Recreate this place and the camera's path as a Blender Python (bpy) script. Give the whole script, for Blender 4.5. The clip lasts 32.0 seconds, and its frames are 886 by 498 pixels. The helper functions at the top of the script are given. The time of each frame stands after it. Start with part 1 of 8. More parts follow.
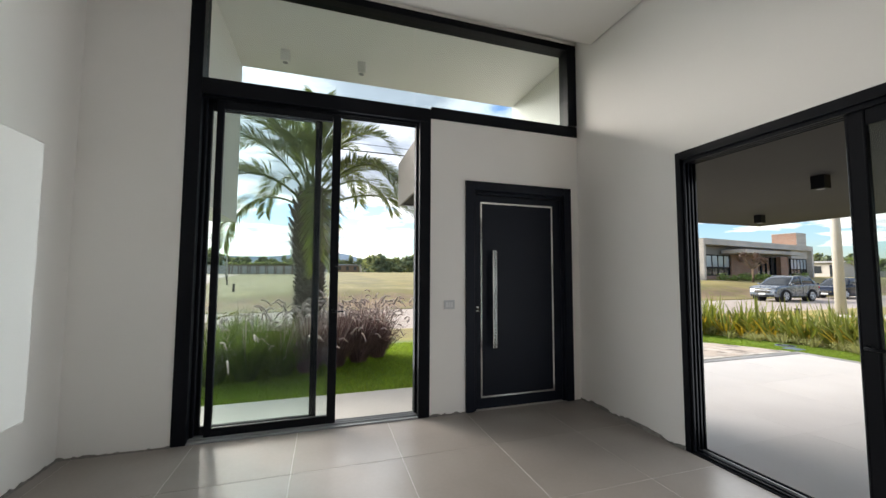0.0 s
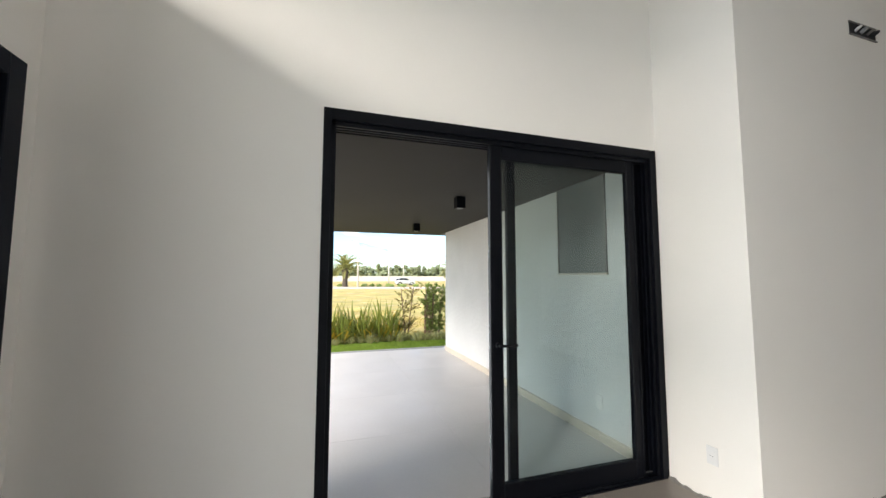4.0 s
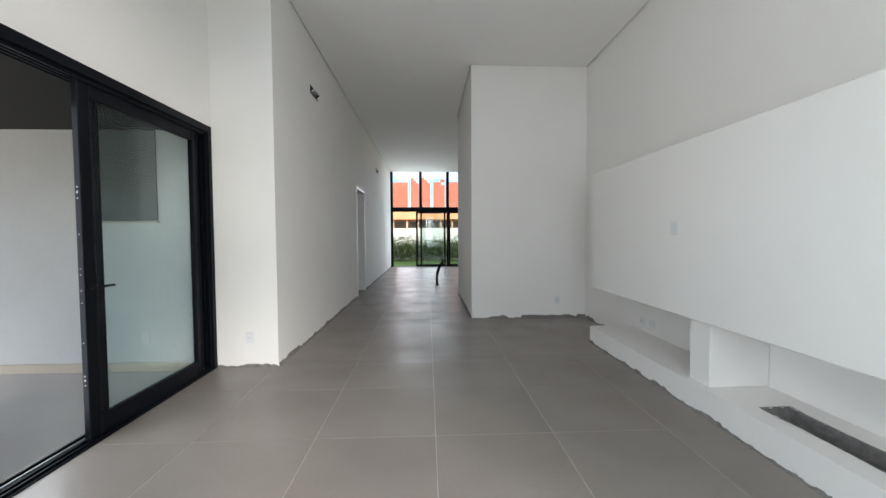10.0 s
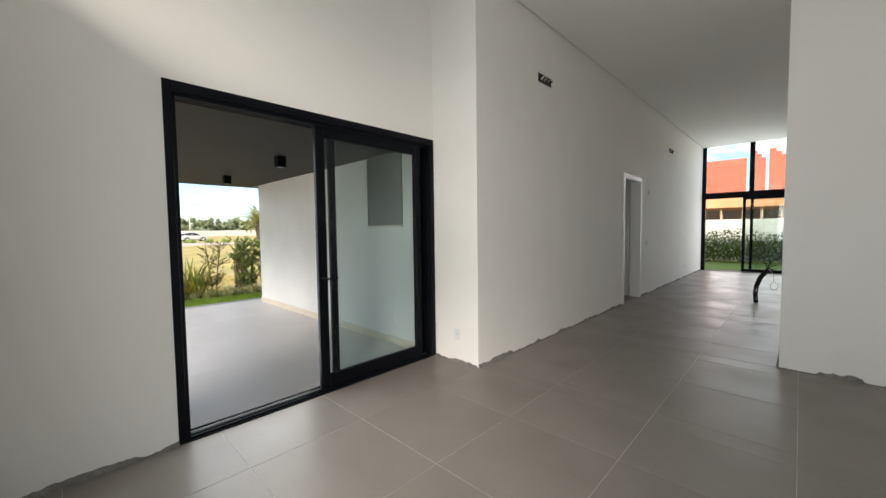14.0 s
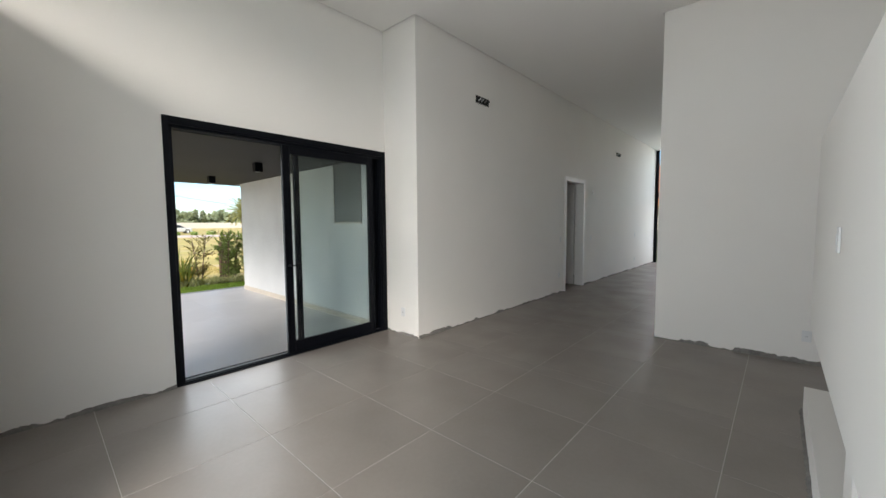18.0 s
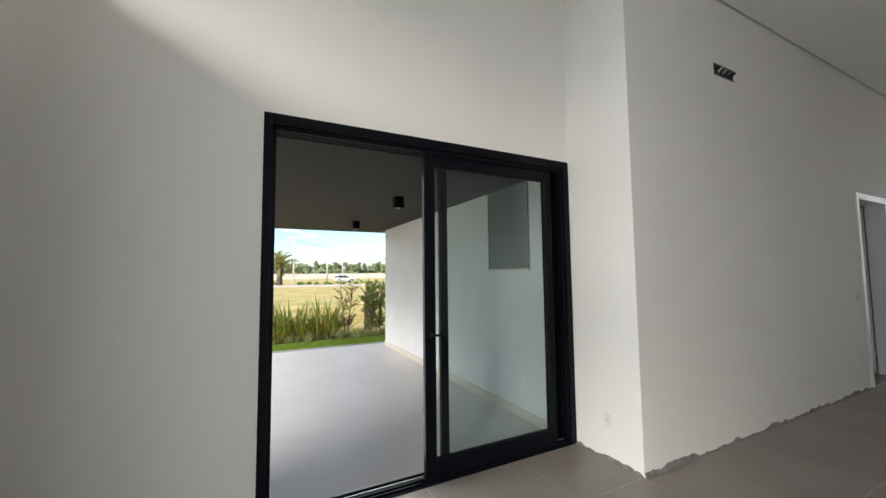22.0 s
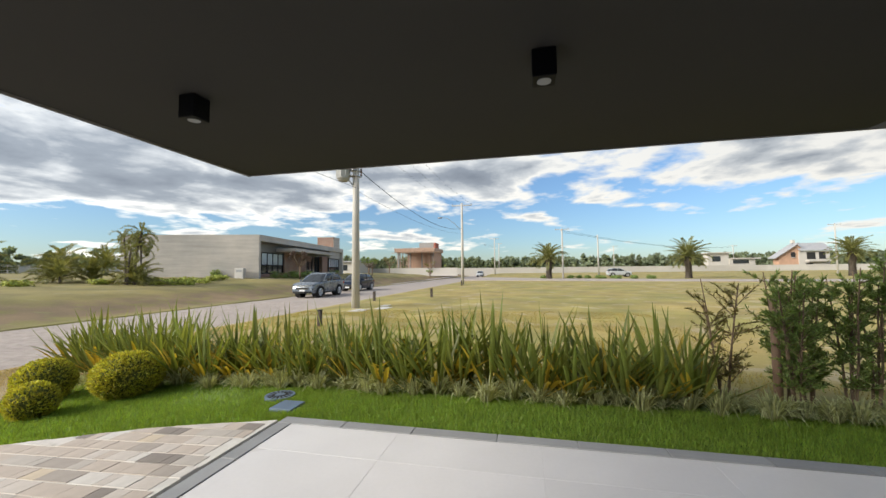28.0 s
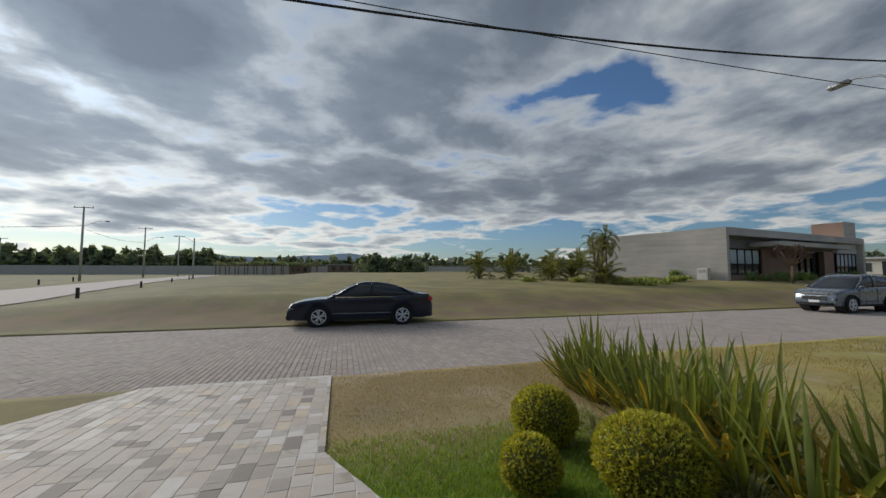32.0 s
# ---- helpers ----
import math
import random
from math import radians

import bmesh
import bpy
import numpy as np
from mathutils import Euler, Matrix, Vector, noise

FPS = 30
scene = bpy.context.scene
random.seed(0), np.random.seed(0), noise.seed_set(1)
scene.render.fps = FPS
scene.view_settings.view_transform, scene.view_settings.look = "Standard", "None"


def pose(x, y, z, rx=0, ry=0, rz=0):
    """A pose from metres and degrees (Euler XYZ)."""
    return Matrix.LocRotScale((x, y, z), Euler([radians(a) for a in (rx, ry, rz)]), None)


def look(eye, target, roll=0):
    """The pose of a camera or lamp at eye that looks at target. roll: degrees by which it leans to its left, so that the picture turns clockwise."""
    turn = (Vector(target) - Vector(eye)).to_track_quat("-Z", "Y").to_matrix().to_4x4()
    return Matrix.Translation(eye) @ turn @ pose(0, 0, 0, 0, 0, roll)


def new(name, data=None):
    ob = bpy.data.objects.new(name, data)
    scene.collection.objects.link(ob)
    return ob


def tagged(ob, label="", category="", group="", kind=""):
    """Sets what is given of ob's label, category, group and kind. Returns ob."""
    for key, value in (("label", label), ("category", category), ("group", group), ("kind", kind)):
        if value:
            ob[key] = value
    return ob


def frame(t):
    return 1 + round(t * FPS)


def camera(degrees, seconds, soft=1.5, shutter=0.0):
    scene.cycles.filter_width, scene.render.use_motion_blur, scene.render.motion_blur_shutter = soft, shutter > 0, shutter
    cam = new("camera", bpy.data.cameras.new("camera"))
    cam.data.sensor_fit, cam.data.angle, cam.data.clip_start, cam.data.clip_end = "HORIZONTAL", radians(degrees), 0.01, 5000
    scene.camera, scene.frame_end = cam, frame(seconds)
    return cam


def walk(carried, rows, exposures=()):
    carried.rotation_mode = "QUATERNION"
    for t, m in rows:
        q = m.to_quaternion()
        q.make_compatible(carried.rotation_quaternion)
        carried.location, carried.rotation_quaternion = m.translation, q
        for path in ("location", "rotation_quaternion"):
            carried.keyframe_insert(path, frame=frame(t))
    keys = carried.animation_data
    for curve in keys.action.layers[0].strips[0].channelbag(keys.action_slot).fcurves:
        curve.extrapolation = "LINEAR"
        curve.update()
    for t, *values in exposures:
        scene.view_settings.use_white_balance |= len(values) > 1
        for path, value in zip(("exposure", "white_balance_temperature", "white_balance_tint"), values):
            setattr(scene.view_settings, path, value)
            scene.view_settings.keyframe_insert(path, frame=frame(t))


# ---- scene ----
cam = camera(100.1, 32.0)
PATH = [
    (0, (0.737, 3.843, 1.421), (0.133, 1.940, 1.551), 0.2),
    (0.5, (0.743, 3.459, 1.433), (-0.085, 1.644, 1.579), -0.0),
    (1, (0.773, 3.119, 1.475), (-0.289, 1.431, 1.636), -0.0),
    (1.5, (0.815, 2.819, 1.496), (-0.516, 1.334, 1.649), 0.0),
    (2, (0.755, 2.508, 1.497), (-0.855, 1.330, 1.635), 0.1),
    (2.5, (0.687, 2.217, 1.514), (-1.169, 1.485, 1.649), 0.4),
    (3, (0.592, 2.008, 1.475), (-1.390, 1.792, 1.639), 0.4),
    (3.5, (0.336, 1.748, 1.452), (-1.643, 1.982, 1.614), 0.2),
    (5.5, (-0.154, 0.965, 1.472), (-1.493, 2.444, 1.605), -0.3),
    (6, (-0.140, 0.812, 1.493), (-1.180, 2.516, 1.606), -0.2),
    (6.5, (-0.063, 0.690, 1.480), (-0.828, 2.535, 1.592), -0.3),
    (7, (0.001, 0.601, 1.406), (-0.539, 2.523, 1.523), -0.3),
    (7.5, (0.019, 0.493, 1.381), (-0.350, 2.455, 1.490), -0.2),
    (8, (0.015, 0.332, 1.360), (-0.118, 2.326, 1.451), -0.2),
    (8.5, (0.013, 0.196, 1.364), (0.070, 2.194, 1.426), -0.3),
    (9, (0.043, 0.082, 1.366), (0.124, 2.080, 1.362), -0.3),
    (9.5, (0.062, 0.022, 1.352), (0.145, 2.020, 1.301), -0.3),
    (10, (0.090, 0.083, 1.349), (0.172, 2.080, 1.273), -0.3),
    (10.5, (0.162, 0.273, 1.340), (0.241, 2.269, 1.253), -0.4),
    (11, (0.241, 0.508, 1.390), (0.294, 2.505, 1.308), -0.4),
    (11.5, (0.247, 0.683, 1.404), (0.165, 2.680, 1.311), -0.3),
    (12, (0.263, 0.892, 1.425), (-0.042, 2.866, 1.329), -0.3),
    (12.5, (0.393, 1.065, 1.437), (-0.212, 2.969, 1.331), -0.4),
    (13, (0.535, 1.137, 1.429), (-0.411, 2.897, 1.333), -0.4),
    (13.5, (0.697, 1.053, 1.424), (-0.524, 2.635, 1.331), -0.5),
    (14, (0.912, 0.976, 1.437), (-0.474, 2.415, 1.334), -0.7),
    (14.5, (1.198, 0.941, 1.442), (-0.258, 2.306, 1.320), -0.6),
    (16.5, (1.740, 0.762, 1.449), (0.264, 2.100, 1.279), -0.6),
    (17, (1.839, 0.756, 1.460), (0.402, 2.135, 1.285), -0.5),
    (17.5, (1.896, 0.723, 1.460), (0.504, 2.149, 1.290), -0.4),
    (18, (1.931, 0.688, 1.482), (0.590, 2.165, 1.342), -0.4),
    (18.5, (1.938, 0.681, 1.485), (0.647, 2.208, 1.435), -0.4),
    (19, (1.926, 0.690, 1.485), (0.656, 2.235, 1.504), -0.4),
    (19.5, (1.866, 0.742, 1.501), (0.596, 2.285, 1.581), -0.4),
    (20, (1.601, 0.853, 1.489), (0.308, 2.373, 1.617), -0.3),
    (20.5, (1.330, 0.968, 1.495), (-0.047, 2.410, 1.650), -0.4),
    (21, (1.026, 1.229, 1.477), (-0.488, 2.527, 1.632), -0.4),
    (21.5, (0.689, 1.386, 1.446), (-0.981, 2.475, 1.600), -0.4),
    (22, (0.337, 1.457, 1.451), (-1.443, 2.358, 1.587), -0.6),
    (22.5, (0.011, 1.616, 1.434), (-1.858, 2.318, 1.541), -0.7),
    (23, (-0.349, 1.711, 1.435), (-2.285, 2.205, 1.535), -0.5),
    (23.5, (-0.724, 1.763, 1.484), (-2.684, 2.149, 1.574), -0.8),
    (24, (-1.2, 1.91, 1.47), (-3.158, 2.31, 1.538), -0.7),
    (24.5, (-1.628, 1.971, 1.46), (-3.571, 2.444, 1.521), -0.6),
    (26.5, (-3.233, 1.951, 1.395), (-5.185, 2.388, 1.442), -0.6),
    (27, (-3.691, 1.887, 1.419), (-5.682, 2.069, 1.482), -0.4),
    (27.5, (-4.084, 1.648, 1.42), (-6.077, 1.508, 1.515), -0.2),
    (28, (-4.409, 1.442, 1.389), (-6.358, 1.008, 1.505), -0.6),
    (28.5, (-4.765, 1.175, 1.391), (-6.617, 0.434, 1.529), -0.6),
    (29, (-5.022, 0.848, 1.406), (-6.714, -0.209, 1.551), -0.4),
    (29.5, (-5.318, 0.534, 1.394), (-6.817, -0.783, 1.538), -0.4),
    (30, (-5.566, 0.207, 1.402), (-6.856, -1.314, 1.554), -0.5),
    (30.5, (-5.773, -0.146, 1.434), (-6.897, -1.792, 1.588), -0.5),
    (31, (-6.005, -0.508, 1.429), (-6.984, -2.245, 1.58), -0.4),
    (31.5, (-6.1, -0.938, 1.404), (-6.88, -2.774, 1.551), -0.2),
    (32, (-6.137, -1.349, 1.387), (-6.662, -3.275, 1.517), -0.0),
]
EXPOSURES = [
    (0, 1.07, 6450, 10), (1, 1.12, 6400, 10), (2, 1.18, 6450, 10), (3, 1.7, 6500, 10), (3.5, 1.7, 6500, 10), (6, 1.41, 6400, 10), (9, 1.49, 6150, 10),
    (12, 1.55, 6350, 10), (13, 1.57, 6650, 10), (14.5, 1.38, 6600, 10), (18, 1.38, 6400, 10), (20, 1.38, 6450, 10), (23, 1.36, 6400, 10), (24.5, 1.42, 6450, 10), (26.5, 0.85, 6400, 8),
    (28, 0.42, 6400, 8), (29, 0.24, 6450, 9), (30, 0, 6400, 8), (31, -0.42, 6150, 7), (32, -0.7, 6050, 7),
]
walk(cam, [(t, look(eye, target, roll)) for t, eye, target, roll in PATH], EXPOSURES)

# ---- sky and sun ----
SUN_DIR = Vector((0.52, -0.80, 0.46)).normalized()
sun = new("sun", bpy.data.lights.new("sun", "SUN"))
sun.data.energy, sun.data.angle, sun.data.color = 4.2, radians(34), (1.0, 0.92, 0.82)
sun.matrix_world = look(SUN_DIR * 60, (0, 0, 0))


def make_world():
    """Nishita sky with a broken layer of cumulus seen from below."""
    w = bpy.data.worlds.new("world")
    scene.world = w
    w.use_nodes = True
    nt = w.node_tree
    nt.nodes.clear()
    N, L = nt.nodes.new, nt.links.new
    out, bg = N("ShaderNodeOutputWorld"), N("ShaderNodeBackground")
    sky = N("ShaderNodeTexSky")
    sky.sky_type, sky.sun_disc = "NISHITA", False
    sky.sun_elevation = math.asin(SUN_DIR.z)
    sky.sun_rotation = math.atan2(SUN_DIR.x, SUN_DIR.y)
    sky.air_density, sky.dust_density, sky.ozone_density = 1.0, 0.6, 1.5
    tc, sep = N("ShaderNodeTexCoord"), N("ShaderNodeSeparateXYZ")
    L(tc.outputs["Generated"], sep.inputs[0])

    def m(op, a, b=None):
        n = N("ShaderNodeMath")
        n.operation = op
        for i, v in enumerate((a, b)):
            if v is None:
                continue
            if isinstance(v, (int, float)):
                n.inputs[i].default_value = v
            else:
                L(v, n.inputs[i])
        return n.outputs[0]

    z = m("MAXIMUM", sep.outputs[2], 0.0)
    flat = m("DIVIDE", 1.0, m("ADD", z, 0.13))
    comb = N("ShaderNodeCombineXYZ")
    L(m("MULTIPLY", sep.outputs[0], flat), comb.inputs[0])
    L(m("MULTIPLY", sep.outputs[1], flat), comb.inputs[1])
    comb.inputs[2].default_value = 3.7

    def noise_tex(scale, detail, rough, dist, off):
        mp = N("ShaderNodeMapping")
        mp.inputs["Location"].default_value = off
        L(comb.outputs[0], mp.inputs[0])
        n = N("ShaderNodeTexNoise")
        n.inputs["Scale"].default_value, n.inputs["Detail"].default_value = scale, detail
        n.inputs["Roughness"].default_value, n.inputs["Distortion"].default_value = rough, dist
        L(mp.outputs[0], n.inputs["Vector"])
        return n.outputs["Fac"]

    def ramp(fac, stops):
        r = N("ShaderNodeValToRGB")
        while len(r.color_ramp.elements) < len(stops):
            r.color_ramp.elements.new(0.5)
        for e, (p, c) in zip(r.color_ramp.elements, stops):
            e.position, e.color = p, (*c, 1) if isinstance(c, tuple) else (c, c, c, 1)
        L(fac, r.inputs[0])
        return r.outputs[0]

    def times(a, b):
        k = N("ShaderNodeMix")
        k.data_type, k.blend_type = "RGBA", "MULTIPLY"
        k.inputs["Factor"].default_value = 1.0
        L(a, k.inputs["A"])
        if isinstance(b, tuple):
            k.inputs["B"].default_value = b
        else:
            L(b, k.inputs["B"])
        return k.outputs["Result"]

    big = noise_tex(0.55, 3, 0.5, 0.1, (1.3, 0.4, 0))
    mid = noise_tex(1.9, 10, 0.53, 0.2, (0.2, 2.1, 0))
    # the layer is thicker over the front of the house and breaks up over the veranda side
    lean = m("ADD", m("MULTIPLY", sep.outputs[1], -0.045), m("MULTIPLY", sep.outputs[0], 0.015))
    fine = noise_tex(6.5, 8, 0.6, 0.0, (3.3, 0.7, 0))
    # gaps of blue low over the land, heavy masses overhead
    low = N("ShaderNodeMapRange")
    low.interpolation_type = "SMOOTHSTEP"
    low.inputs["From Min"].default_value, low.inputs["From Max"].default_value = 0.04, 0.26
    low.inputs["To Min"].default_value, low.inputs["To Max"].default_value = -0.08, 0.018
    L(z, low.inputs["Value"])
    dens = m("ADD", m("ADD", m("ADD", m("MULTIPLY", big, 0.55), m("ADD", m("MULTIPLY", mid, 0.54), m("MULTIPLY", fine, 0.06))), lean), low.outputs[0])
    cover = ramp(dens, [(0.525, 0.0), (0.585, 1.0)])
    # clouds facing the sun are white, those in front of it are seen in shade
    high = N("ShaderNodeMapRange")
    high.interpolation_type = "SMOOTHSTEP"
    high.inputs["From Min"].default_value, high.inputs["From Max"].default_value = 0.06, 0.36
    L(z, high.inputs["Value"])
    facing = m("ADD", m("MULTIPLY", sep.outputs[0], 0.54), m("MULTIPLY", sep.outputs[1], -0.84))
    shade = ramp(m("ADD", dens, m("ADD", m("MULTIPLY", m("MULTIPLY", facing, high.outputs[0]), 0.066), -0.03)), [(0.55, (1.12, 1.105, 1.08)), (0.595, (0.72, 0.755, 0.81)), (0.66, (0.38, 0.425, 0.50)), (0.78, (0.24, 0.275, 0.34))])
    glow = ramp(sep.outputs[2], [(0.0, (1.06, 1.03, 0.97)), (0.12, (1.0, 0.985, 0.96)), (0.35, (0.85, 0.87, 0.90)), (0.8, (0.66, 0.69, 0.74))])
    # thin cloud near the sun glows
    near_sun = m("MAXIMUM", m("ADD", m("ADD", m("MULTIPLY", sep.outputs[0], SUN_DIR.x), m("MULTIPLY", sep.outputs[1], SUN_DIR.y)), m("MULTIPLY", sep.outputs[2], SUN_DIR.z)), 0.0)
    halo = m("ADD", m("MULTIPLY", m("POWER", near_sun, 6.0), 0.9), 1.0)
    halo_rgb = N("ShaderNodeCombineColor")
    L(halo, halo_rgb.inputs[0])
    L(m("ADD", m("MULTIPLY", halo, 0.96), 0.04), halo_rgb.inputs[1])
    L(m("ADD", m("MULTIPLY", halo, 0.86), 0.14), halo_rgb.inputs[2])
    # the whole layer is brighter towards the sun
    toward = m("ADD", m("MULTIPLY", facing, 0.20), 0.92)
    toward_rgb = N("ShaderNodeCombineColor")
    for i in range(3):
        L(toward, toward_rgb.inputs[i])
    clouds = times(times(times(times(shade, glow), halo_rgb.outputs[0]), toward_rgb.outputs[0]), (7.6, 7.5, 7.3, 1))
    mix = N("ShaderNodeMix")
    mix.data_type = "RGBA"
    L(cover, mix.inputs["Factor"])
    haze = ramp(sep.outputs[2], [(0.0, (0.80, 0.78, 0.77)), (0.14, (0.86, 0.86, 0.86)), (0.40, (1.0, 1.0, 1.0))])
    L(times(times(sky.outputs[0], haze), (0.77, 0.92, 1.10, 1)), mix.inputs["A"])
    L(clouds, mix.inputs["B"])
    L(mix.outputs["Result"], bg.inputs[0])
    bg.inputs[1].default_value = 0.115
    L(bg.outputs[0], out.inputs[0])


make_world()


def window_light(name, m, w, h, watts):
    """An area lamp added in an opening to strengthen the sky light indoors."""
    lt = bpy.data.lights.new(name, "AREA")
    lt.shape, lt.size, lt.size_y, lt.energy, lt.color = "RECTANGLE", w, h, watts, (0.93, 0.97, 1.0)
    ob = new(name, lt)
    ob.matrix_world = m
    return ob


window_light("sky_light_front", look((0.7, -0.06, 1.6), (0.7, 2, 1.6)), 1.6, 2.4, 22)
window_light("sky_light_veranda", look((-2.27, 2.04, 1.15), (0, 2.04, 1.1)), 0.95, 2.1, 8)
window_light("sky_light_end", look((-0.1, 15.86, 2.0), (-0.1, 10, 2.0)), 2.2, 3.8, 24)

# ---- materials ----
def material(name, base, rough=0.6, metal=0.0, var=0.06, scale=6.0, fine=60.0, bump=0.1, bump_scale=None, rand=0.0, spec=0.5, trans=0.0, coat=0.0, tint=None, hue_rand=0.0, island=False, thin=0.0):
    """A surface with cloudy variation, fine grain, matching relief and gloss, and a random shade per piece."""
    mt = bpy.data.materials.new(name)
    mt.use_nodes = True
    nt = mt.node_tree
    N, L = nt.nodes.new, nt.links.new
    b = nt.nodes["Principled BSDF"]
    b.inputs["Metallic"].default_value, b.inputs["Specular IOR Level"].default_value = metal, spec
    b.inputs["Transmission Weight"].default_value, b.inputs["Coat Weight"].default_value = trans, coat
    tc = N("ShaderNodeTexCoord")
    n1, n2 = N("ShaderNodeTexNoise"), N("ShaderNodeTexNoise")
    for n, s, d in ((n1, scale, 5), (n2, fine, 4)):
        n.inputs["Scale"].default_value, n.inputs["Detail"].default_value = s, d
        L(tc.outputs["Object"], n.inputs["Vector"])
    mixf = N("ShaderNodeMath")
    mixf.operation = "MULTIPLY_ADD"
    mixf.inputs[1].default_value = 0.35
    L(n2.outputs["Fac"], mixf.inputs[0])
    L(n1.outputs["Fac"], mixf.inputs[2])
    mr = N("ShaderNodeMapRange")
    mr.inputs["From Min"].default_value, mr.inputs["From Max"].default_value = 0.35, 1.0
    mr.inputs["To Min"].default_value, mr.inputs["To Max"].default_value = 1 - var, 1 + var
    L(mixf.outputs[0], mr.inputs["Value"])
    hsv = N("ShaderNodeHueSaturation")
    hsv.inputs["Color"].default_value = (*base, 1)
    val = mr.outputs[0]
    if tint:
        tm = N("ShaderNodeMix")
        tm.data_type = "RGBA"
        tm.inputs["A"].default_value, tm.inputs["B"].default_value = (*base, 1), (*tint, 1)
        n3 = N("ShaderNodeTexNoise")
        n3.inputs["Scale"].default_value, n3.inputs["Detail"].default_value = scale * 0.37, 6
        L(tc.outputs["Object"], n3.inputs["Vector"])
        r3 = N("ShaderNodeMapRange")
        r3.inputs["From Min"].default_value, r3.inputs["From Max"].default_value = 0.38, 0.64
        L(n3.outputs["Fac"], r3.inputs["Value"])
        L(r3.outputs[0], tm.inputs["Factor"])
        L(tm.outputs["Result"], hsv.inputs["Color"])
    if rand or hue_rand:
        if island:
            src = N("ShaderNodeNewGeometry").outputs["Random Per Island"]
        else:
            src = N("ShaderNodeObjectInfo").outputs["Random"]
        rr = N("ShaderNodeMapRange")
        rr.inputs["To Min"].default_value, rr.inputs["To Max"].default_value = 1 - rand, 1 + rand
        L(src, rr.inputs["Value"])
        mu = N("ShaderNodeMath")
        mu.operation = "MULTIPLY"
        L(val, mu.inputs[0])
        L(rr.outputs[0], mu.inputs[1])
        val = mu.outputs[0]
        if hue_rand:
            wn = N("ShaderNodeTexWhiteNoise")
            wn.noise_dimensions = "1D"
            L(src, wn.inputs["W"])
            hr = N("ShaderNodeMapRange")
            hr.inputs["To Min"].default_value, hr.inputs["To Max"].default_value = 0.5 - hue_rand, 0.5 + hue_rand
            L(wn.outputs["Value"], hr.inputs["Value"])
            L(hr.outputs[0], hsv.inputs["Hue"])
    L(val, hsv.inputs["Value"])
    L(hsv.outputs[0], b.inputs["Base Color"])
    rg = N("ShaderNodeMapRange")
    rg.inputs["To Min"].default_value, rg.inputs["To Max"].default_value = max(0.02, rough - 0.06), min(1, rough + 0.06)
    L(n1.outputs["Fac"], rg.inputs["Value"])
    L(rg.outputs[0], b.inputs["Roughness"])
    if bump:
        bp = N("ShaderNodeBump")
        bp.inputs["Strength"].default_value, bp.inputs["Distance"].default_value = bump, 0.01
        if bump_scale:
            n4 = N("ShaderNodeTexNoise")
            n4.inputs["Scale"].default_value, n4.inputs["Detail"].default_value = bump_scale, 5
            L(tc.outputs["Object"], n4.inputs["Vector"])
            L(n4.outputs["Fac"], bp.inputs["Height"])
        else:
            L(mixf.outputs[0], bp.inputs["Height"])
        L(bp.outputs[0], b.inputs["Normal"])
    if thin:
        # light passing through thin leaves
        tl, ms = N("ShaderNodeBsdfTranslucent"), N("ShaderNodeMixShader")
        br = N("ShaderNodeMix")
        br.data_type, br.blend_type = "RGBA", "MULTIPLY"
        br.inputs["Factor"].default_value = 1.0
        br.inputs["B"].default_value = (1.25, 1.15, 0.55, 1)
        L(hsv.outputs[0], br.inputs["A"])
        L(br.outputs["Result"], tl.inputs[0])
        ms.inputs[0].default_value = thin
        L(b.outputs[0], ms.inputs[1])
        L(tl.outputs[0], ms.inputs[2])
        L(ms.outputs[0], nt.nodes["Material Output"].inputs[0])
    return mt


def glass_material(name, tint=(0.895, 0.936, 0.93)):
    """Clear pane: see-through, with a gloss that grows at grazing angles."""
    mt = bpy.data.materials.new(name)
    mt.use_nodes = True
    nt = mt.node_tree
    nt.nodes.clear()
    N, L = nt.nodes.new, nt.links.new
    out, mix, tr, gl, lw = N("ShaderNodeOutputMaterial"), N("ShaderNodeMixShader"), N("ShaderNodeBsdfTransparent"), N("ShaderNodeBsdfGlossy"), N("ShaderNodeLayerWeight")
    pw, ma = N("ShaderNodeMath"), N("ShaderNodeMath")
    tr.inputs[0].default_value = (*tint, 1)
    gl.inputs["Roughness"].default_value = 0.0
    lw.inputs["Blend"].default_value = 0.5
    pw.operation, pw.inputs[1].default_value = "POWER", 5.0
    ma.operation, ma.inputs[1].default_value, ma.inputs[2].default_value = "MULTIPLY_ADD", 0.75, 0.024
    L(lw.outputs["Facing"], pw.inputs[0])
    L(pw.outputs[0], ma.inputs[0])
    L(ma.outputs[0], mix.inputs[0])
    L(tr.outputs[0], mix.inputs[1])
    L(gl.outputs[0], mix.inputs[2])
    L(mix.outputs[0], out.inputs[0])
    return mt


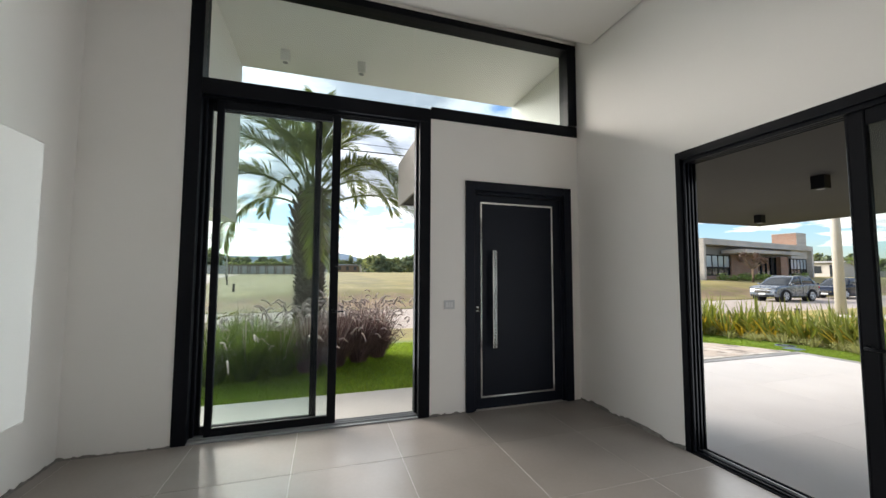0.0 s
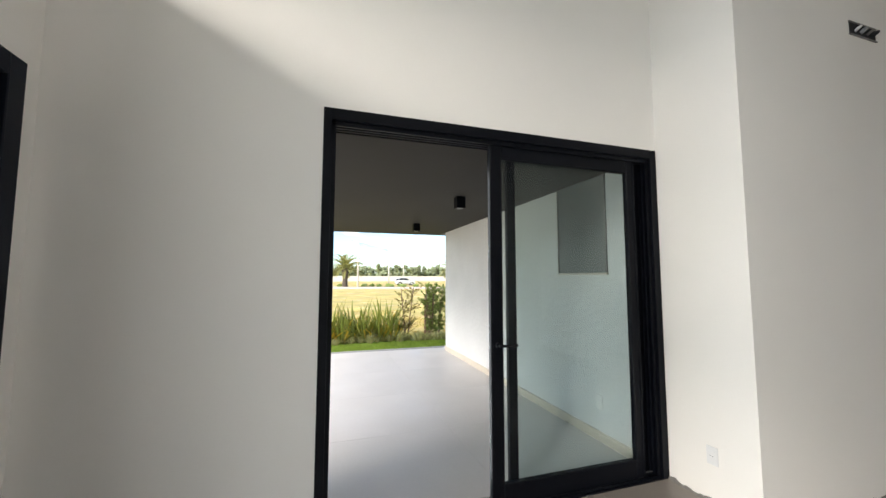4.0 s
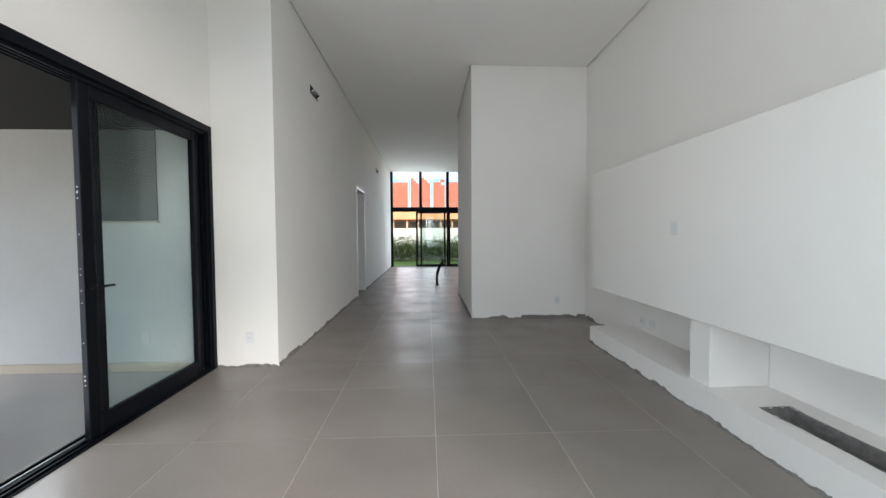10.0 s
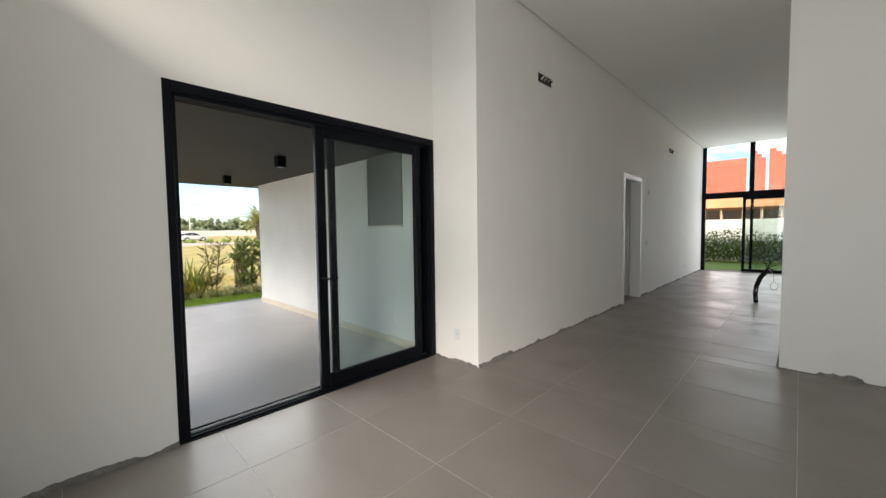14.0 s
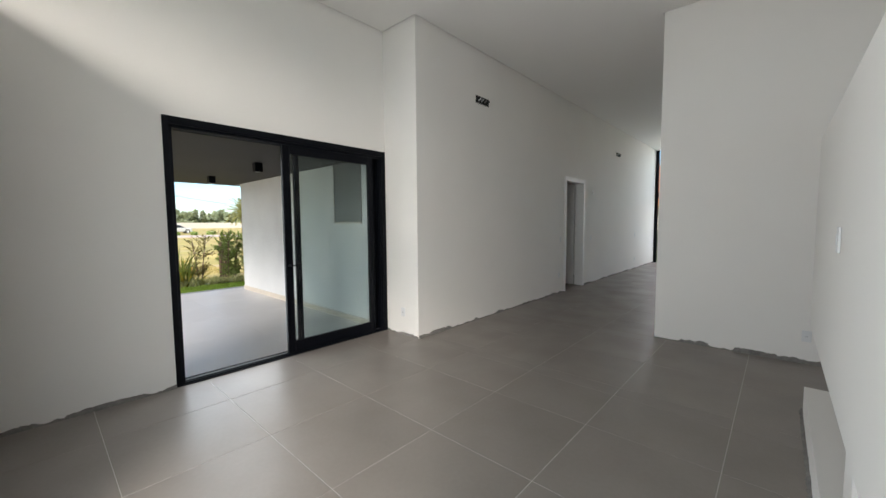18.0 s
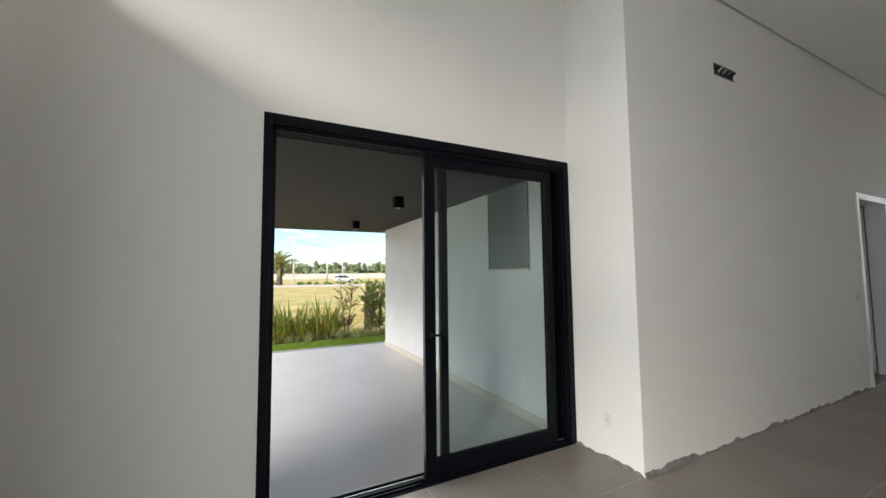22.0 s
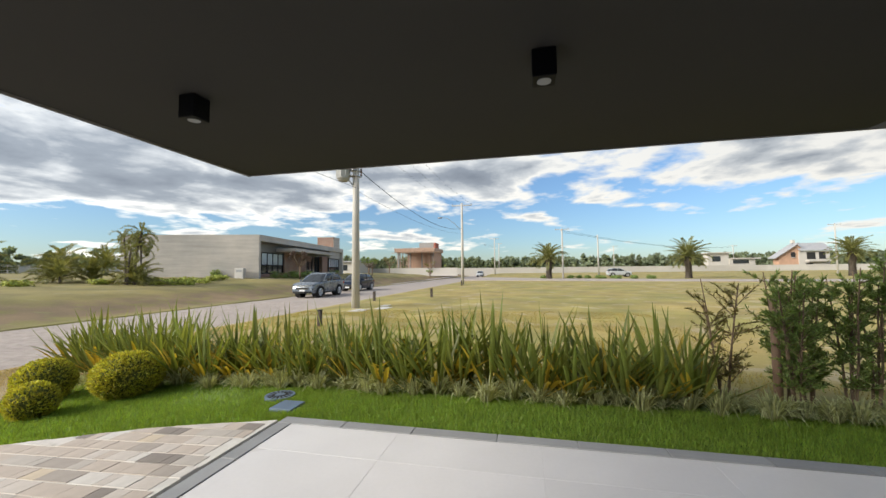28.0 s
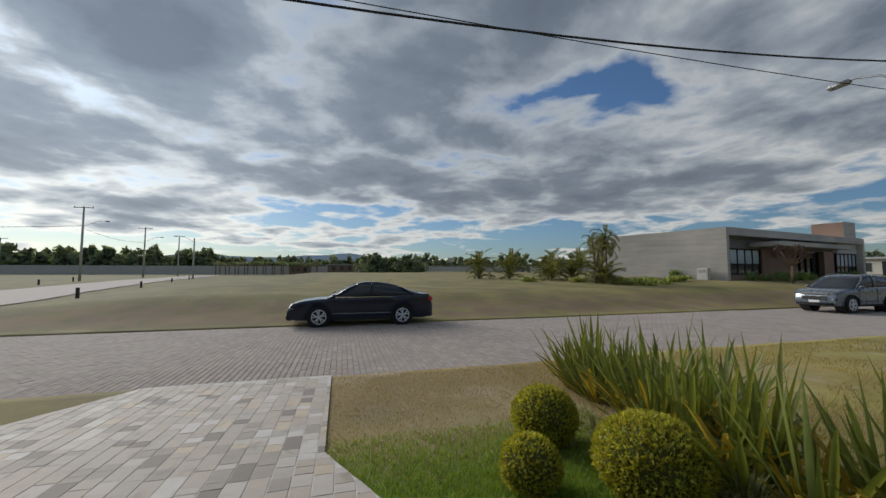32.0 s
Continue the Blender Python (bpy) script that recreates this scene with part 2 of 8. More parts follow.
M = {
    "wall": material("white_wall_paint", (0.87, 0.847, 0.815), 0.75, var=0.02, scale=1.3, fine=90, bump=0.06),
    "ceiling": material("ceiling_paint", (0.85, 0.825, 0.795), 0.85, var=0.015, scale=0.8, fine=40, bump=0.03),
    "patio_wall": material("patio_wall_plaster", (0.705, 0.715, 0.725), 0.62, var=0.07, scale=1.5, fine=50, bump=0.75, bump_scale=15),
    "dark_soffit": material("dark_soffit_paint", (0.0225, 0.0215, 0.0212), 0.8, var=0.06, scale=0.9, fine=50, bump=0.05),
    "fascia": material("grey_fascia_paint", (0.24, 0.225, 0.215), 0.7, var=0.05, scale=1.5, fine=50, bump=0.15),
    "soffit_white": material("outside_white_paint", (0.86, 0.845, 0.82), 0.8, var=0.03, scale=1.0, fine=50, bump=0.08),
    "garden_wall": material("weathered_pale_render", (0.62, 0.60, 0.54), 0.9, var=0.12, scale=1.2, fine=30, bump=0.2),
    "tile": material("porcelain_tile", (0.230, 0.204, 0.184), 0.32, var=0.13, scale=1.7, fine=35, bump=0.02, rand=0.03, spec=0.45),
    "grout": material("tile_grout", (0.56, 0.53, 0.50), 0.9, var=0.05, bump=0.1),
    "patio_tile": material("patio_porcelain_tile", (0.70, 0.675, 0.665), 0.36, var=0.06, scale=1.6, fine=35, bump=0.02, rand=0.03),
    "patio_grout": material("patio_tile_joint", (0.635, 0.61, 0.595), 0.9, var=0.05, bump=0.1),
    "mortar": material("bare_mortar_edge", (0.20, 0.19, 0.18), 0.95, var=0.35, scale=22, fine=120, bump=0.8),
    "black": material("black_aluminium", (0.002, 0.0028, 0.0055), 0.5, metal=0.0, var=0.08, scale=5, fine=200, bump=0.02, spec=0.16),
    "door": material("navy_black_door_paint", (0.0026, 0.0050, 0.012), 0.5, var=0.1, scale=4, fine=150, bump=0.04, spec=0.25),
    "chrome": material("polished_steel", (0.75, 0.75, 0.74), 0.12, metal=1.0, var=0.03, bump=0.0),
    "hedge_leaf": material("dense_hedge_leaf", (0.075, 0.12, 0.032), 0.5, var=0.25, bump=0.0, rand=0.4, hue_rand=0.025, island=True, thin=0.3),
    "dull_pane": material("dull_grey_pane", (0.15, 0.16, 0.16), 0.3, var=0.05, bump=0.0),
    "lacquer": material("white_door_lacquer", (0.90, 0.89, 0.875), 0.35, var=0.02, bump=0.0),
    "plastic_grey": material("grey_plastic", (0.60, 0.61, 0.62), 0.4, var=0.02, bump=0.0),
    "plastic": material("white_plastic", (0.77, 0.775, 0.78), 0.4, var=0.02, bump=0.0),
    # near-black that paints the shade in holes, wells and openings
    "dark_fill": material("dark_shade_fill", (0.02, 0.02, 0.02), 0.9, var=0.3, bump=0.2),
    "glass": glass_material("clear_glass", (0.895, 0.936, 0.93)),
    "dark_glass": material("dark_window_glass", (0.03, 0.035, 0.04), 0.08, var=0.02, bump=0.0),
    "skirting": material("pale_stone_skirting", (0.62, 0.56, 0.48), 0.5, var=0.06, bump=0.05),
    "border": material("grey_stone_border", (0.30, 0.30, 0.30), 0.5, var=0.15, scale=3, fine=60, bump=0.1, rand=0.12),
    "concrete": material("cast_concrete", (0.52, 0.50, 0.47), 0.85, var=0.12, scale=1.2, fine=40, bump=0.25),
    "raw_concrete": material("bare_concrete", (0.30, 0.285, 0.265), 0.85, var=0.14, scale=0.5, fine=12, bump=0.3),
    "paver": material("concrete_paver", (0.375, 0.32, 0.28), 0.9, var=0.14, scale=1.2, fine=60, bump=0.3, rand=0.10, hue_rand=0.01, island=True),
    "joint_sand": material("dark_joint_sand", (0.16, 0.14, 0.122), 0.95, var=0.2, scale=9, fine=60, bump=0.4),
    "road": material("block_paving_far", (0.375, 0.32, 0.28), 0.85, var=0.14, scale=5, fine=30, bump=0.4),
    "drain": material("blue_grey_cast_cover", (0.12, 0.165, 0.23), 0.6, var=0.15, scale=8, fine=60, bump=0.2),
    "bollard": material("stained_dark_timber", (0.055, 0.040, 0.032), 0.7, var=0.2, scale=6, fine=60, bump=0.2),
    "leaf_red": material("reddish_shrub_leaf", (0.23, 0.20, 0.075), 0.5, var=0.25, bump=0.0, rand=0.4, hue_rand=0.03, island=True, thin=0.45),
    "green_blade": material("green_fountain_grass", (0.14, 0.2, 0.06), 0.7, var=0.2, bump=0.0, rand=0.35, hue_rand=0.02, island=True, thin=0.45),
    "post": material("reddish_treated_post", (0.26, 0.165, 0.115), 0.8, var=0.2, scale=5, fine=60, bump=0.3),
    "paver_one": material("concrete_paver_single", (0.375, 0.32, 0.28), 0.9, var=0.12, scale=4, fine=60, bump=0.3, rand=0.10, hue_rand=0.01),
    "sand": material("sand_joint", (0.60, 0.57, 0.52), 0.95, var=0.15, scale=10, bump=0.4),
    "field": material("dry_field_grass", (0.335, 0.255, 0.078), 0.95, var=0.45, scale=0.5, fine=22, bump=0.8, tint=(0.26, 0.232, 0.06)),
    "blade": material("grass_blade", (0.22, 0.33, 0.05), 0.6, var=0.2, bump=0.0, rand=0.35, hue_rand=0.02, island=True, thin=0.45),
    "dry_blade": material("dry_grass_blade", (0.34, 0.26, 0.13), 0.8, var=0.2, bump=0.0, rand=0.35, hue_rand=0.02, island=True, thin=0.45),
    "field_blade": material("field_grass_blade", (0.33, 0.27, 0.085), 0.8, var=0.2, bump=0.0, rand=0.35, hue_rand=0.02, island=True, thin=0.4),
    "flax": material("flax_leaf", (0.195, 0.228, 0.058), 0.45, var=0.25, scale=8, fine=30, bump=0.05, rand=0.3, hue_rand=0.015, thin=0.45),
    "flax_gold": material("flax_leaf_yellow", (0.50, 0.37, 0.05), 0.5, var=0.25, scale=8, fine=30, bump=0.05, rand=0.25, thin=0.45),
    "pale_tuft": material("pale_striped_tuft", (0.40, 0.42, 0.23), 0.7, var=0.2, bump=0.0, rand=0.35, island=True, thin=0.45),
    "box": material("clipped_box_leaf", (0.42, 0.41, 0.055), 0.6, var=0.25, bump=0.0, rand=0.4, hue_rand=0.02, island=True, thin=0.45),
    "leaf": material("shrub_leaf", (0.22, 0.30, 0.095), 0.5, var=0.25, bump=0.0, rand=0.4, hue_rand=0.025, island=True, thin=0.45),
    "frond": material("palm_frond_leaf", (0.13, 0.17, 0.065), 0.5, var=0.25, bump=0.0, rand=0.35, hue_rand=0.02, island=True, thin=0.45),
    "grey_enamel": material("weathered_grey_enamel", (0.33, 0.33, 0.31), 0.6, var=0.12, scale=3, fine=30, bump=0.05),
    "feather_frond": material("feathery_palm_leaf", (0.25, 0.26, 0.10), 0.5, var=0.25, bump=0.0, rand=0.35, hue_rand=0.02, island=True, thin=0.45),
    "bark": material("palm_bark", (0.115, 0.095, 0.075), 0.95, var=0.35, scale=6, fine=50, bump=1.0, rand=0.25, island=True),
    "wood": material("weathered_timber", (0.22, 0.15, 0.095), 0.8, var=0.2, scale=4, fine=60, bump=0.3),
    "plume": material("purple_fountain_grass", (0.21, 0.135, 0.15), 0.8, var=0.25, bump=0.0, rand=0.4, hue_rand=0.02, island=True, thin=0.15),
    "seed": material("pale_seed_head", (0.58, 0.48, 0.45), 0.9, var=0.2, bump=0.0, rand=0.2, island=True),
    # paler than real leaves: distance haze is put into the colour
    "tree_far": material("hazed_wood_foliage", (0.21, 0.25, 0.165), 0.9, var=0.35, scale=0.4, fine=3, bump=0.5, rand=0.35, hue_rand=0.02, island=True, thin=0.45),
    "white_far": material("painted_boundary_wall", (0.49, 0.46, 0.415), 0.85, var=0.1, scale=0.3, fine=3, bump=0.1),
    # pale blue carries the distance haze painted into the hills
    "hill": material("hazed_hill", (0.50, 0.58, 0.68), 1.0, var=0.06, scale=0.02, fine=0.2, bump=0.0),
    "rubber": material("black_rubber", (0.012, 0.012, 0.012), 0.85, var=0.15, bump=0.1),
    "car_grey": material("car_paint_grey_blue", (0.155, 0.18, 0.21), 0.28, metal=0.35, var=0.03, bump=0.0, coat=0.8),
    "car_dark": material("car_paint_black_blue", (0.007, 0.013, 0.030), 0.16, metal=0.0, var=0.03, bump=0.0, coat=0.25, spec=0.35),
    "car_white": material("car_paint_silver", (0.55, 0.57, 0.59), 0.3, metal=0.3, var=0.03, bump=0.0, coat=0.6),
    "alloy": material("alloy_rim", (0.72, 0.72, 0.72), 0.38, metal=0.45, var=0.05, bump=0.0),
    "red_lens": material("red_lamp_lens", (0.45, 0.02, 0.015), 0.15, var=0.05, bump=0.0),
    "headlamp": material("headlamp_glass", (0.10, 0.105, 0.115), 0.18, var=0.05, bump=0.0),
    "leaf_plum": material("plum_leaf", (0.135, 0.085, 0.065), 0.55, var=0.3, bump=0.0, rand=0.4, hue_rand=0.02, island=True, thin=0.3),
    "clear_lens": material("headlamp_lens", (0.30, 0.31, 0.33), 0.65, var=0.05, bump=0.0),
    "steel": material("galvanised_steel", (0.34, 0.35, 0.36), 0.45, metal=0.6, var=0.1, bump=0.05),
    "pole": material("concrete_pole", (0.47, 0.445, 0.40), 0.85, var=0.12, scale=2, fine=30, bump=0.25),
    "cable": material("black_cable", (0.02, 0.02, 0.022), 0.7, var=0.05, bump=0.0),
    "ceramic": material("brown_insulator", (0.16, 0.08, 0.05), 0.25, var=0.1, bump=0.0),
    "hedge_core": material("dark_olive_core", (0.09, 0.10, 0.02), 0.95, var=0.3, bump=0.3),
}


def stone_colours(mt, island):
    """Mostly pale slabs with some tan, grey and a few dark ones."""
    nt = mt.node_tree
    N, L = nt.nodes.new, nt.links.new
    hsv = [n for n in nt.nodes if n.bl_idname == "ShaderNodeHueSaturation"][0]
    src = N("ShaderNodeNewGeometry").outputs["Random Per Island"] if island else N("ShaderNodeObjectInfo").outputs["Random"]
    r = N("ShaderNodeValToRGB")
    r.color_ramp.interpolation = "CONSTANT"
    stops = [(0.0, (0.50, 0.425, 0.36)), (0.24, (0.535, 0.475, 0.42)), (0.46, (0.455, 0.385, 0.325)), (0.60, (0.43, 0.385, 0.34)), (0.72, (0.52, 0.43, 0.32)), (0.76, (0.34, 0.295, 0.255)), (0.86, (0.55, 0.51, 0.465)), (0.93, (0.22, 0.19, 0.165))]
    while len(r.color_ramp.elements) < len(stops):
        r.color_ramp.elements.new(0.5)
    for e, (p, c) in zip(r.color_ramp.elements, stops):
        e.position, e.color = p, (*c, 1)
    L(src, r.inputs[0])
    # dark veins and stains inside a slab
    tc, nz, mr, mx = N("ShaderNodeTexCoord"), N("ShaderNodeTexNoise"), N("ShaderNodeMapRange"), N("ShaderNodeMix")
    nz.inputs["Scale"].default_value, nz.inputs["Detail"].default_value, nz.inputs["Distortion"].default_value = 4.0, 8, 1.2
    L(tc.outputs["Object"], nz.inputs["Vector"])
    mr.inputs["From Min"].default_value, mr.inputs["From Max"].default_value = 0.58, 0.70
    mr.inputs["To Max"].default_value = 0.45
    L(nz.outputs["Fac"], mr.inputs["Value"])
    mx.data_type = "RGBA"
    L(mr.outputs[0], mx.inputs["Factor"])
    L(r.outputs[0], mx.inputs["A"])
    mx.inputs["B"].default_value = (0.24, 0.20, 0.16, 1)
    L(mx.outputs["Result"], hsv.inputs["Color"])


M["stone"] = material("quarried_stone_slab", (0.6, 0.53, 0.44), 0.75, var=0.12, scale=7, fine=50, bump=0.3, rand=0.08)
M["stone_far"] = material("quarried_stone_slab_joined", (0.6, 0.53, 0.44), 0.75, var=0.12, scale=7, fine=50, bump=0.3, rand=0.08, island=True)
stone_colours(M["stone"], False)
stone_colours(M["stone_far"], True)

def smudge(name, lo, hi, scale, stretch=(1, 1, 1)):
    """Dull and glossy patches left by dust, wiping and trowelling."""
    nt = M[name].node_tree
    N, L = nt.nodes.new, nt.links.new
    pos, mp, nz, mr = N("ShaderNodeNewGeometry"), N("ShaderNodeMapping"), N("ShaderNodeTexNoise"), N("ShaderNodeMapRange")
    mp.inputs["Scale"].default_value = stretch
    L(pos.outputs["Position"], mp.inputs[0])
    nz.inputs["Scale"].default_value, nz.inputs["Detail"].default_value = scale, 2.5
    nz.inputs["Roughness"].default_value, nz.inputs["Distortion"].default_value = 0.45, 0.0
    L(mp.outputs[0], nz.inputs["Vector"])
    mr.inputs["From Min"].default_value, mr.inputs["From Max"].default_value = 0.25, 0.75
    mr.inputs["To Min"].default_value, mr.inputs["To Max"].default_value = lo, hi
    L(nz.outputs["Fac"], mr.inputs["Value"])
    L(mr.outputs[0], nt.nodes["Principled BSDF"].inputs["Roughness"])


smudge("tile", 0.29, 0.48, 2.1)
smudge("patio_tile", 0.295, 0.46, 1.3)
smudge("patio_wall", 0.38, 0.72, 3.5, (1, 1, 0.6))

# ---- mesh helpers ----
def mesh_ob(name, bm, mat, parent=None, smooth=False):
    me = bpy.data.meshes.new(name)
    bm.to_mesh(me)
    bm.free()
    me.materials.append(mat)
    if smooth:
        me.shade_smooth()
    ob = new(name, me)
    if parent is not None:
        ob.parent = parent
    return ob


def part(name, bm, mat, parent, label="", smooth=False):
    ob = mesh_ob(name, bm, mat, parent, smooth)
    return tagged(ob, label) if label else ob


def thing(name, label, category, at=(0, 0, 0), group="", kind="", turn=0.0):
    ob = new(name)
    ob.empty_display_size = 0.1
    ob.matrix_basis = pose(*at, 0, 0, turn)
    return tagged(ob, label, category, group, kind)


def box(x0, x1, y0, y1, z0, z1, bevel=0.0, bm=None, seg=1):
    bm = bm or bmesh.new()
    r = bmesh.ops.create_cube(bm, size=1.0, matrix=Matrix.Translation(((x0 + x1) / 2, (y0 + y1) / 2, (z0 + z1) / 2)) @ Matrix.Diagonal((abs(x1 - x0), abs(y1 - y0), abs(z1 - z0), 1)))
    if bevel:
        es = list({e for v in r["verts"] for e in v.link_edges})
        bmesh.ops.bevel(bm, geom=es, offset=bevel, segments=seg, affect="EDGES")
    return bm


def cyl(p0, p1, r0, r1=None, seg=16, bm=None, caps=True):
    """A tapered rod from p0 to p1."""
    bm = bm or bmesh.new()
    p0, p1 = Vector(p0), Vector(p1)
    d = p1 - p0
    m = Matrix.Translation((p0 + p1) / 2) @ d.to_track_quat("Z", "Y").to_matrix().to_4x4()
    bmesh.ops.create_cone(bm, cap_ends=caps, segments=seg, radius1=r0, radius2=r0 if r1 is None else r1, depth=d.length, matrix=m)
    return bm


def tube(points, r, seg=8, bm=None, taper=1.0):
    """A bent rod through points."""
    bm = bm or bmesh.new()
    ps = [Vector(p) for p in points]
    rings = []
    for i, p in enumerate(ps):
        d = (ps[min(i + 1, len(ps) - 1)] - ps[max(i - 1, 0)]).normalized()
        q = d.to_track_quat("Z", "Y")
        rr = r * (1 + (taper - 1) * i / max(1, len(ps) - 1))
        rings.append([bm.verts.new(p + q @ Vector((rr * math.cos(a), rr * math.sin(a), 0))) for a in [2 * math.pi * k / seg for k in range(seg)]])
    for a, b in zip(rings, rings[1:]):
        for k in range(seg):
            bm.faces.new((a[k], a[(k + 1) % seg], b[(k + 1) % seg], b[k]))
    bm.faces.new(list(reversed(rings[0])))
    bm.faces.new(rings[-1])
    return bm


def prism(outline, z0, z1, bm=None):
    """An upright block over a plan outline (counter-clockwise)."""
    bm = bm or bmesh.new()
    lo = [bm.verts.new((x, y, z0)) for x, y in outline]
    hi = [bm.verts.new((x, y, z1)) for x, y in outline]
    n = len(lo)
    for i in range(n):
        bm.faces.new((lo[i], lo[(i + 1) % n], hi[(i + 1) % n], hi[i]))
    bm.faces.new(hi)
    bm.faces.new(list(reversed(lo)))
    bmesh.ops.recalc_face_normals(bm, faces=bm.faces)
    return bm


def raw(name, verts, faces, mat, parent=None, smooth=False):
    me = bpy.data.meshes.new(name)
    me.from_pydata(verts, [], faces)
    me.materials.append(mat)
    me.update()
    if smooth:
        me.shade_smooth()
    ob = new(name, me)
    if parent is not None:
        ob.parent = parent
    return ob


def structure(name, bm, mat, label, category):
    return tagged(mesh_ob(name, bm, mat), label, category, kind="structure")

# ---- shell of the house ----
XP, XC, XR, XT = -2.08, -1.46, 0.79, 2.64      # patio wall, passage wall, right pier, media wall
YD, YN, YR, YE = 0.205, 3.945, 5.98, 15.80     # front wall, left pier, right pier, end window
H, HW = 4.0, 4.45                              # ceiling, wall tops

# front wall, with the glazed opening and the entrance door cut out
bm = box(1.905, XT + 0.2, 0.0, YD, -0.1, HW)
box(XP - 0.2, -0.28, 0.0, YD, 2.41, 3.03, bm=bm)
box(-0.665, -0.28, 0.0, YD, -0.1, 2.41, bm=bm)
box(XP - 0.2, -1.968, 0.0, YD, -0.1, 2.41, bm=bm)
box(XP - 0.2, 1.905, 0.0, YD, 4.16, HW, bm=bm)
wall_front = structure("wall_front", bm, M["wall"], "white painted front wall around the door and glazing", "wall")
# patio wall
bm = box(XP - 0.2, XP, YD, 1.485, -0.1, HW)
box(XP - 0.2, XP, 1.485, YN, 2.44, HW, bm=bm)
wall_patio = structure("wall_patio", bm, M["wall"], "white painted wall beside the sliding patio door", "wall")
# pier and passage wall with a doorway
bm = box(XP, XC, YN, YN + 0.18, -0.1, HW)
box(XC - 0.18, XC, YN + 0.18, 8.32, -0.1, HW, bm=bm)
box(XC - 0.18, XC, 8.32, 9.28, 2.37, HW, bm=bm)
box(XC - 0.18, XC, 9.28, YE + 0.2, -0.1, HW, bm=bm)
wall_passage = structure("wall_passage", bm, M["wall"], "long white painted wall along the passage", "wall")
bm = box(XR, XT + 0.2, YR, YR + 0.15, -0.1, HW)
box(XR, XR + 0.15, YR + 0.15, 8.6, -0.1, HW, bm=bm)
box(XR + 0.15, 7.0, 8.45, 8.6, -0.1, HW, bm=bm)
wall_pier = structure("wall_pier", bm, M["wall"], "white painted projecting wall at the mouth of the passage", "wall")
wall_media = structure("wall_media", box(XT, XT + 0.2, YD, YR, -0.1, HW), M["wall"], "white painted wall behind the media panel", "wall")
wall_east = structure("wall_east", box(7.0, 7.2, 8.45, YE + 0.2, -0.1, HW), M["wall"], "white painted far side wall of the dining space", "wall")
# room behind the doorway
bm = box(-5.0, -4.85, 7.0, 11.0, -0.1, 3.0)
box(-4.85, XC - 0.18, 7.0, 7.15, -0.1, 3.0, bm=bm)
box(-4.85, XC - 0.18, 10.85, 11.0, -0.1, 3.0, bm=bm)
box(-4.85, XC - 0.18, 7.15, 10.85, 2.7, 2.85, bm=bm)
structure("wall_side_room", bm, M["wall"], "plain white walls of the room behind the doorway", "wall")
# ceiling held 18 mm off the walls, with a curtain pocket over the front glazing
bm = box(XP + 0.018, XT - 0.018, 0.50, YN - 0.018, H, H + 0.1)
box(XC + 0.018, XT - 0.018, YN - 0.018, YR - 0.018, H, H + 0.1, bm=bm)
box(XC + 0.018, XR - 0.018, YR - 0.018, 8.6 + 0.018, H, H + 0.1, bm=bm)
box(XC + 0.018, 7.0, 8.618, YE, H, H + 0.1, bm=bm)
structure("ceiling", bm, M["ceiling"], "flat white ceiling with a narrow shadow gap", "ceiling")
bm = box(XP - 0.2, XT + 0.2, 0.0, YR + 0.2, HW, HW + 0.2)
box(XC - 0.2, 7.2, YR + 0.2, YE + 0.2, HW, HW + 0.2, bm=bm)
box(XP, XT, YD, 0.54, 4.2, 4.24, bm=bm)
box(XP, XT, 0.50, 0.53, H + 0.1, 4.24, bm=bm)
box(XP, XT, 0.53, YR, H + 0.11, H + 0.14, bm=bm)
box(XC, 7.0, YR, YE, H + 0.11, H + 0.14, bm=bm)
structure("roof_deck", bm, M["ceiling"], "plain underside of the roof above the ceiling", "ceiling")
# floor bed
floor = structure("floor", box(XP - 0.2, 7.2, 0.0, YE + 0.2, -0.2, -0.0015), M["grout"], "floor bed under grey porcelain tiles", "floor")

# ---- patio ----
ZS, ZF = 2.405, -0.018     # underside of the veranda ceiling, its tiled floor
XO = -7.55     # outer edge of the tiled floor
wall_veranda = structure("wall_veranda", box(-7.275, XP - 0.2, 3.932, 4.15, -0.1, 2.55), M["patio_wall"], "grey-white trowelled plaster wall along the veranda", "wall")
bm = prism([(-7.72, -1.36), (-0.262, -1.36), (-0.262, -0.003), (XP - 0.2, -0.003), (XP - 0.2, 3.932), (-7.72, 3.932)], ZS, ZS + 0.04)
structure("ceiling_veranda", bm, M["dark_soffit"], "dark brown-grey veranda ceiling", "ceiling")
bm = box(-7.72, XP - 0.2, -1.36, 4.15, 2.46, 2.97)
box(XP - 0.2, -0.262, -1.36, -0.003, 2.46, 2.97, bm=bm)
# edge beams hang 15 mm below the ceiling as a drip
box(-7.732, -7.72, -1.372, 4.15, 2.397, 2.99, bm=bm)
box(-7.72, -0.24, -1.372, -1.36, 2.390, 2.99, bm=bm)
box(-0.262, -0.24, -1.36, -0.003, 2.37, 2.99, bm=bm)
structure("roof_veranda", bm, M["fascia"], "grey rendered roof slab over the veranda", "roof")
patio_floor = structure("floor_patio", box(XO, XP - 0.2, -0.72, 4.3, -0.2, ZF - 0.0015), M["patio_grout"], "floor bed under pale patio tiles", "floor")
# white portal around the front glazing
bm = box(-2.3, 1.9, -1.78, -0.003, 4.30, 4.6)
box(1.9, 2.2, -1.78, -0.003, 2.1, 4.6, bm=bm)
box(-2.5, -2.3, -1.78, -0.003, 2.995, 4.6, bm=bm)
structure("canopy_front", bm, M["soffit_white"], "white projecting canopy above the front glazing", "canopy")

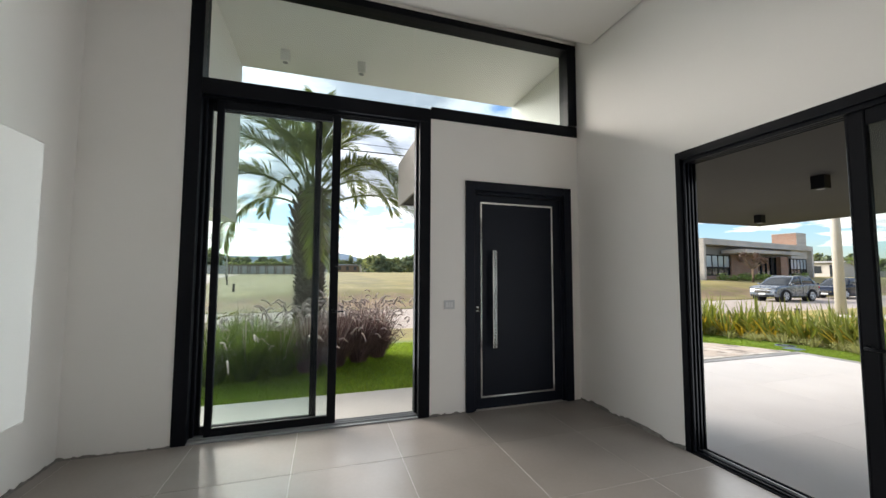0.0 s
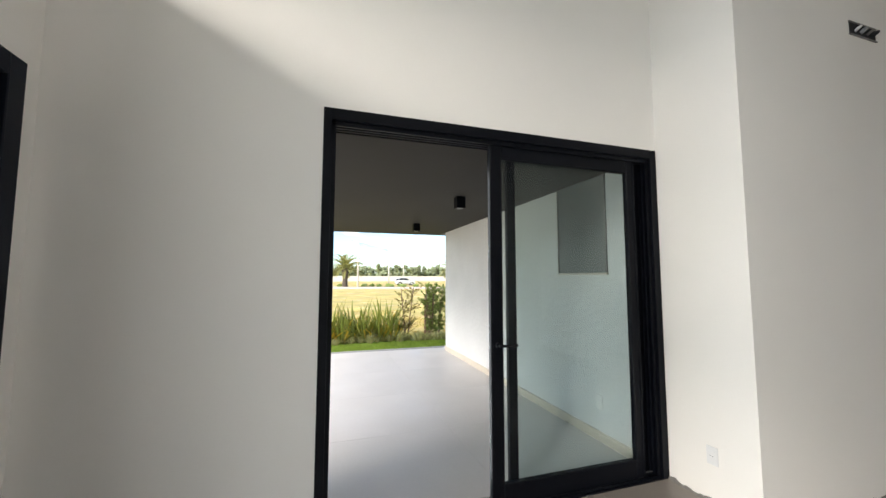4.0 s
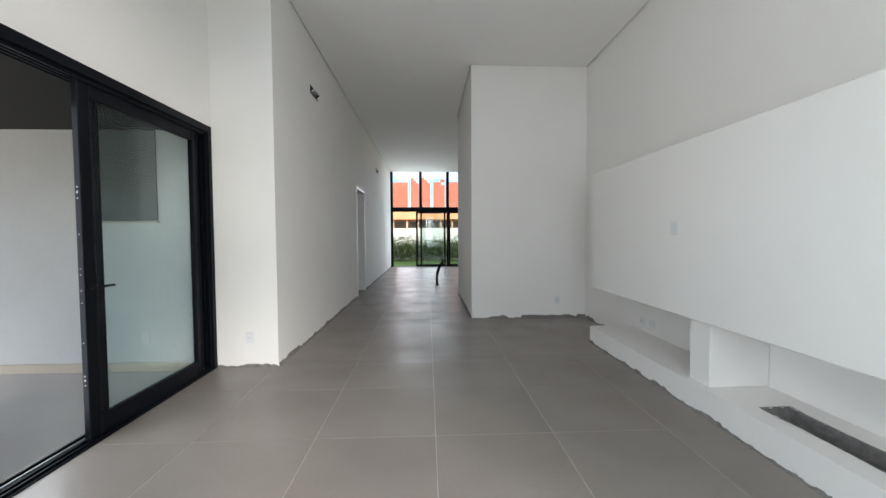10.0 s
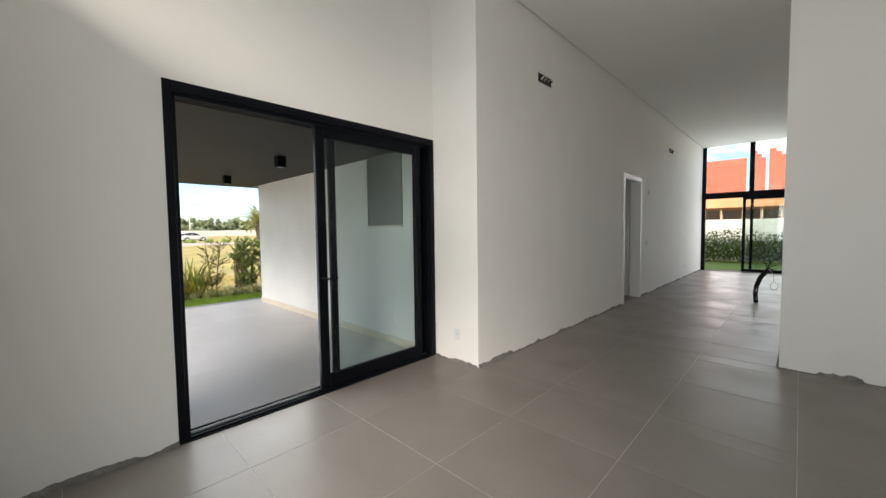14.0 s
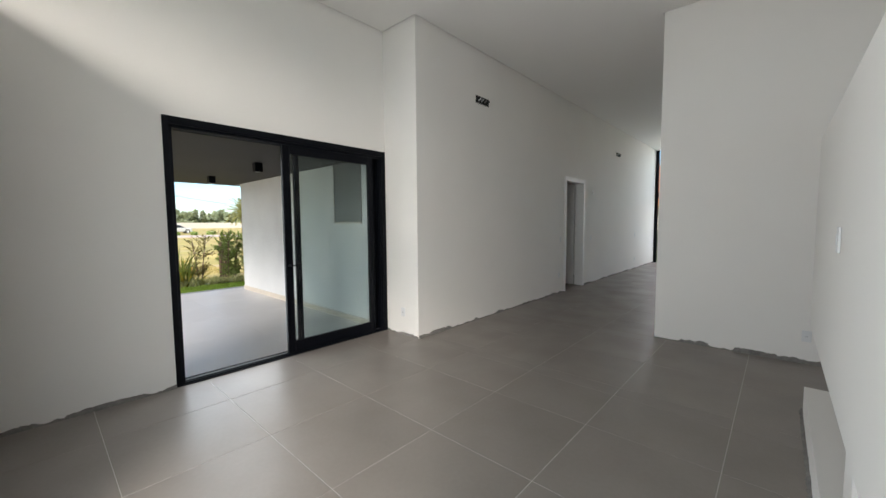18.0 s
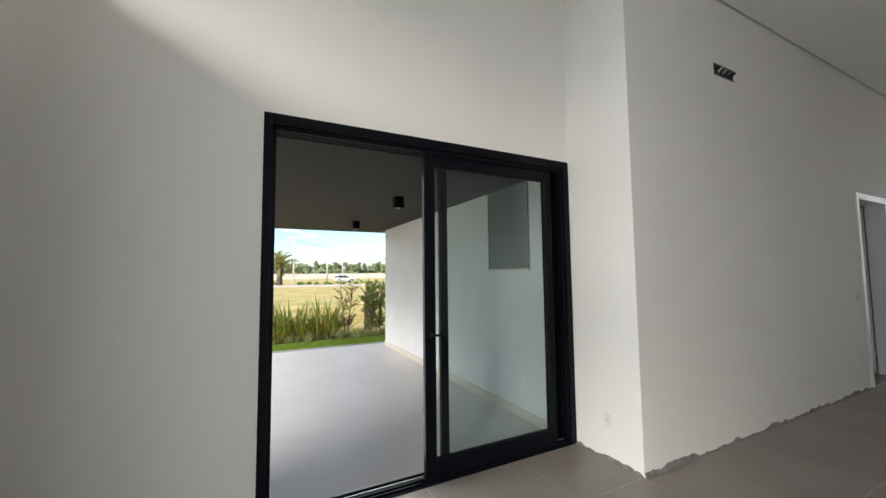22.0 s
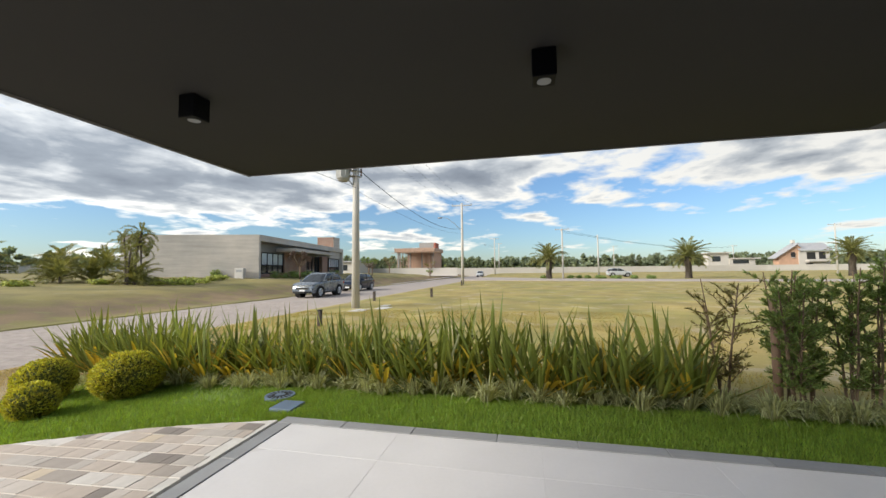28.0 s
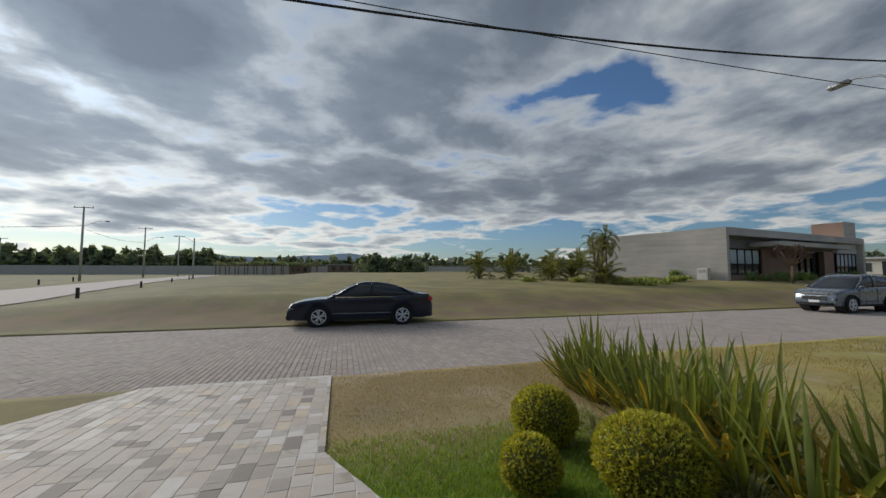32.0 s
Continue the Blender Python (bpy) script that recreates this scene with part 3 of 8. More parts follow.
# ---- ground, road, drive ----
def clamp01(v):
    return max(0.0, min(1.0, v))


def smooth(v):
    v = clamp01(v)
    return v * v * (3 - 2 * v)


ROAD_N, ROAD_S = -8.05, -14.65


def road_z(x):
    return -0.38 + 0.10 * smooth((-12 - x) / 30)


def gz(x, y):
    """Height of the natural ground."""
    if -7.62 < x < 7.25 and -0.9 < y < 16.1:
        return -0.28
    if y < ROAD_S:
        s = -15.0 - y
        rise = 1 - 0.7 * smooth((x - 0.5) / 9)
        lot = road_z(x) + 0.02 + rise * (0.62 * smooth(s / 5.5) + 0.40 * smooth(s / 16)) + 0.0095 * max(0.0, s) + 0.15 * smooth((-27 - x) / 8) * smooth(s / 8)
        return lot + 0.03 * noise.noise((x * 0.3, y * 0.3, 0)) * clamp01(s)
    if y < ROAD_N:
        return road_z(x) - 0.10
    near = -0.05 - 0.31 * clamp01((-1.0 - y) / 7.0)
    west = -0.20 - 0.10 * clamp01((-5.0 - y) / 3.0)
    west += 0.6 * smooth((-70 - x) / 45)
    k = smooth((-8.8 - x) / 5)
    z = near * (1 - k) + west * k
    if y > 16.1 and x > -7.62:
        z = -0.12
    return z + (0.015 * noise.noise((x * 0.8, y * 0.8, 3)) if x < -8.2 else 0)


def in_poly(x, y, poly):
    c, j = False, len(poly) - 1
    for i in range(len(poly)):
        (xi, yi), (xj, yj) = poly[i], poly[j]
        if (yi > y) != (yj > y) and x < (xj - xi) * (y - yi) / (yj - yi) + xi:
            c = not c
        j = i
    return c


def ground_material():
    """Field grass, dry and green by patches, watered green close to the house."""
    mt = M["field"]
    nt = mt.node_tree
    N, L = nt.nodes.new, nt.links.new
    hsv = [n for n in nt.nodes if n.bl_idname == "ShaderNodeHueSaturation"][0]
    old = hsv.inputs["Color"].links[0].from_socket
    pos = N("ShaderNodeNewGeometry").outputs["Position"]
    sep = N("ShaderNodeSeparateXYZ")
    L(pos, sep.inputs[0])

    def rng(sock, a, b):
        r = N("ShaderNodeMapRange")
        r.inputs["From Min"].default_value, r.inputs["From Max"].default_value = a, b
        L(sock, r.inputs["Value"])
        return r.outputs[0]

    def op(kind, a, b):
        n = N("ShaderNodeMath")
        n.operation = kind
        L(a, n.inputs[0])
        if isinstance(b, float):
            n.inputs[1].default_value = b
        else:
            L(b, n.inputs[1])
        return n.outputs[0]

    nz = N("ShaderNodeTexNoise")
    nz.inputs["Scale"].default_value, nz.inputs["Detail"].default_value = 1.1, 6
    L(pos, nz.inputs["Vector"])
    wob = op("MULTIPLY", nz.outputs["Fac"], 2.2)
    yy = op("ADD", sep.outputs[1], wob)
    xx = op("ADD", sep.outputs[0], wob)
    near = op("MULTIPLY", rng(yy, -5.3, -3.6), rng(xx, -8.3, -7.6))
    mx = N("ShaderNodeMix")
    mx.data_type = "RGBA"
    mx.inputs["B"].default_value = (0.13, 0.20, 0.035, 1)
    L(near, mx.inputs["Factor"])
    L(old, mx.inputs["A"])
    # parched brown verge between the drive and the road
    verge = N("ShaderNodeMix")
    verge.data_type = "RGBA"
    verge.inputs["B"].default_value = (0.27, 0.20, 0.105, 1)
    L(op("MULTIPLY", op("MULTIPLY", op("MULTIPLY", rng(yy, -8.2, -6.8), rng(yy, -2.4, -3.8)), op("MULTIPLY", rng(xx, -11.5, -9.0), rng(xx, -3.0, -4.0))), 0.8), verge.inputs["Factor"])
    L(mx.outputs["Result"], verge.inputs["A"])
    # olive verge on the other side of the drive
    olive = N("ShaderNodeMix")
    olive.data_type = "RGBA"
    olive.inputs["B"].default_value = (0.15, 0.135, 0.05, 1)
    L(op("MULTIPLY", op("MULTIPLY", rng(sep.outputs[1], -5.6, -6.6), rng(sep.outputs[0], -4.5, -3.5)), 0.75), olive.inputs["Factor"])
    L(verge.outputs["Result"], olive.inputs["A"])
    # worn pale earth in spots of the field
    n2 = N("ShaderNodeTexNoise")
    n2.inputs["Scale"].default_value, n2.inputs["Detail"].default_value = 0.8, 10
    n2.inputs["Roughness"].default_value = 0.7
    L(pos, n2.inputs["Vector"])
    bare = N("ShaderNodeMix")
    bare.data_type = "RGBA"
    bare.inputs["B"].default_value = (0.42, 0.35, 0.24, 1)
    L(op("MULTIPLY", op("MULTIPLY", rng(n2.outputs["Fac"], 0.53, 0.63), 0.55), op("SUBTRACT", rng(sep.outputs[1], -100.0, -99.0), near)), bare.inputs["Factor"])
    L(olive.outputs["Result"], bare.inputs["A"])
    # brown worn bank along the far side of the road
    bank = N("ShaderNodeMix")
    bank.data_type = "RGBA"
    bank.inputs["B"].default_value = (0.215, 0.145, 0.085, 1)
    wob3 = op("ADD", sep.outputs[1], op("MULTIPLY", n2.outputs["Fac"], 3.0))
    strip_f = op("MULTIPLY", rng(wob3, -17.6, -16.4), rng(wob3, -13.6, -14.3))
    L(op("MULTIPLY", op("MULTIPLY", strip_f, rng(nz.outputs["Fac"], 0.36, 0.52)), 0.85), bank.inputs["Factor"])
    far_lot = N("ShaderNodeMix")
    far_lot.data_type = "RGBA"
    far_lot.inputs["B"].default_value = (0.165, 0.145, 0.05, 1)
    L(bare.outputs["Result"], far_lot.inputs["A"])
    L(op("MULTIPLY", rng(sep.outputs[1], -14.0, -15.5), 0.62), far_lot.inputs["Factor"])
    L(far_lot.outputs["Result"], bank.inputs["A"])
    L(bank.outputs["Result"], hsv.inputs["Color"])


ground_material()


def grid_lines(marks, fine):
    out = []
    for (a, b), n in zip(zip(marks, marks[1:]), fine):
        out += [a + (b - a) * i / n for i in range(n)]
    return out + [marks[-1]]


gx = grid_lines([-900, -200, -60, -24, -13, -7.63, -7.61, 7.24, 7.26, 16, 60, 200, 900], [4, 12, 24, 22, 22, 1, 30, 1, 6, 14, 10, 4])
gy = grid_lines([-900, -220, -70, -24, -15.0, -14.66, -14.64, -8.06, -8.04, -0.91, -0.89, 16.09, 16.11, 26, 70, 300, 900], [4, 10, 24, 24, 1, 1, 4, 1, 30, 1, 16, 1, 8, 8, 8, 3])
gv = [(x, y, gz(x, y)) for y in gy for x in gx]
gf = [(j * len(gx) + i, j * len(gx) + i + 1, (j + 1) * len(gx) + i + 1, (j + 1) * len(gx) + i) for j in range(len(gy) - 1) for i in range(len(gx) - 1)]
ground = tagged(raw("ground", gv, gf, M["field"], smooth=True), "grassy ground, watered green by the house and dry beyond", "ground", kind="structure")


def strip(name, xs, y0, y1, dz, mat, label, cat):
    vs, fs = [], []
    for x in xs:
        z = road_z(x) + dz
        vs += [(x, y0, z), (x, y1, z), (x, y0, z - 0.25), (x, y1, z - 0.25)]
    for i in range(len(xs) - 1):
        a, b = 4 * i, 4 * i + 4
        fs += [(a, b, b + 1, a + 1), (a + 2, a + 3, b + 3, b + 2), (a, a + 2, b + 2, b), (a + 1, b + 1, b + 3, a + 3)]
    return tagged(raw(name, vs, fs, mat), label, cat, kind="structure")


road = strip("road", [70, 30, 4, -12, -17, -22, -27, -32, -37, -42, -60, -150], ROAD_S, ROAD_N, -0.02, M["road"], "grey block-paved road", "road")
strip("road_bed", [8.0, -6.0, -12, -17, -22, -23.95], ROAD_S, ROAD_N, -0.010, M["joint_sand"], "dark sand bed between the paving blocks", "road")
# side road and the turning place far along the road
mid_pts = [(9.6, -14.7), (10.4, -20), (11.6, -26), (14.3, -36), (19.5, -60), (25.5, -109)]
vs, fs = [], []
for (xa, ya), (xb, yb) in zip(mid_pts, mid_pts[1:]):
    for i in range(12):
        x, y = xa + (xb - xa) * i / 12, ya + (yb - ya) * i / 12
        for k in range(5):
            xx = x - 2.9 + 5.8 * k / 4
            vs.append((xx, y, gz(xx, y - 0.05) + 0.05))
rows_n = len(vs) // 5
fs = [(5 * i + k, 5 * i + k + 1, 5 * i + k + 6, 5 * i + k + 5) for i in range(rows_n - 1) for k in range(4)]
side = tagged(raw("road_side", vs, fs, M["road"]), "pale side road crossing the far field", "road", kind="structure")
vs = [(-46, -14.7, -0.27), (-50, -17.8, -0.22), (-58, -20.5, -0.18), (-75, -22, -0.12), (-92, -16, -0.1), (-92, -14.7, -0.1)]
tagged(raw("road_turning_place", vs, [(0, 1, 2, 3, 4, 5)], M["road"]), "pale paved turning place at the far end of the road", "road", kind="structure")
vs = [(-56, -15.5, -0.16), (-66, -15.2, -0.14), (-72, -17.2, -0.12), (-64, -18.4, -0.12), (-57, -17.2, -0.14)]
tagged(raw("traffic_island", vs, [(0, 1, 2, 3, 4)], M["field"]), "grassy island in the turning place", "island", kind="structure")

# cross road bending off between the field palms
near_edge = [(-61.5, -7.95), (-60, -2), (-57.6, 6.4), (-53.8, 18.8), (-52.2, 29), (-50, 45), (-46, 75)]
far_edge = [(-81, -7.95), (-76, -2), (-68.8, 7.0), (-63.4, 20.5), (-59, 32), (-56.5, 46), (-52.5, 75)]
vs, fs = [], []
for (xa, ya), (xb, yb) in zip(near_edge, far_edge):
    for k in range(7):
        x, y = xa + (xb - xa) * k / 6, ya + (yb - ya) * k / 6
        vs.append((x, y, max(gz(x, y), gz(x - 4, y), -0.2) + 0.07))
n = len(near_edge)
fs = [(7 * i + k, 7 * i + k + 1, 7 * i + k + 8, 7 * i + k + 7) for i in range(n - 1) for k in range(6)]
vs += [(x, y, z - 0.3) for x, y, z in [vs[7 * i] for i in range(n)] + [vs[7 * i + 6] for i in range(n)]]
fs += [(7 * i, 7 * i + 7, 7 * n + i + 1, 7 * n + i) for i in range(n - 1)] + [(7 * i + 6, 8 * n + i, 8 * n + i + 1, 7 * i + 13) for i in range(n - 1)]
tagged(raw("road_cross", vs, fs, M["road"]), "pale paved cross road bending off past the field palms", "road", kind="structure")

# drive bed
DRIVE = [(-7.60, -0.90), (-7.32, -2.05), (-6.92, -3.0), (-6.46, -3.95), (-6.02, -4.9), (-6.0, -8.04), (-3.3, -8.04), (-2.56, -6.6), (-1.75, -4.6), (-1.12, -2.4), (-0.95, -0.90)]


def drive_z(y):
    return -0.012 - 0.325 * clamp01((-0.9 - y) / 7.15)


vs = [(x, y, drive_z(y) - 0.003) for x, y in DRIVE] + [(x, y, drive_z(y) - 0.2) for x, y in DRIVE]
n = len(DRIVE)
fs = [tuple(range(n)), tuple(reversed(range(n, 2 * n)))] + [(i, i + n, (i + 1) % n + n, (i + 1) % n) for i in range(n)]
bm = bmesh.new()
bv = [bm.verts.new(v) for v in vs]
for f_ in fs:
    bm.faces.new([bv[i] for i in f_])
bmesh.ops.triangulate(bm, faces=[f_ for f_ in bm.faces if len(f_.verts) > 4])
bmesh.ops.recalc_face_normals(bm, faces=bm.faces)
drive = structure("drive", bm, M["sand"], "mortar bed of the natural stone drive", "drive")
# concrete walk along the front glazing, patio border stones
structure("walk_front", box(-0.95, 2.6, -0.88, -0.003, -0.3, -0.03, bevel=0.006), M["concrete"], "pale concrete walk under the front glazing", "pavement")
structure("walk_entrance", box(XP - 0.2, -0.954, -0.88, -0.003, -0.3, -0.012, bevel=0.004), M["patio_tile"], "pale tiled landing before the entrance door", "pavement")

# ---- joinery and fittings indoors ----
def frame_bars(name, bars, parent, mat=None, bevel=0.004, label=""):
    """Each bar is one part: x0, x1, y0, y1, z0, z1."""
    for b in bars:
        part(name, box(*b, bevel=bevel), mat or M["black"], parent, label)


def sash(parent, axis, a0, a1, d0, d1, z0, z1, stile0, stile1, rail0, rail1, shadow=False):
    """A glazed leaf in the plane across d, from a0 to a1 along the axis."""
    def b(p0, p1, q0, q1, r0, r1):
        return (p0, p1, q0, q1, r0, r1) if axis == "x" else (q0, q1, p0, p1, r0, r1)
    leaf = part("leaf", box(*b(a0, a0 + stile0, d0, d1, z0, z1), bevel=0.004), M["black"], parent)
    part("stile", box(*b(a1 - stile1, a1, d0, d1, z0, z1), bevel=0.004), M["black"], leaf)
    part("rail", box(*b(a0 + stile0, a1 - stile1, d0, d1, z0, z0 + rail0), bevel=0.004), M["black"], leaf)
    part("rail", box(*b(a0 + stile0, a1 - stile1, d0, d1, z1 - rail1, z1), bevel=0.004), M["black"], leaf)
    mid = (d0 + d1) / 2
    pane = part("pane", box(*b(a0 + stile0, a1 - stile1, mid - 0.004, mid + 0.004, z0 + rail0, z1 - rail1)), M["glass"], leaf, "clear glass pane")
    pane.visible_shadow = False
    return leaf


def pull_handle(parent, axis, a, d, z, sign, length=0.13):
    """Lever on a round rose."""
    def v(p, q, r):
        return (p, q, r) if axis == "x" else (q, p, r)
    bm = cyl(v(a, d, z), v(a, d + sign * 0.03, z), 0.016, seg=14)
    tube([v(a, d + sign * 0.03, z), v(a, d + sign * 0.045, z), v(a + length * 0.3, d + sign * 0.05, z), v(a + length, d + sign * 0.05, z)], 0.009, bm=bm)
    return part("handle", bm, M["black"], parent, "short black lever handle", smooth=True)


# front glazing
win1 = tagged(new("window_1"), "tall black-framed front glazing with a slid-open leaf", "window", kind="structure")
FY0, FY1 = 0.045, YD + 0.012
frame_bars("window_frame", [
    (1.795, 1.905, FY0, FY1, 0.0, 4.16), (-0.28, -0.165, FY0, FY1, 0.0, 2.985), (-0.28, 1.795, FY0, FY1, 2.985, 3.13),
    (-2.08, -0.28, FY0, FY1, 3.03, 3.155), (-2.08, -1.96, FY0, FY1, 3.165, 4.16), (-1.96, 1.795, FY0, FY1, 4.085, 4.16),
    (1.765, 1.795, FY0 + 0.02, FY0 + 0.10, 0.03, 2.985), (-0.165, -0.14, FY0 + 0.02, FY0 + 0.10, 0.03, 2.985)], win1)
for i in range(3):
    frame_bars("head_track", [(-0.165, 1.795, FY0 + 0.03 + 0.045 * i, FY0 + 0.038 + 0.045 * i, 2.962, 2.985)], win1, bevel=0.001)
frame_bars("track", [(-0.165, 1.795, FY0, FY1, -0.002, 0.014), (-0.165, 1.795, FY0 + 0.03, FY0 + 0.038, 0.014, 0.03),
                     (-0.165, 1.795, FY0 + 0.075, FY0 + 0.083, 0.014, 0.03), (-0.165, 1.795, FY0 + 0.12, FY0 + 0.128, 0.014, 0.03)], win1, M["steel"], 0.001)
sash(win1, "x", 0.79, 1.764, FY0 + 0.02, FY0 + 0.06, 0.03, 2.962, 0.062, 0.03, 0.07, 0.075)
leaf = sash(win1, "x", 0.616, 1.685, FY0 + 0.08, FY0 + 0.12, 0.03, 2.962, 0.078, 0.056, 0.07, 0.075)
pull_handle(leaf, "x", 0.66, FY0 + 0.12, 1.06, 1, -0.10)
for x0, x1 in ((-0.12, 1.795), (-1.96, -0.126)):
    p = part("pane", box(x0, x1, 0.12, 0.128, 3.15, 4.09), M["glass"], win1, "clear transom pane")
    p.visible_shadow = False

# entrance door
door1 = tagged(new("door_1"), "closed navy-black entrance door with a steel inlay line and long pull", "door", kind="structure")
frame_bars("door_frame", [(-0.76, -0.665, 0.03, YD + 0.025, 0.0, 2.403), (-1.968, -1.873, 0.03, YD + 0.025, 0.0, 2.403), (-1.873, -0.76, 0.03, YD + 0.025, 2.305, 2.403),
                          (-0.79, -0.76, 0.03, YD - 0.005, 0.0, 2.305), (-1.873, -1.845, 0.03, YD - 0.005, 0.0, 2.305), (-1.845, -0.79, 0.03, YD - 0.005, 2.268, 2.305)], door1, M["door"])
slab = part("leaf", box(-1.842, -0.793, 0.10, YD - 0.018, 0.012, 2.262, bevel=0.004), M["door"], door1)
for b in ((-0.862, -0.842, 0.12, 2.19), (-1.738, -1.718, 0.12, 2.19)):
    part("inlay", box(b[0], b[1], YD - 0.02, YD - 0.0145, b[2], b[3], bevel=0.001), M["chrome"], slab, "brushed steel inlay strip")
for z0 in (0.12, 2.17):
    part("inlay", box(-1.718, -0.862, YD - 0.02, YD - 0.0145, z0, z0 + 0.02, bevel=0.001), M["chrome"], slab, "brushed steel inlay strip")
part("pull_bar", box(-1.005, -0.955, YD + 0.035, YD + 0.06, 0.64, 1.665, bevel=0.004), M["chrome"], slab, "long polished steel pull bar")
for z in (0.82, 1.48):
    part("bar_mount", cyl((-0.98, YD - 0.018, z), (-0.98, YD + 0.04, z), 0.011), M["chrome"], slab, smooth=True)
part("lock_plate", box(-0.822, -0.772 - 0.008, YD - 0.018, YD - 0.006, 1.015, 1.075, bevel=0.004), M["chrome"], slab, "small steel lock plate")
part("lock_cylinder", cyl((-0.80, YD - 0.006, 1.045), (-0.80, YD + 0.004, 1.045), 0.012), M["dark_fill"], slab, smooth=True)

# patio door
win2 = tagged(new("door_2"), "black-framed sliding patio door standing half open", "door", kind="structure")
PX0, PX1 = -2.25, XP + 0.006
frame_bars("door_frame", [(PX0, PX1, 1.485, 1.533, 0.0, 2.44), (PX0, PX1, 3.885, 3.942, 0.0, 2.44), (PX0, PX1, 1.533, 3.885, 2.372, 2.44)], win2, bevel=0.002)
for i in range(4):
    x = PX0 + 0.03 + i * 0.038
    frame_bars("head_track", [(x, x + 0.014, 1.533, 3.885, 2.342, 2.372)], win2, bevel=0.001)
    frame_bars("track", [(x, x + 0.010, 1.533, 3.885, 0.008, 0.024)], win2, M["steel"] if i == 1 else M["black"], 0.001)
    frame_bars("side_channel", [(x, x + 0.014, 3.858, 3.885, 0.02, 2.372), (x, x + 0.014, 1.533, 1.557, 0.02, 2.372)], win2, bevel=0.001)
frame_bars("threshold", [(PX0, PX1, 1.533, 3.885, -0.004, 0.008)], win2, bevel=0.001)
sash(win2, "y", 2.70, 3.856, -2.205, -2.17, 0.02, 2.36, 0.066, 0.075, 0.10, 0.09)
leaf = sash(win2, "y", 2.545, 3.755, -2.15, -2.11, 0.02, 2.36, 0.088, 0.075, 0.13, 0.11)
for y0, y1, x in ((2.553, 2.560, -2.108), (2.620, 2.627, -2.107), (3.686, 3.694, -2.107), (3.738, 3.744, -2.104), (3.748, 3.755, -2.106)):
    part("bead", box(-2.111, x, y0, y1, 0.03, 2.35, bevel=0.001), M["black"], leaf)
for z0, z1 in ((0.142, 0.150), (2.252, 2.260)):
    part("bead", box(-2.111, -2.107, 2.634, 3.679, z0, z1, bevel=0.001), M["black"], leaf)
pull_handle(leaf, "y", 2.59, -2.11, 1.02, 1, 0.12)
for z, d in ((0.38, 0.010), (0.41, 0.014), (0.44, 0.010), (0.66, 0.007), (0.92, 0.006), (1.00, 0.007), (1.10, 0.006), (1.14, 0.006), (1.36, 0.008), (1.59, 0.009), (1.625, 0.016), (1.66, 0.010)):
    part("latch_plate", box(-2.134, -2.126, 2.541, 2.545, z, z + d, bevel=0.001), M["steel"], leaf, "small steel latch pin")

# white doorway in the passage wall
door3 = tagged(new("door_3"), "white doorway lining with its white door standing open inwards", "door", kind="structure")
frame_bars("door_frame", [(XC - 0.19, XC + 0.012, 8.25, 8.335, 0.0, 2.445), (XC - 0.19, XC + 0.012, 9.265, 9.35, 0.0, 2.445), (XC - 0.19, XC + 0.012, 8.335, 9.265, 2.36, 2.445)], door3, M["lacquer"], 0.003, "white lacquered lining")
leaf = part("leaf", box(XC - 1.06, XC - 0.20, 9.225, 9.262, 0.01, 2.35, bevel=0.003), M["lacquer"], door3, "white lacquered leaf")
part("handle", tube([(XC - 0.98, 9.225, 1.02), (XC - 0.98, 9.18, 1.02), (XC - 0.86, 9.175, 1.02)], 0.009), M["chrome"], leaf, smooth=True)

# end glazing
win3 = tagged(new("window_2"), "tall black-framed glazing at the end of the passage", "window", kind="structure")
EY0, EY1 = YE, YE + 0.09
MULL = [-1.46, -0.20, 0.94, 2.10, 3.26, 4.42, 5.58, 6.74]
for i, x in enumerate(MULL):
    frame_bars("mullion", [(x - (0 if i == 0 else 0.06), x + (0.10 if i == 0 else 0.06), EY0, EY1, 2.52, 4.06)], win3)
frame_bars("window_frame", [(-1.46, 7.0, EY0, EY1, 2.33, 2.52), (-1.46, 7.0, EY0, EY1, 4.06, 4.14), (-1.46, -1.36, EY0, EY1, 0.0, 2.33), (6.9, 7.0, EY0, EY1, 0.0, 2.33)], win3)
frame_bars("track", [(-1.36, 6.9, EY0, EY1 + 0.04, -0.003, 0.016)], win3, M["steel"], 0.001)
for a, b in zip(MULL, MULL[1:]):
    p = part("pane", box(a + 0.05, b - 0.05, EY0 + 0.04, EY0 + 0.048, 2.5, 4.08), M["glass"], win3, "clear upper pane")
    p.visible_shadow = False
for x0, x1, off in ((-0.40, 0.85, 0.0), (-0.22, 0.97, 0.05), (0.97, 2.2, 0.0), (2.2, 3.4, 0.05), (3.4, 4.6, 0.0), (4.6, 5.8, 0.05), (5.8, 6.9, 0.0)):
    sash(win3, "x", x0, x1, EY0 + off, EY0 + off + 0.04, 0.016, 2.33, 0.075, 0.075, 0.09, 0.07)

# media panel and bench
panel = thing("media_panel", "white plastered raised panel on the wall above a low bench", "panel", (XT, 3.0, 0))
part("face", box(2.13 - XT, -0.003, 1.43 - 3.0, 4.62 - 3.0, 0.685, 2.085, bevel=0.006), M["wall"], panel)
bench = tagged(new("media_bench"), "low white plastered bench with a rough fireplace slot", "bench", kind="structure")
BT = 0.20
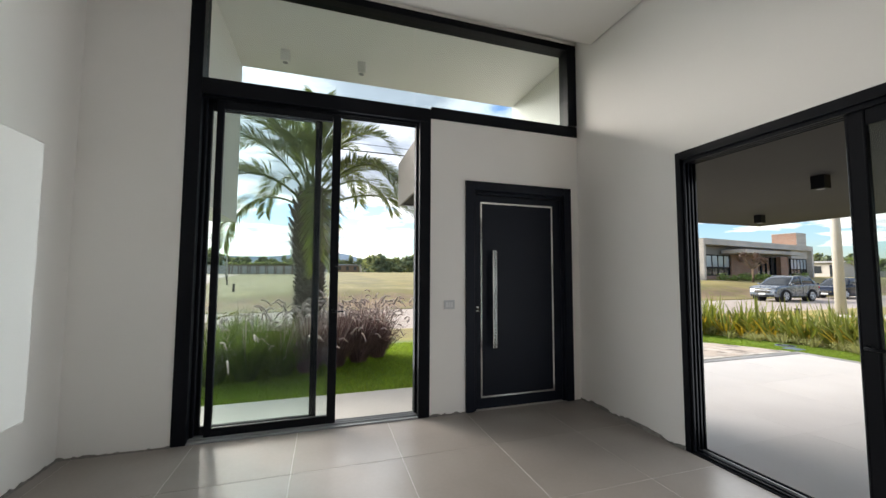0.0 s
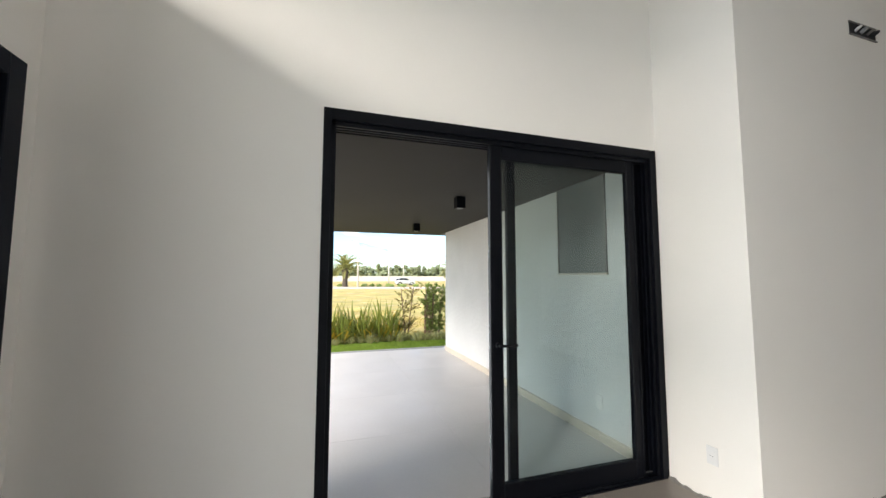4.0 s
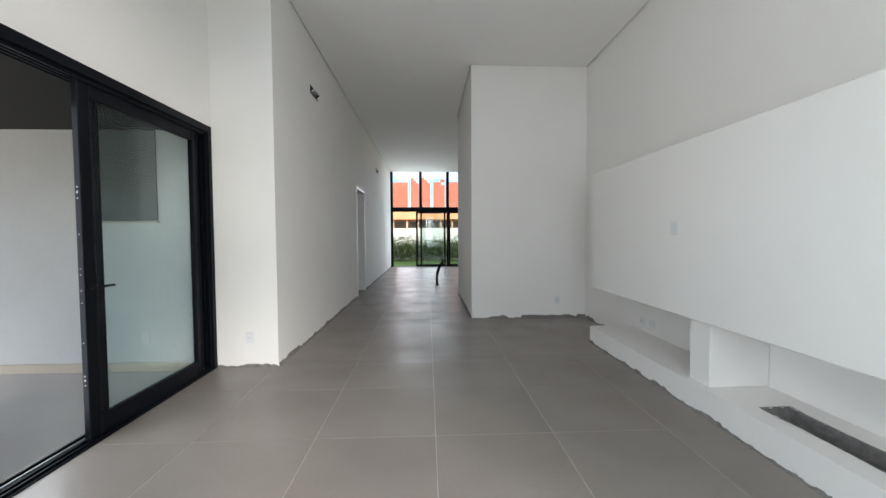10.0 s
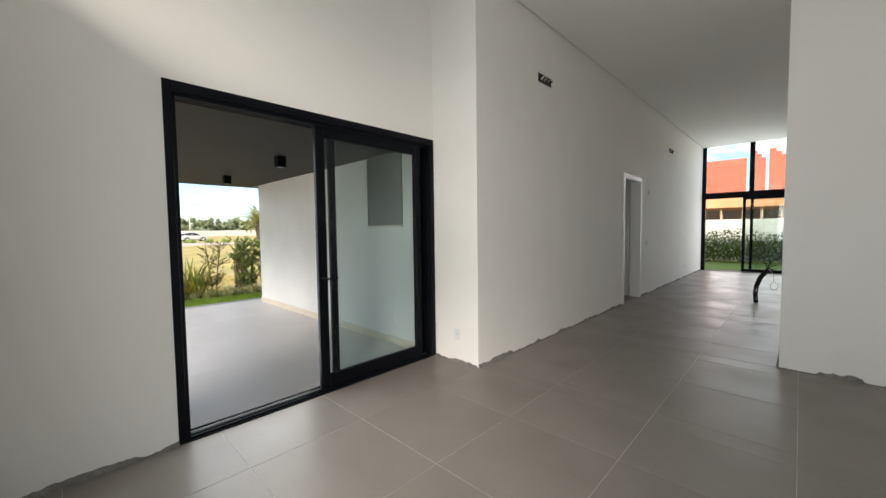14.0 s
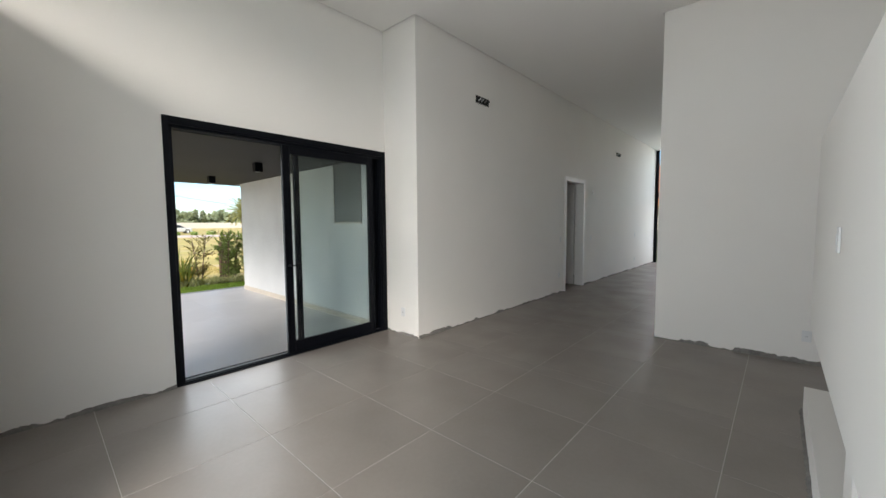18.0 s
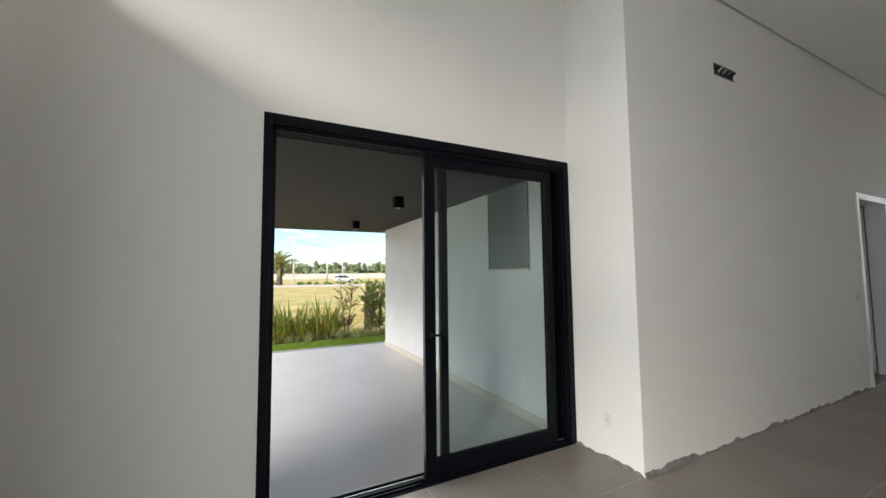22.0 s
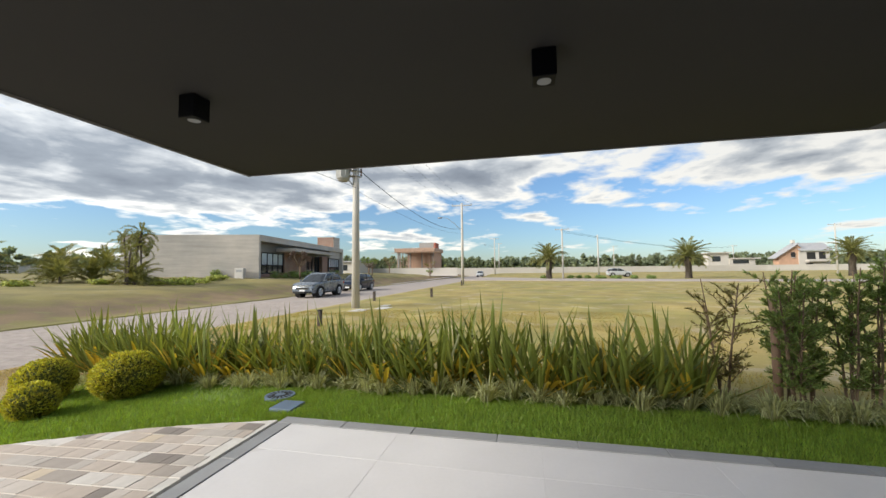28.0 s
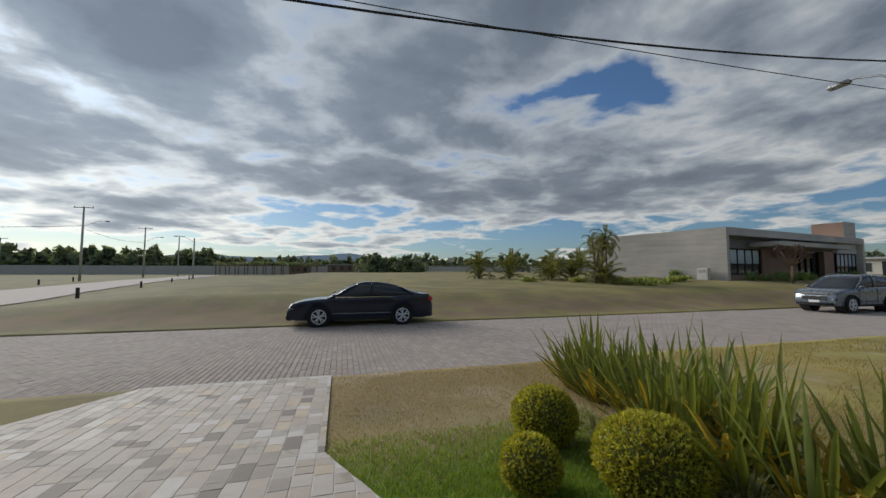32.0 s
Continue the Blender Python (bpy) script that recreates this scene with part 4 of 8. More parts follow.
# one slab with a slot let into its top
xs, ys = (2.12, 2.275, 2.47, XT - 0.003), (1.43, 1.52, 2.39, 4.625)
vs = [(x, y, z) for z in (0.002, BT) for x in xs for y in ys]
fs = []
for i in range(3):
    for j in range(3):
        if (i, j) != (1, 1):
            a = 16 + 4 * i + j
            fs.append((a, a + 4, a + 5, a + 1))
for i in range(3):
    fs += [(i, i + 16, i + 17, i + 1), (12 + i, 13 + i, 29 + i, 28 + i), (4 * i, 4 * i + 4, 4 * i + 20, 4 * i + 16), (4 * i + 3, 4 * i + 19, 4 * i + 23, 4 * i + 7)]
fs += [(5, 6, 22, 21), (9, 25, 26, 10), (5, 21, 25, 9), (6, 10, 26, 22)]
raw("body", vs, fs, M["wall"], bench)
part("block", box(2.175, XT - 0.003, 2.72, 2.93, BT + 0.002, 0.682, bevel=0.004), M["wall"], bench, "square white pier under the panel")
rs = random.Random(4)
rim = []
for (xa, ya), (xb, yb), n in (((2.279, 1.524), (2.466, 1.524), 7), ((2.466, 1.524), (2.466, 2.386), 30), ((2.466, 2.386), (2.279, 2.386), 7), ((2.279, 2.386), (2.279, 1.524), 30)):
    rim += [(xa + (xb - xa) * k / n, ya + (yb - ya) * k / n) for k in range(n)]
vs, fs = [], []
e = 0.0
for x, y in rim:
    d = Vector((x - 2.3725, y - 1.955, 0))
    d = Vector((math.copysign(1, d.x) if abs(d.x) > 0.08 else 0, math.copysign(1, d.y) if abs(d.y) > 0.42 else 0, 0))
    e = min(0.016, max(0.003, e + rs.uniform(-0.006, 0.006)))
    q = Vector((x, y, 0))
    vs += [q + d * (e + 0.004) + Vector((0, 0, BT + 0.0015)), q - d * rs.uniform(0.0, 0.004) + Vector((0, 0, BT + rs.uniform(-0.004, 0.003))), q - d * rs.uniform(0.0, 0.006) + Vector((0, 0, BT - 0.06)), q + Vector((0, 0, 0.02))]
m = len(rim)
for k in range(m):
    a, b = 4 * k, 4 * ((k + 1) % m)
    fs += [(a + i, b + i, b + i + 1, a + i + 1) for i in range(3)]
vs += [Vector((2.277, 1.522, 0.035)), Vector((2.468, 1.522, 0.035)), Vector((2.468, 2.388, 0.035)), Vector((2.277, 2.388, 0.035))]
fs.append((4 * m, 4 * m + 1, 4 * m + 2, 4 * m + 3))
tagged(raw("slot_lining", vs, fs, M["mortar"], bench), "rough grey mortar slot lining")


# sockets and switches: the plate faces along the given axis
def plate(name, at, face, w=0.075, h=0.115, holes=2, label="white plastic wall socket plate", cat="socket", mat="plastic"):
    ob = thing(name, label, cat, at, "wall plates", "", {"-y": 0, "x": 90, "y": 180, "-x": -90}[face])
    part("cover", box(-w / 2, w / 2, -0.010, -0.001, -h / 2, h / 2, bevel=0.003), M[mat], ob)
    if name == "light_switch":
        for k in range(holes):
            x = (k - (holes - 1) / 2) * 0.026
            part("rocker", box(x - 0.011, x + 0.011, -0.014, -0.010, -0.026, 0.026, bevel=0.002), M["plastic"], ob)
    else:
        part("insert", box(-0.022, 0.022, -0.0125, -0.004, -0.03, 0.03, bevel=0.001), M["plastic"], ob, "white socket insert")
        for k in (-0.008, 0.008):
            part("pin_hole", box(k - 0.0025, k + 0.0025, -0.0132, -0.0125, -0.003, 0.003), M["dark_fill"], ob)
    return ob


plate("socket", (-1.746, YN, 0.303), "-y")
plate("socket", (2.18, YR, 0.29), "-y")
plate("light_switch", (2.13, 3.077, 1.395), "-x", holes=1, label="white switch plate on the media panel", cat="switch")
plate("socket", (XT, 4.36, 0.32), "-x", 0.10, 0.08, label="white socket plate under the media panel")
plate("socket", (XT, 4.17, 0.32), "-x", 0.10, 0.08, label="white blank plate under the media panel")
plate("light_switch", (-0.485, YD, 1.10), "y", 0.115, 0.09, 3, "pale grey switch plate beside the entrance door", "switch", "plastic_grey")
plate("light_switch", (XC, 8.07, 1.12), "x", holes=2, label="white switch plate beside the doorway", cat="switch")
plate("light_switch", (XC, 9.74, 1.10), "x", holes=2, label="white switch plate past the doorway", cat="switch")
plate("light_switch", (XC, 13.41, 1.07), "x", holes=1, label="white switch plate near the end glazing", cat="switch")
plate("socket", (XC, 8.02, 0.38), "x")
plate("socket", (XC, 13.43, 0.31), "x")
sensor = thing("wall_sensor", "small white wall sensor high on the passage wall", "sensor", (XC, 9.79, 2.18), turn=90)
part("body", box(-0.035, 0.035, -0.035, -0.001, -0.05, 0.05, bevel=0.01, seg=2), M["plastic"], sensor)

# open cavities for air units
for y0, y1, z0, z1 in ((5.16, 5.48, 3.255, 3.345), (11.47, 11.80, 3.28, 3.36)):
    v = thing("wall_cavity", "rough open duct cavity with loose pipe ends high on the wall", "vent", (XC, (y0 + y1) / 2, (z0 + z1) / 2), "air unit cavities")
    h, w = (z1 - z0) / 2, (y1 - y0) / 2
    # flat dark sheet on the wall, painted as the cavity's shade
    part("backing", box(0.001, 0.004, -w, w, -h, h), M["dark_fill"], v)
    bm = box(0.001, 0.010, -w - 0.008, w + 0.008, h, h + 0.008)
    box(0.001, 0.010, -w - 0.008, w + 0.008, -h - 0.008, -h, bm=bm)
    part("edge", bm, M["mortar"], v)
    for k, yy in enumerate((-0.10, -0.03, 0.05, 0.11)):
        part("pipe_end", tube([(0.004, yy, -h * 0.4), (0.02, yy + 0.01, 0), (0.024, yy + 0.035, h * 0.4)], 0.010 + 0.004 * (k % 2)), (M["plastic"], M["steel"], M["mortar"], M["cable"])[k], v, smooth=True)

# conduit stub for the island
con = thing("conduit_stub", "black corrugated conduit bundle rising from the floor with a wire loop", "conduit", (0.33, 10.07, 0))
pts = [(0, 0, 0.0), (-0.015, 0.0, 0.15), (0.0, 0.0, 0.32), (0.05, 0, 0.48), (0.13, 0.0, 0.60), (0.17, 0.0, 0.66)]
part("conduit", tube(pts, 0.024, 10), M["rubber"], con, smooth=True)
part("conduit", tube([(x + 0.035, y + 0.02, z * 0.97) for x, y, z in pts], 0.016, 8), M["rubber"], con, smooth=True)
for dx, dz in ((0.05, 0.12), (0.12, 0.06), (-0.03, 0.10), (0.10, -0.03)):
    part("cable_end", tube([(0.16, 0, 0.64), (0.16 + dx * 0.6, 0.01, 0.66 + dz * 0.6), (0.16 + dx, 0.0, 0.66 + dz)], 0.008, 6), M["rubber"], con, smooth=True)
part("wire", tube([(0.16, 0, 0.66), (0.24, 0, 0.56), (0.26, 0, 0.40)] + [(0.26 + 0.055 * math.sin(a), 0, 0.33 + 0.075 * math.cos(a)) for a in [k * 0.6 for k in range(0, 20)]], 0.004, 6), M["plastic"], con, "white coiled wire", smooth=True)


# broken mortar line along the foot of each wall
def foot(p0, p1, normal, seed, parent, hi=0.035, name="mortar_edge"):
    r = random.Random(seed)
    p0, p1, n = Vector((*p0, 0)), Vector((*p1, 0)), Vector((*normal, 0))
    d = p1 - p0
    k = max(2, int(d.length / 0.018))
    vs, fs = [], []
    h = hi * 0.6
    for i in range(k + 1):
        h = min(hi * 1.5, max(0.006, h + r.uniform(-0.011, 0.011))) if r.random() > 0.06 else hi * r.uniform(0.1, 1.5)
        out = 0.006 + r.uniform(0, 0.008)
        p = p0 + d * i / k
        vs += [p + n * (out + 0.010), p + n * out + Vector((0, 0, h * 0.7)), p + n * 0.001 + Vector((0, 0, h))]
    for i in range(k):
        a = i * 3
        fs += [(a, a + 3, a + 4, a + 1), (a + 1, a + 4, a + 5, a + 2)]
    return raw(name, vs, fs, M["mortar"], parent)


foot((XP, YN), (XC, YN), (0, -1), 1, wall_passage, 0.02)
foot((XC, YN), (XC, 8.25), (1, 0), 2, wall_passage, 0.030)
foot((XC, 9.35), (XC, YE), (1, 0), 3, wall_passage, 0.026)
foot((XR, YR), (XT, YR), (0, -1), 4, wall_pier, 0.035)
foot((XR, YR), (XR, 8.6), (-1, 0), 5, wall_pier, 0.03)
foot((XT, 4.63), (XT, YR), (-1, 0), 6, wall_media, 0.035)
foot((2.12, 1.43), (2.12, 4.63), (-1, 0), 7, bench, 0.022)
foot((2.12, 4.625), (XT, 4.625), (0, 1), 8, bench, 0.02)
foot((XT, YD), (XT, 1.43), (-1, 0), 9, wall_media, 0.025)
foot((1.905, YD), (XT, YD), (0, 1), 10, wall_front, 0.02)
foot((-0.665, YD), (-0.28, YD), (0, 1), 11, wall_front, 0.015)
foot((XP, YD), (XP, 1.485), (1, 0), 12, wall_patio, 0.025)

# ---- veranda fittings ----
for x, y in ((-3.95, 1.505), (-3.95, 3.015), (-6.19, 3.035), (-6.165, 1.545), (-6.145, -0.41)):
    c = thing("ceiling_spot", "black square surface spotlight under the dark veranda ceiling", "spotlight", (x, y, ZS), "veranda spotlights")
    part("housing", box(-0.055, 0.055, -0.055, 0.055, -0.135, -0.001, bevel=0.004), M["black"], c)
    part("lens", cyl((0, 0, -0.138), (0, 0, -0.134), 0.033, seg=20), M["clear_lens"], c, "small pale lamp glass")
for x, y in ((1.29, -1.22), (0.32, -1.21)):
    c = thing("ceiling_spot", "white square surface spotlight under the front canopy", "spotlight", (x, y, 4.30), "canopy spotlights")
    part("housing", box(-0.055, 0.055, -0.055, 0.055, -0.15, -0.001, bevel=0.004), M["soffit_white"], c)
    part("lens", cyl((0, 0, -0.154), (0, 0, -0.149), 0.034, seg=20), M["clear_lens"], c)
# skirting along the veranda wall
part("skirting", box(-7.275, XP - 0.255, 3.912, 3.9315, ZF, ZF + 0.09, bevel=0.003), M["skirting"], wall_veranda, "pale stone skirting")
plate("socket", (-2.77, 3.932, 0.33), "-y", 0.085, 0.125, label="white outdoor socket plate on the veranda wall", mat="lacquer")
# high window in the veranda wall
w4 = tagged(new("window_3"), "high dark window with a pale sill in the veranda wall", "window", kind="structure")
part("pane", box(-3.33, -2.61, 3.922, 3.931, 1.505, ZS - 0.002), M["dull_pane"], w4, "dark closed glass")
part("window_sill", box(-3.345, -2.597, 3.905, 3.931, 1.482, 1.502, bevel=0.003), M["skirting"], w4, "pale stone sill")
for x in (-3.33, -2.625):
    part("window_frame", box(x, x + 0.015, 3.914, 3.931, 1.503, ZS - 0.002, bevel=0.002), M["fascia"], w4)
# border stones round the veranda floor
rs = random.Random(11)
y = -0.86
while y < 4.3:
    l = min(rs.uniform(0.55, 0.75), 4.33 - y)
    part("border_stone", box(XO - 0.14, XO - 0.003, y, y + l - 0.004, -0.12, -0.012, bevel=0.004), M["border"], patio_floor)
    y += l
x = XO
while x < XP - 0.25:
    l = min(rs.uniform(0.55, 0.75), XP - 0.2 - x)
    part("border_stone", box(x, x + l - 0.004, -0.86, -0.723, -0.12, -0.012, bevel=0.004), M["border"], patio_floor)
    x += l
# drain lid and plate in the lawn
d = thing("drain_cover", "round blue-grey pierced drain cover set in the lawn", "drain", (-8.29, -1.38, gz(-8.29, -1.38) + 0.026))
part("rim", cyl((0, 0, -0.03), (0, 0, 0.012), 0.165, seg=28), M["drain"], d)
for k in range(16):
    a = 2 * math.pi * k / 16
    # thin dark bars on the rim paint the shade inside the slots
    bm = box(-0.011, 0.011, 0.06, 0.14, 0.0125, 0.0145, bevel=0)
    bmesh.ops.rotate(bm, verts=bm.verts, cent=(0, 0, 0), matrix=Matrix.Rotation(a, 3, "Z"))
    part("slot", bm, M["dark_fill"], d)
part("hub", cyl((0, 0, 0.012), (0, 0, 0.02), 0.05, seg=18), M["drain"], d)
d = thing("inspection_plate", "square dark grey stone plate beside the drain cover", "plate", (-7.99, -1.07, gz(-7.99, -1.07)))
part("slab", box(-0.13, 0.13, -0.13, 0.13, -0.05, 0.034, bevel=0.006), M["drain"], d)

# ---- street things ----
def loft(sections, bm=None, cap=True):
    """Skin over rings of points, all of one length."""
    bm = bm or bmesh.new()
    rings = [[bm.verts.new(p) for p in s] for s in sections]
    n = len(rings[0])
    for a, b in zip(rings, rings[1:]):
        for k in range(n):
            bm.faces.new((a[k], a[(k + 1) % n], b[(k + 1) % n], b[k]))
    if cap:
        bm.faces.new(list(reversed(rings[0])))
        bm.faces.new(rings[-1])
    bmesh.ops.recalc_face_normals(bm, faces=bm.faces)
    return bm


def lerp_table(table, x):
    for (xa, *va), (xb, *vb) in zip(table, table[1:]):
        if xa <= x <= xb:
            k = (x - xa) / (xb - xa)
            return [p + (q - p) * k for p, q in zip(va, vb)]
    return list(table[-1][1:])


def car(name, label, at, turn, paint, spec, group="parked cars"):
    """A car facing +x. spec: length, width, wheel radius, axle places and tables of height along the length."""
    ob = thing(name, label, "car", at, group, "", turn)
    hl, hw, wr = spec["length"] / 2, spec["width"] / 2, spec["wheel"]
    axles = spec["axles"]
    secs = []
    xs = sorted(set([-hl + spec["length"] * i / 44 for i in range(45)]))
    for x in xs:
        belt, wide = lerp_table(spec["belt"], x)
        low = spec["sill"]
        for ax in axles:
            if abs(x - ax) < wr * 1.17:
                low = max(low, wr + math.sqrt(max(0, (wr * 1.17) ** 2 - (x - ax) ** 2)) * 0.96)
        low = min(low, belt - 0.06)
        w = hw * wide
        mid = low + (belt - low) * 0.55
        ring = [(x, -w * 0.94, low), (x, -w, mid), (x, -w * 0.985, belt - 0.06), (x, -w * 0.92, belt), (x, -w * 0.45, belt + 0.025), (x, w * 0.45, belt + 0.025), (x, w * 0.92, belt), (x, w * 0.985, belt - 0.06), (x, w, mid), (x, w * 0.94, low)]
        secs.append(ring)
    body = part("body", loft(secs), paint, ob, smooth=True)
    body.data.set_sharp_from_angle(angle=radians(35))
    # cabin: glass house with pillars and roof
    roof = spec["roof"]
    gs = []
    for x in [roof[0][0] + (roof[-1][0] - roof[0][0]) * i / 26 for i in range(27)]:
        zt, wt = lerp_table(roof, x)
        zb, wb = lerp_table(spec["belt"], x)
        zb = zb - 0.02
        w0, w1 = hw * 0.90, hw * wt
        zt = max(zt, zb + 0.02)
        gs.append([(x, -w0, zb), (x, -(w0 * 0.35 + w1 * 0.65), zb + (zt - zb) * 0.7), (x, -w1 * 0.93, zt - 0.03), (x, -w1 * 0.6, zt), (x, w1 * 0.6, zt), (x, w1 * 0.93, zt - 0.03), (x, (w0 * 0.35 + w1 * 0.65), zb + (zt - zb) * 0.7), (x, w0, zb)])
    part("glasshouse", loft(gs), M["dark_glass"], ob, "dark tinted windows", smooth=True)
    # roof skin and pillars
    rx0, rx1 = spec["roof_skin"]
    rsx = []
    for x in [rx0 + (rx1 - rx0) * i / 14 for i in range(15)]:
        zt, wt = lerp_table(roof, x)
        w1 = hw * wt * 0.95
        rsx.append([(x, -w1, zt - 0.045), (x, -w1 * 0.97, zt - 0.008), (x, -w1 * 0.6, zt + 0.012), (x, w1 * 0.6, zt + 0.012), (x, w1 * 0.97, zt - 0.008), (x, w1, zt - 0.045), (x, w1 * 0.9, zt - 0.05), (x, -w1 * 0.9, zt - 0.05)])
    part("roof", loft(rsx), paint, ob, smooth=True)
    for s in (-1, 1):
        for xa, xb in spec["pillars"]:
            za, wa = lerp_table(spec["belt"], xa)
            zb, wb = lerp_table(roof, xb)
            p0, p1 = Vector((xa, s * hw * 0.905, za - 0.03)), Vector((xb, s * hw * wb * 0.955, zb - 0.035))
            mid = Vector((xa * 0.3 + xb * 0.7, s * ((hw * 0.905) * 0.35 + hw * wb * 0.65 + 0.012), (za - 0.02) * 0.3 + zb * 0.7))
            part("pillar", tube([p0, mid, p1], spec.get("pillar", 0.035), 6), paint, ob, smooth=True)
        mx = spec["pillars"][0][0] - 0.12
        mz = lerp_table(spec["belt"], mx)[0]
        part("mirror", box(mx - 0.07, mx + 0.05, s * (hw - 0.02), s * (hw + 0.15), mz + 0.02, mz + 0.14, bevel=0.03, seg=2), paint, ob, smooth=True)
        z, w = lerp_table(spec["belt"], 0)
        part("window_trim", box(spec["pillars"][-1][0], spec["pillars"][0][0] - 0.15, s * hw * 0.925 - 0.008, s * hw * 0.925 + 0.012, z - 0.006, z + 0.022, bevel=0.002), M["chrome"], ob, "thin bright window trim")
        part("side_strip", box(axles[1] + wr * 1.25, axles[0] - wr * 1.25, s * hw * 0.972 - 0.004, s * hw * 0.985 + 0.008, spec["sill"] + 0.175, spec["sill"] + 0.192, bevel=0.003), spec.get("strip", M["rubber"]), ob, "thin side strip")
        part("crease", box(axles[1] - 0.5, axles[0] + 0.15, s * hw * 0.995 - 0.006, s * hw * 1.0 + 0.006, z - 0.19, z - 0.178, bevel=0.003), paint, ob)
        for hx in spec["handles"]:
            part("door_handle", box(hx - 0.08, hx + 0.08, s * (hw - 0.01), s * (hw + 0.022), z - 0.13, z - 0.10, bevel=0.008), paint, ob)
        part("sill", box(axles[1] + wr * 1.2, axles[0] - wr * 1.2, s * hw * 0.86, s * hw * 0.965, spec["sill"] - 0.04, spec["sill"] + 0.05, bevel=0.012), M["rubber"], ob, "black sill trim")
        for jx in spec["seams"]:
            part("door_seam", box(jx - 0.004, jx + 0.004, s * hw * 0.99 - 0.008, s * hw * 1.0 + 0.001, spec["sill"] + 0.10, z - 0.03), M["dark_fill"], ob)
        fz, fw = lerp_table(spec["belt"], hl - 0.14)
        if spec.get("cladding"):
            part("headlight", box(hl - 0.42, hl - 0.05, s * hw * 0.55, s * hw * 0.91, fz - 0.09, fz - 0.04, bevel=0.015, seg=2), M["headlamp"], ob, "slim dark headlight", smooth=True)
            fog = part("lower_lamp", box(hl - 0.22, hl - 0.005, s * hw * 0.60, s * hw * 0.86, 0.50, 0.62, bevel=0.02, seg=2), M["rubber"], ob, "lower lamp in a black recess", smooth=True)
            part("lamp_lens", cyl((hl - 0.02, s * hw * 0.72, 0.56), (hl + 0.006, s * hw * 0.72, 0.56), 0.045, seg=14), M["clear_lens"], fog, smooth=True)
        else:
            part("headlight", box(hl - 0.40, hl - 0.06, s * hw * 0.50, s * hw * 0.90, fz - 0.19, fz - 0.07, bevel=0.03, seg=2), M["headlamp"], ob, "clear headlight", smooth=True)
        rz, rw = lerp_table(spec["belt"], -hl + 0.14)
        part("tail_light", box(-hl + 0.02, -hl + 0.22, s * hw * 0.60, s * hw * 0.93, rz - 0.24, rz - 0.07, bevel=0.03, seg=2), M["red_lens"], ob, "red tail light", smooth=True)
        for ax in axles:
            part("wheel_well", cyl((ax, s * (hw - 0.45), wr), (ax, s * (hw * 0.90), wr), wr * 1.155, seg=28), M["dark_fill"], ob, "dark wheel well")
            wheel = part("wheel", cyl((ax, s * (hw - 0.22), wr), (ax, s * (hw - 0.02), wr), wr * 0.99, seg=32), M["rubber"], ob, "black tyre", smooth=False)
            part("rim", cyl((ax, s * (hw - 0.06), wr), (ax, s * (hw - 0.012), wr), wr * 0.70, seg=28), M["dark_fill"], wheel, "dark rim well")
            bm = bmesh.new()
            for k in range(spec["spokes"]):
                a = 2 * math.pi * k / spec["spokes"] + 0.2
                for da in (-0.24, 0.24):
                    p0 = (ax + 0.05 * math.cos(a), s * (hw - 0.008), wr + 0.05 * math.sin(a))
                    p1 = (ax + wr * 0.66 * math.cos(a + da), s * (hw - 0.008), wr + wr * 0.66 * math.sin(a + da))
                    cyl(p0, p1, 0.024, 0.020, seg=6, bm=bm)
            cyl((ax, s * (hw - 0.03), wr), (ax, s * (hw + 0.0), wr), 0.06, seg=14, bm=bm)
            rr = []
            for k in range(29):
                a = 2 * math.pi * k / 28
                rr.append((ax + wr * 0.67 * math.cos(a), s * (hw - 0.012), wr + wr * 0.67 * math.sin(a)))
            tube(rr, 0.018, 6, bm=bm)
            part("spokes", bm, spec["rim_mat"], wheel, "alloy spokes", smooth=True)
    if spec.get("cladding"):
        for s in (-1, 1):
            for ax in axles:
                arc = [(ax + wr * 1.2 * math.cos(a), s * hw * 0.985, wr + wr * 1.16 * math.sin(a)) for a in [math.pi * k / 12 for k in range(13)]]
                part("arch_trim", tube(arc, 0.035, 6), M["rubber"], ob, "black wheel arch trim", smooth=True)
            part("roof_rail", tube([(-1.55, s * hw * 0.66, 1.55), (-1.3, s * hw * 0.68, 1.625), (-0.4, s * hw * 0.69, 1.67), (0.05, s * hw * 0.69, 1.645), (0.15, s * hw * 0.69, 1.60)], 0.018, 6), M["steel"], ob, "grey roof rail", smooth=True)
        part("upper_grille", box(hl - 0.08, hl + 0.004, -hw * 0.55, hw * 0.55, 0.76, 0.82, bevel=0.01), M["chrome"], ob, "thin bright upper grille bar")
    fz = lerp_table(spec["belt"], hl - 0.05)[0]
    part("grille", box(hl - 0.10, hl + 0.012, -hw * 0.52, hw * 0.52, fz - 0.30, fz - 0.13, bevel=0.02), M["rubber"], ob, "black grille")
    for k in range(3):
        part("grille_bar", box(hl + 0.008, hl + 0.022, -hw * 0.5, hw * 0.5, fz - 0.275 + k * 0.05, fz - 0.262 + k * 0.05, bevel=0.003), M["chrome"], ob)
    part("front_bumper", box(hl - 0.16, hl + 0.03, -hw * 0.80, hw * 0.80, spec["sill"] - 0.02, spec["sill"] + 0.16, bevel=0.04, seg=2), M["rubber"], ob, "black lower bumper", smooth=True)
    part("number_plate", box(hl + 0.024, hl + 0.034, -0.20, 0.20, fz - 0.40, fz - 0.30, bevel=0.002), M["plastic"], ob, "pale number plate")
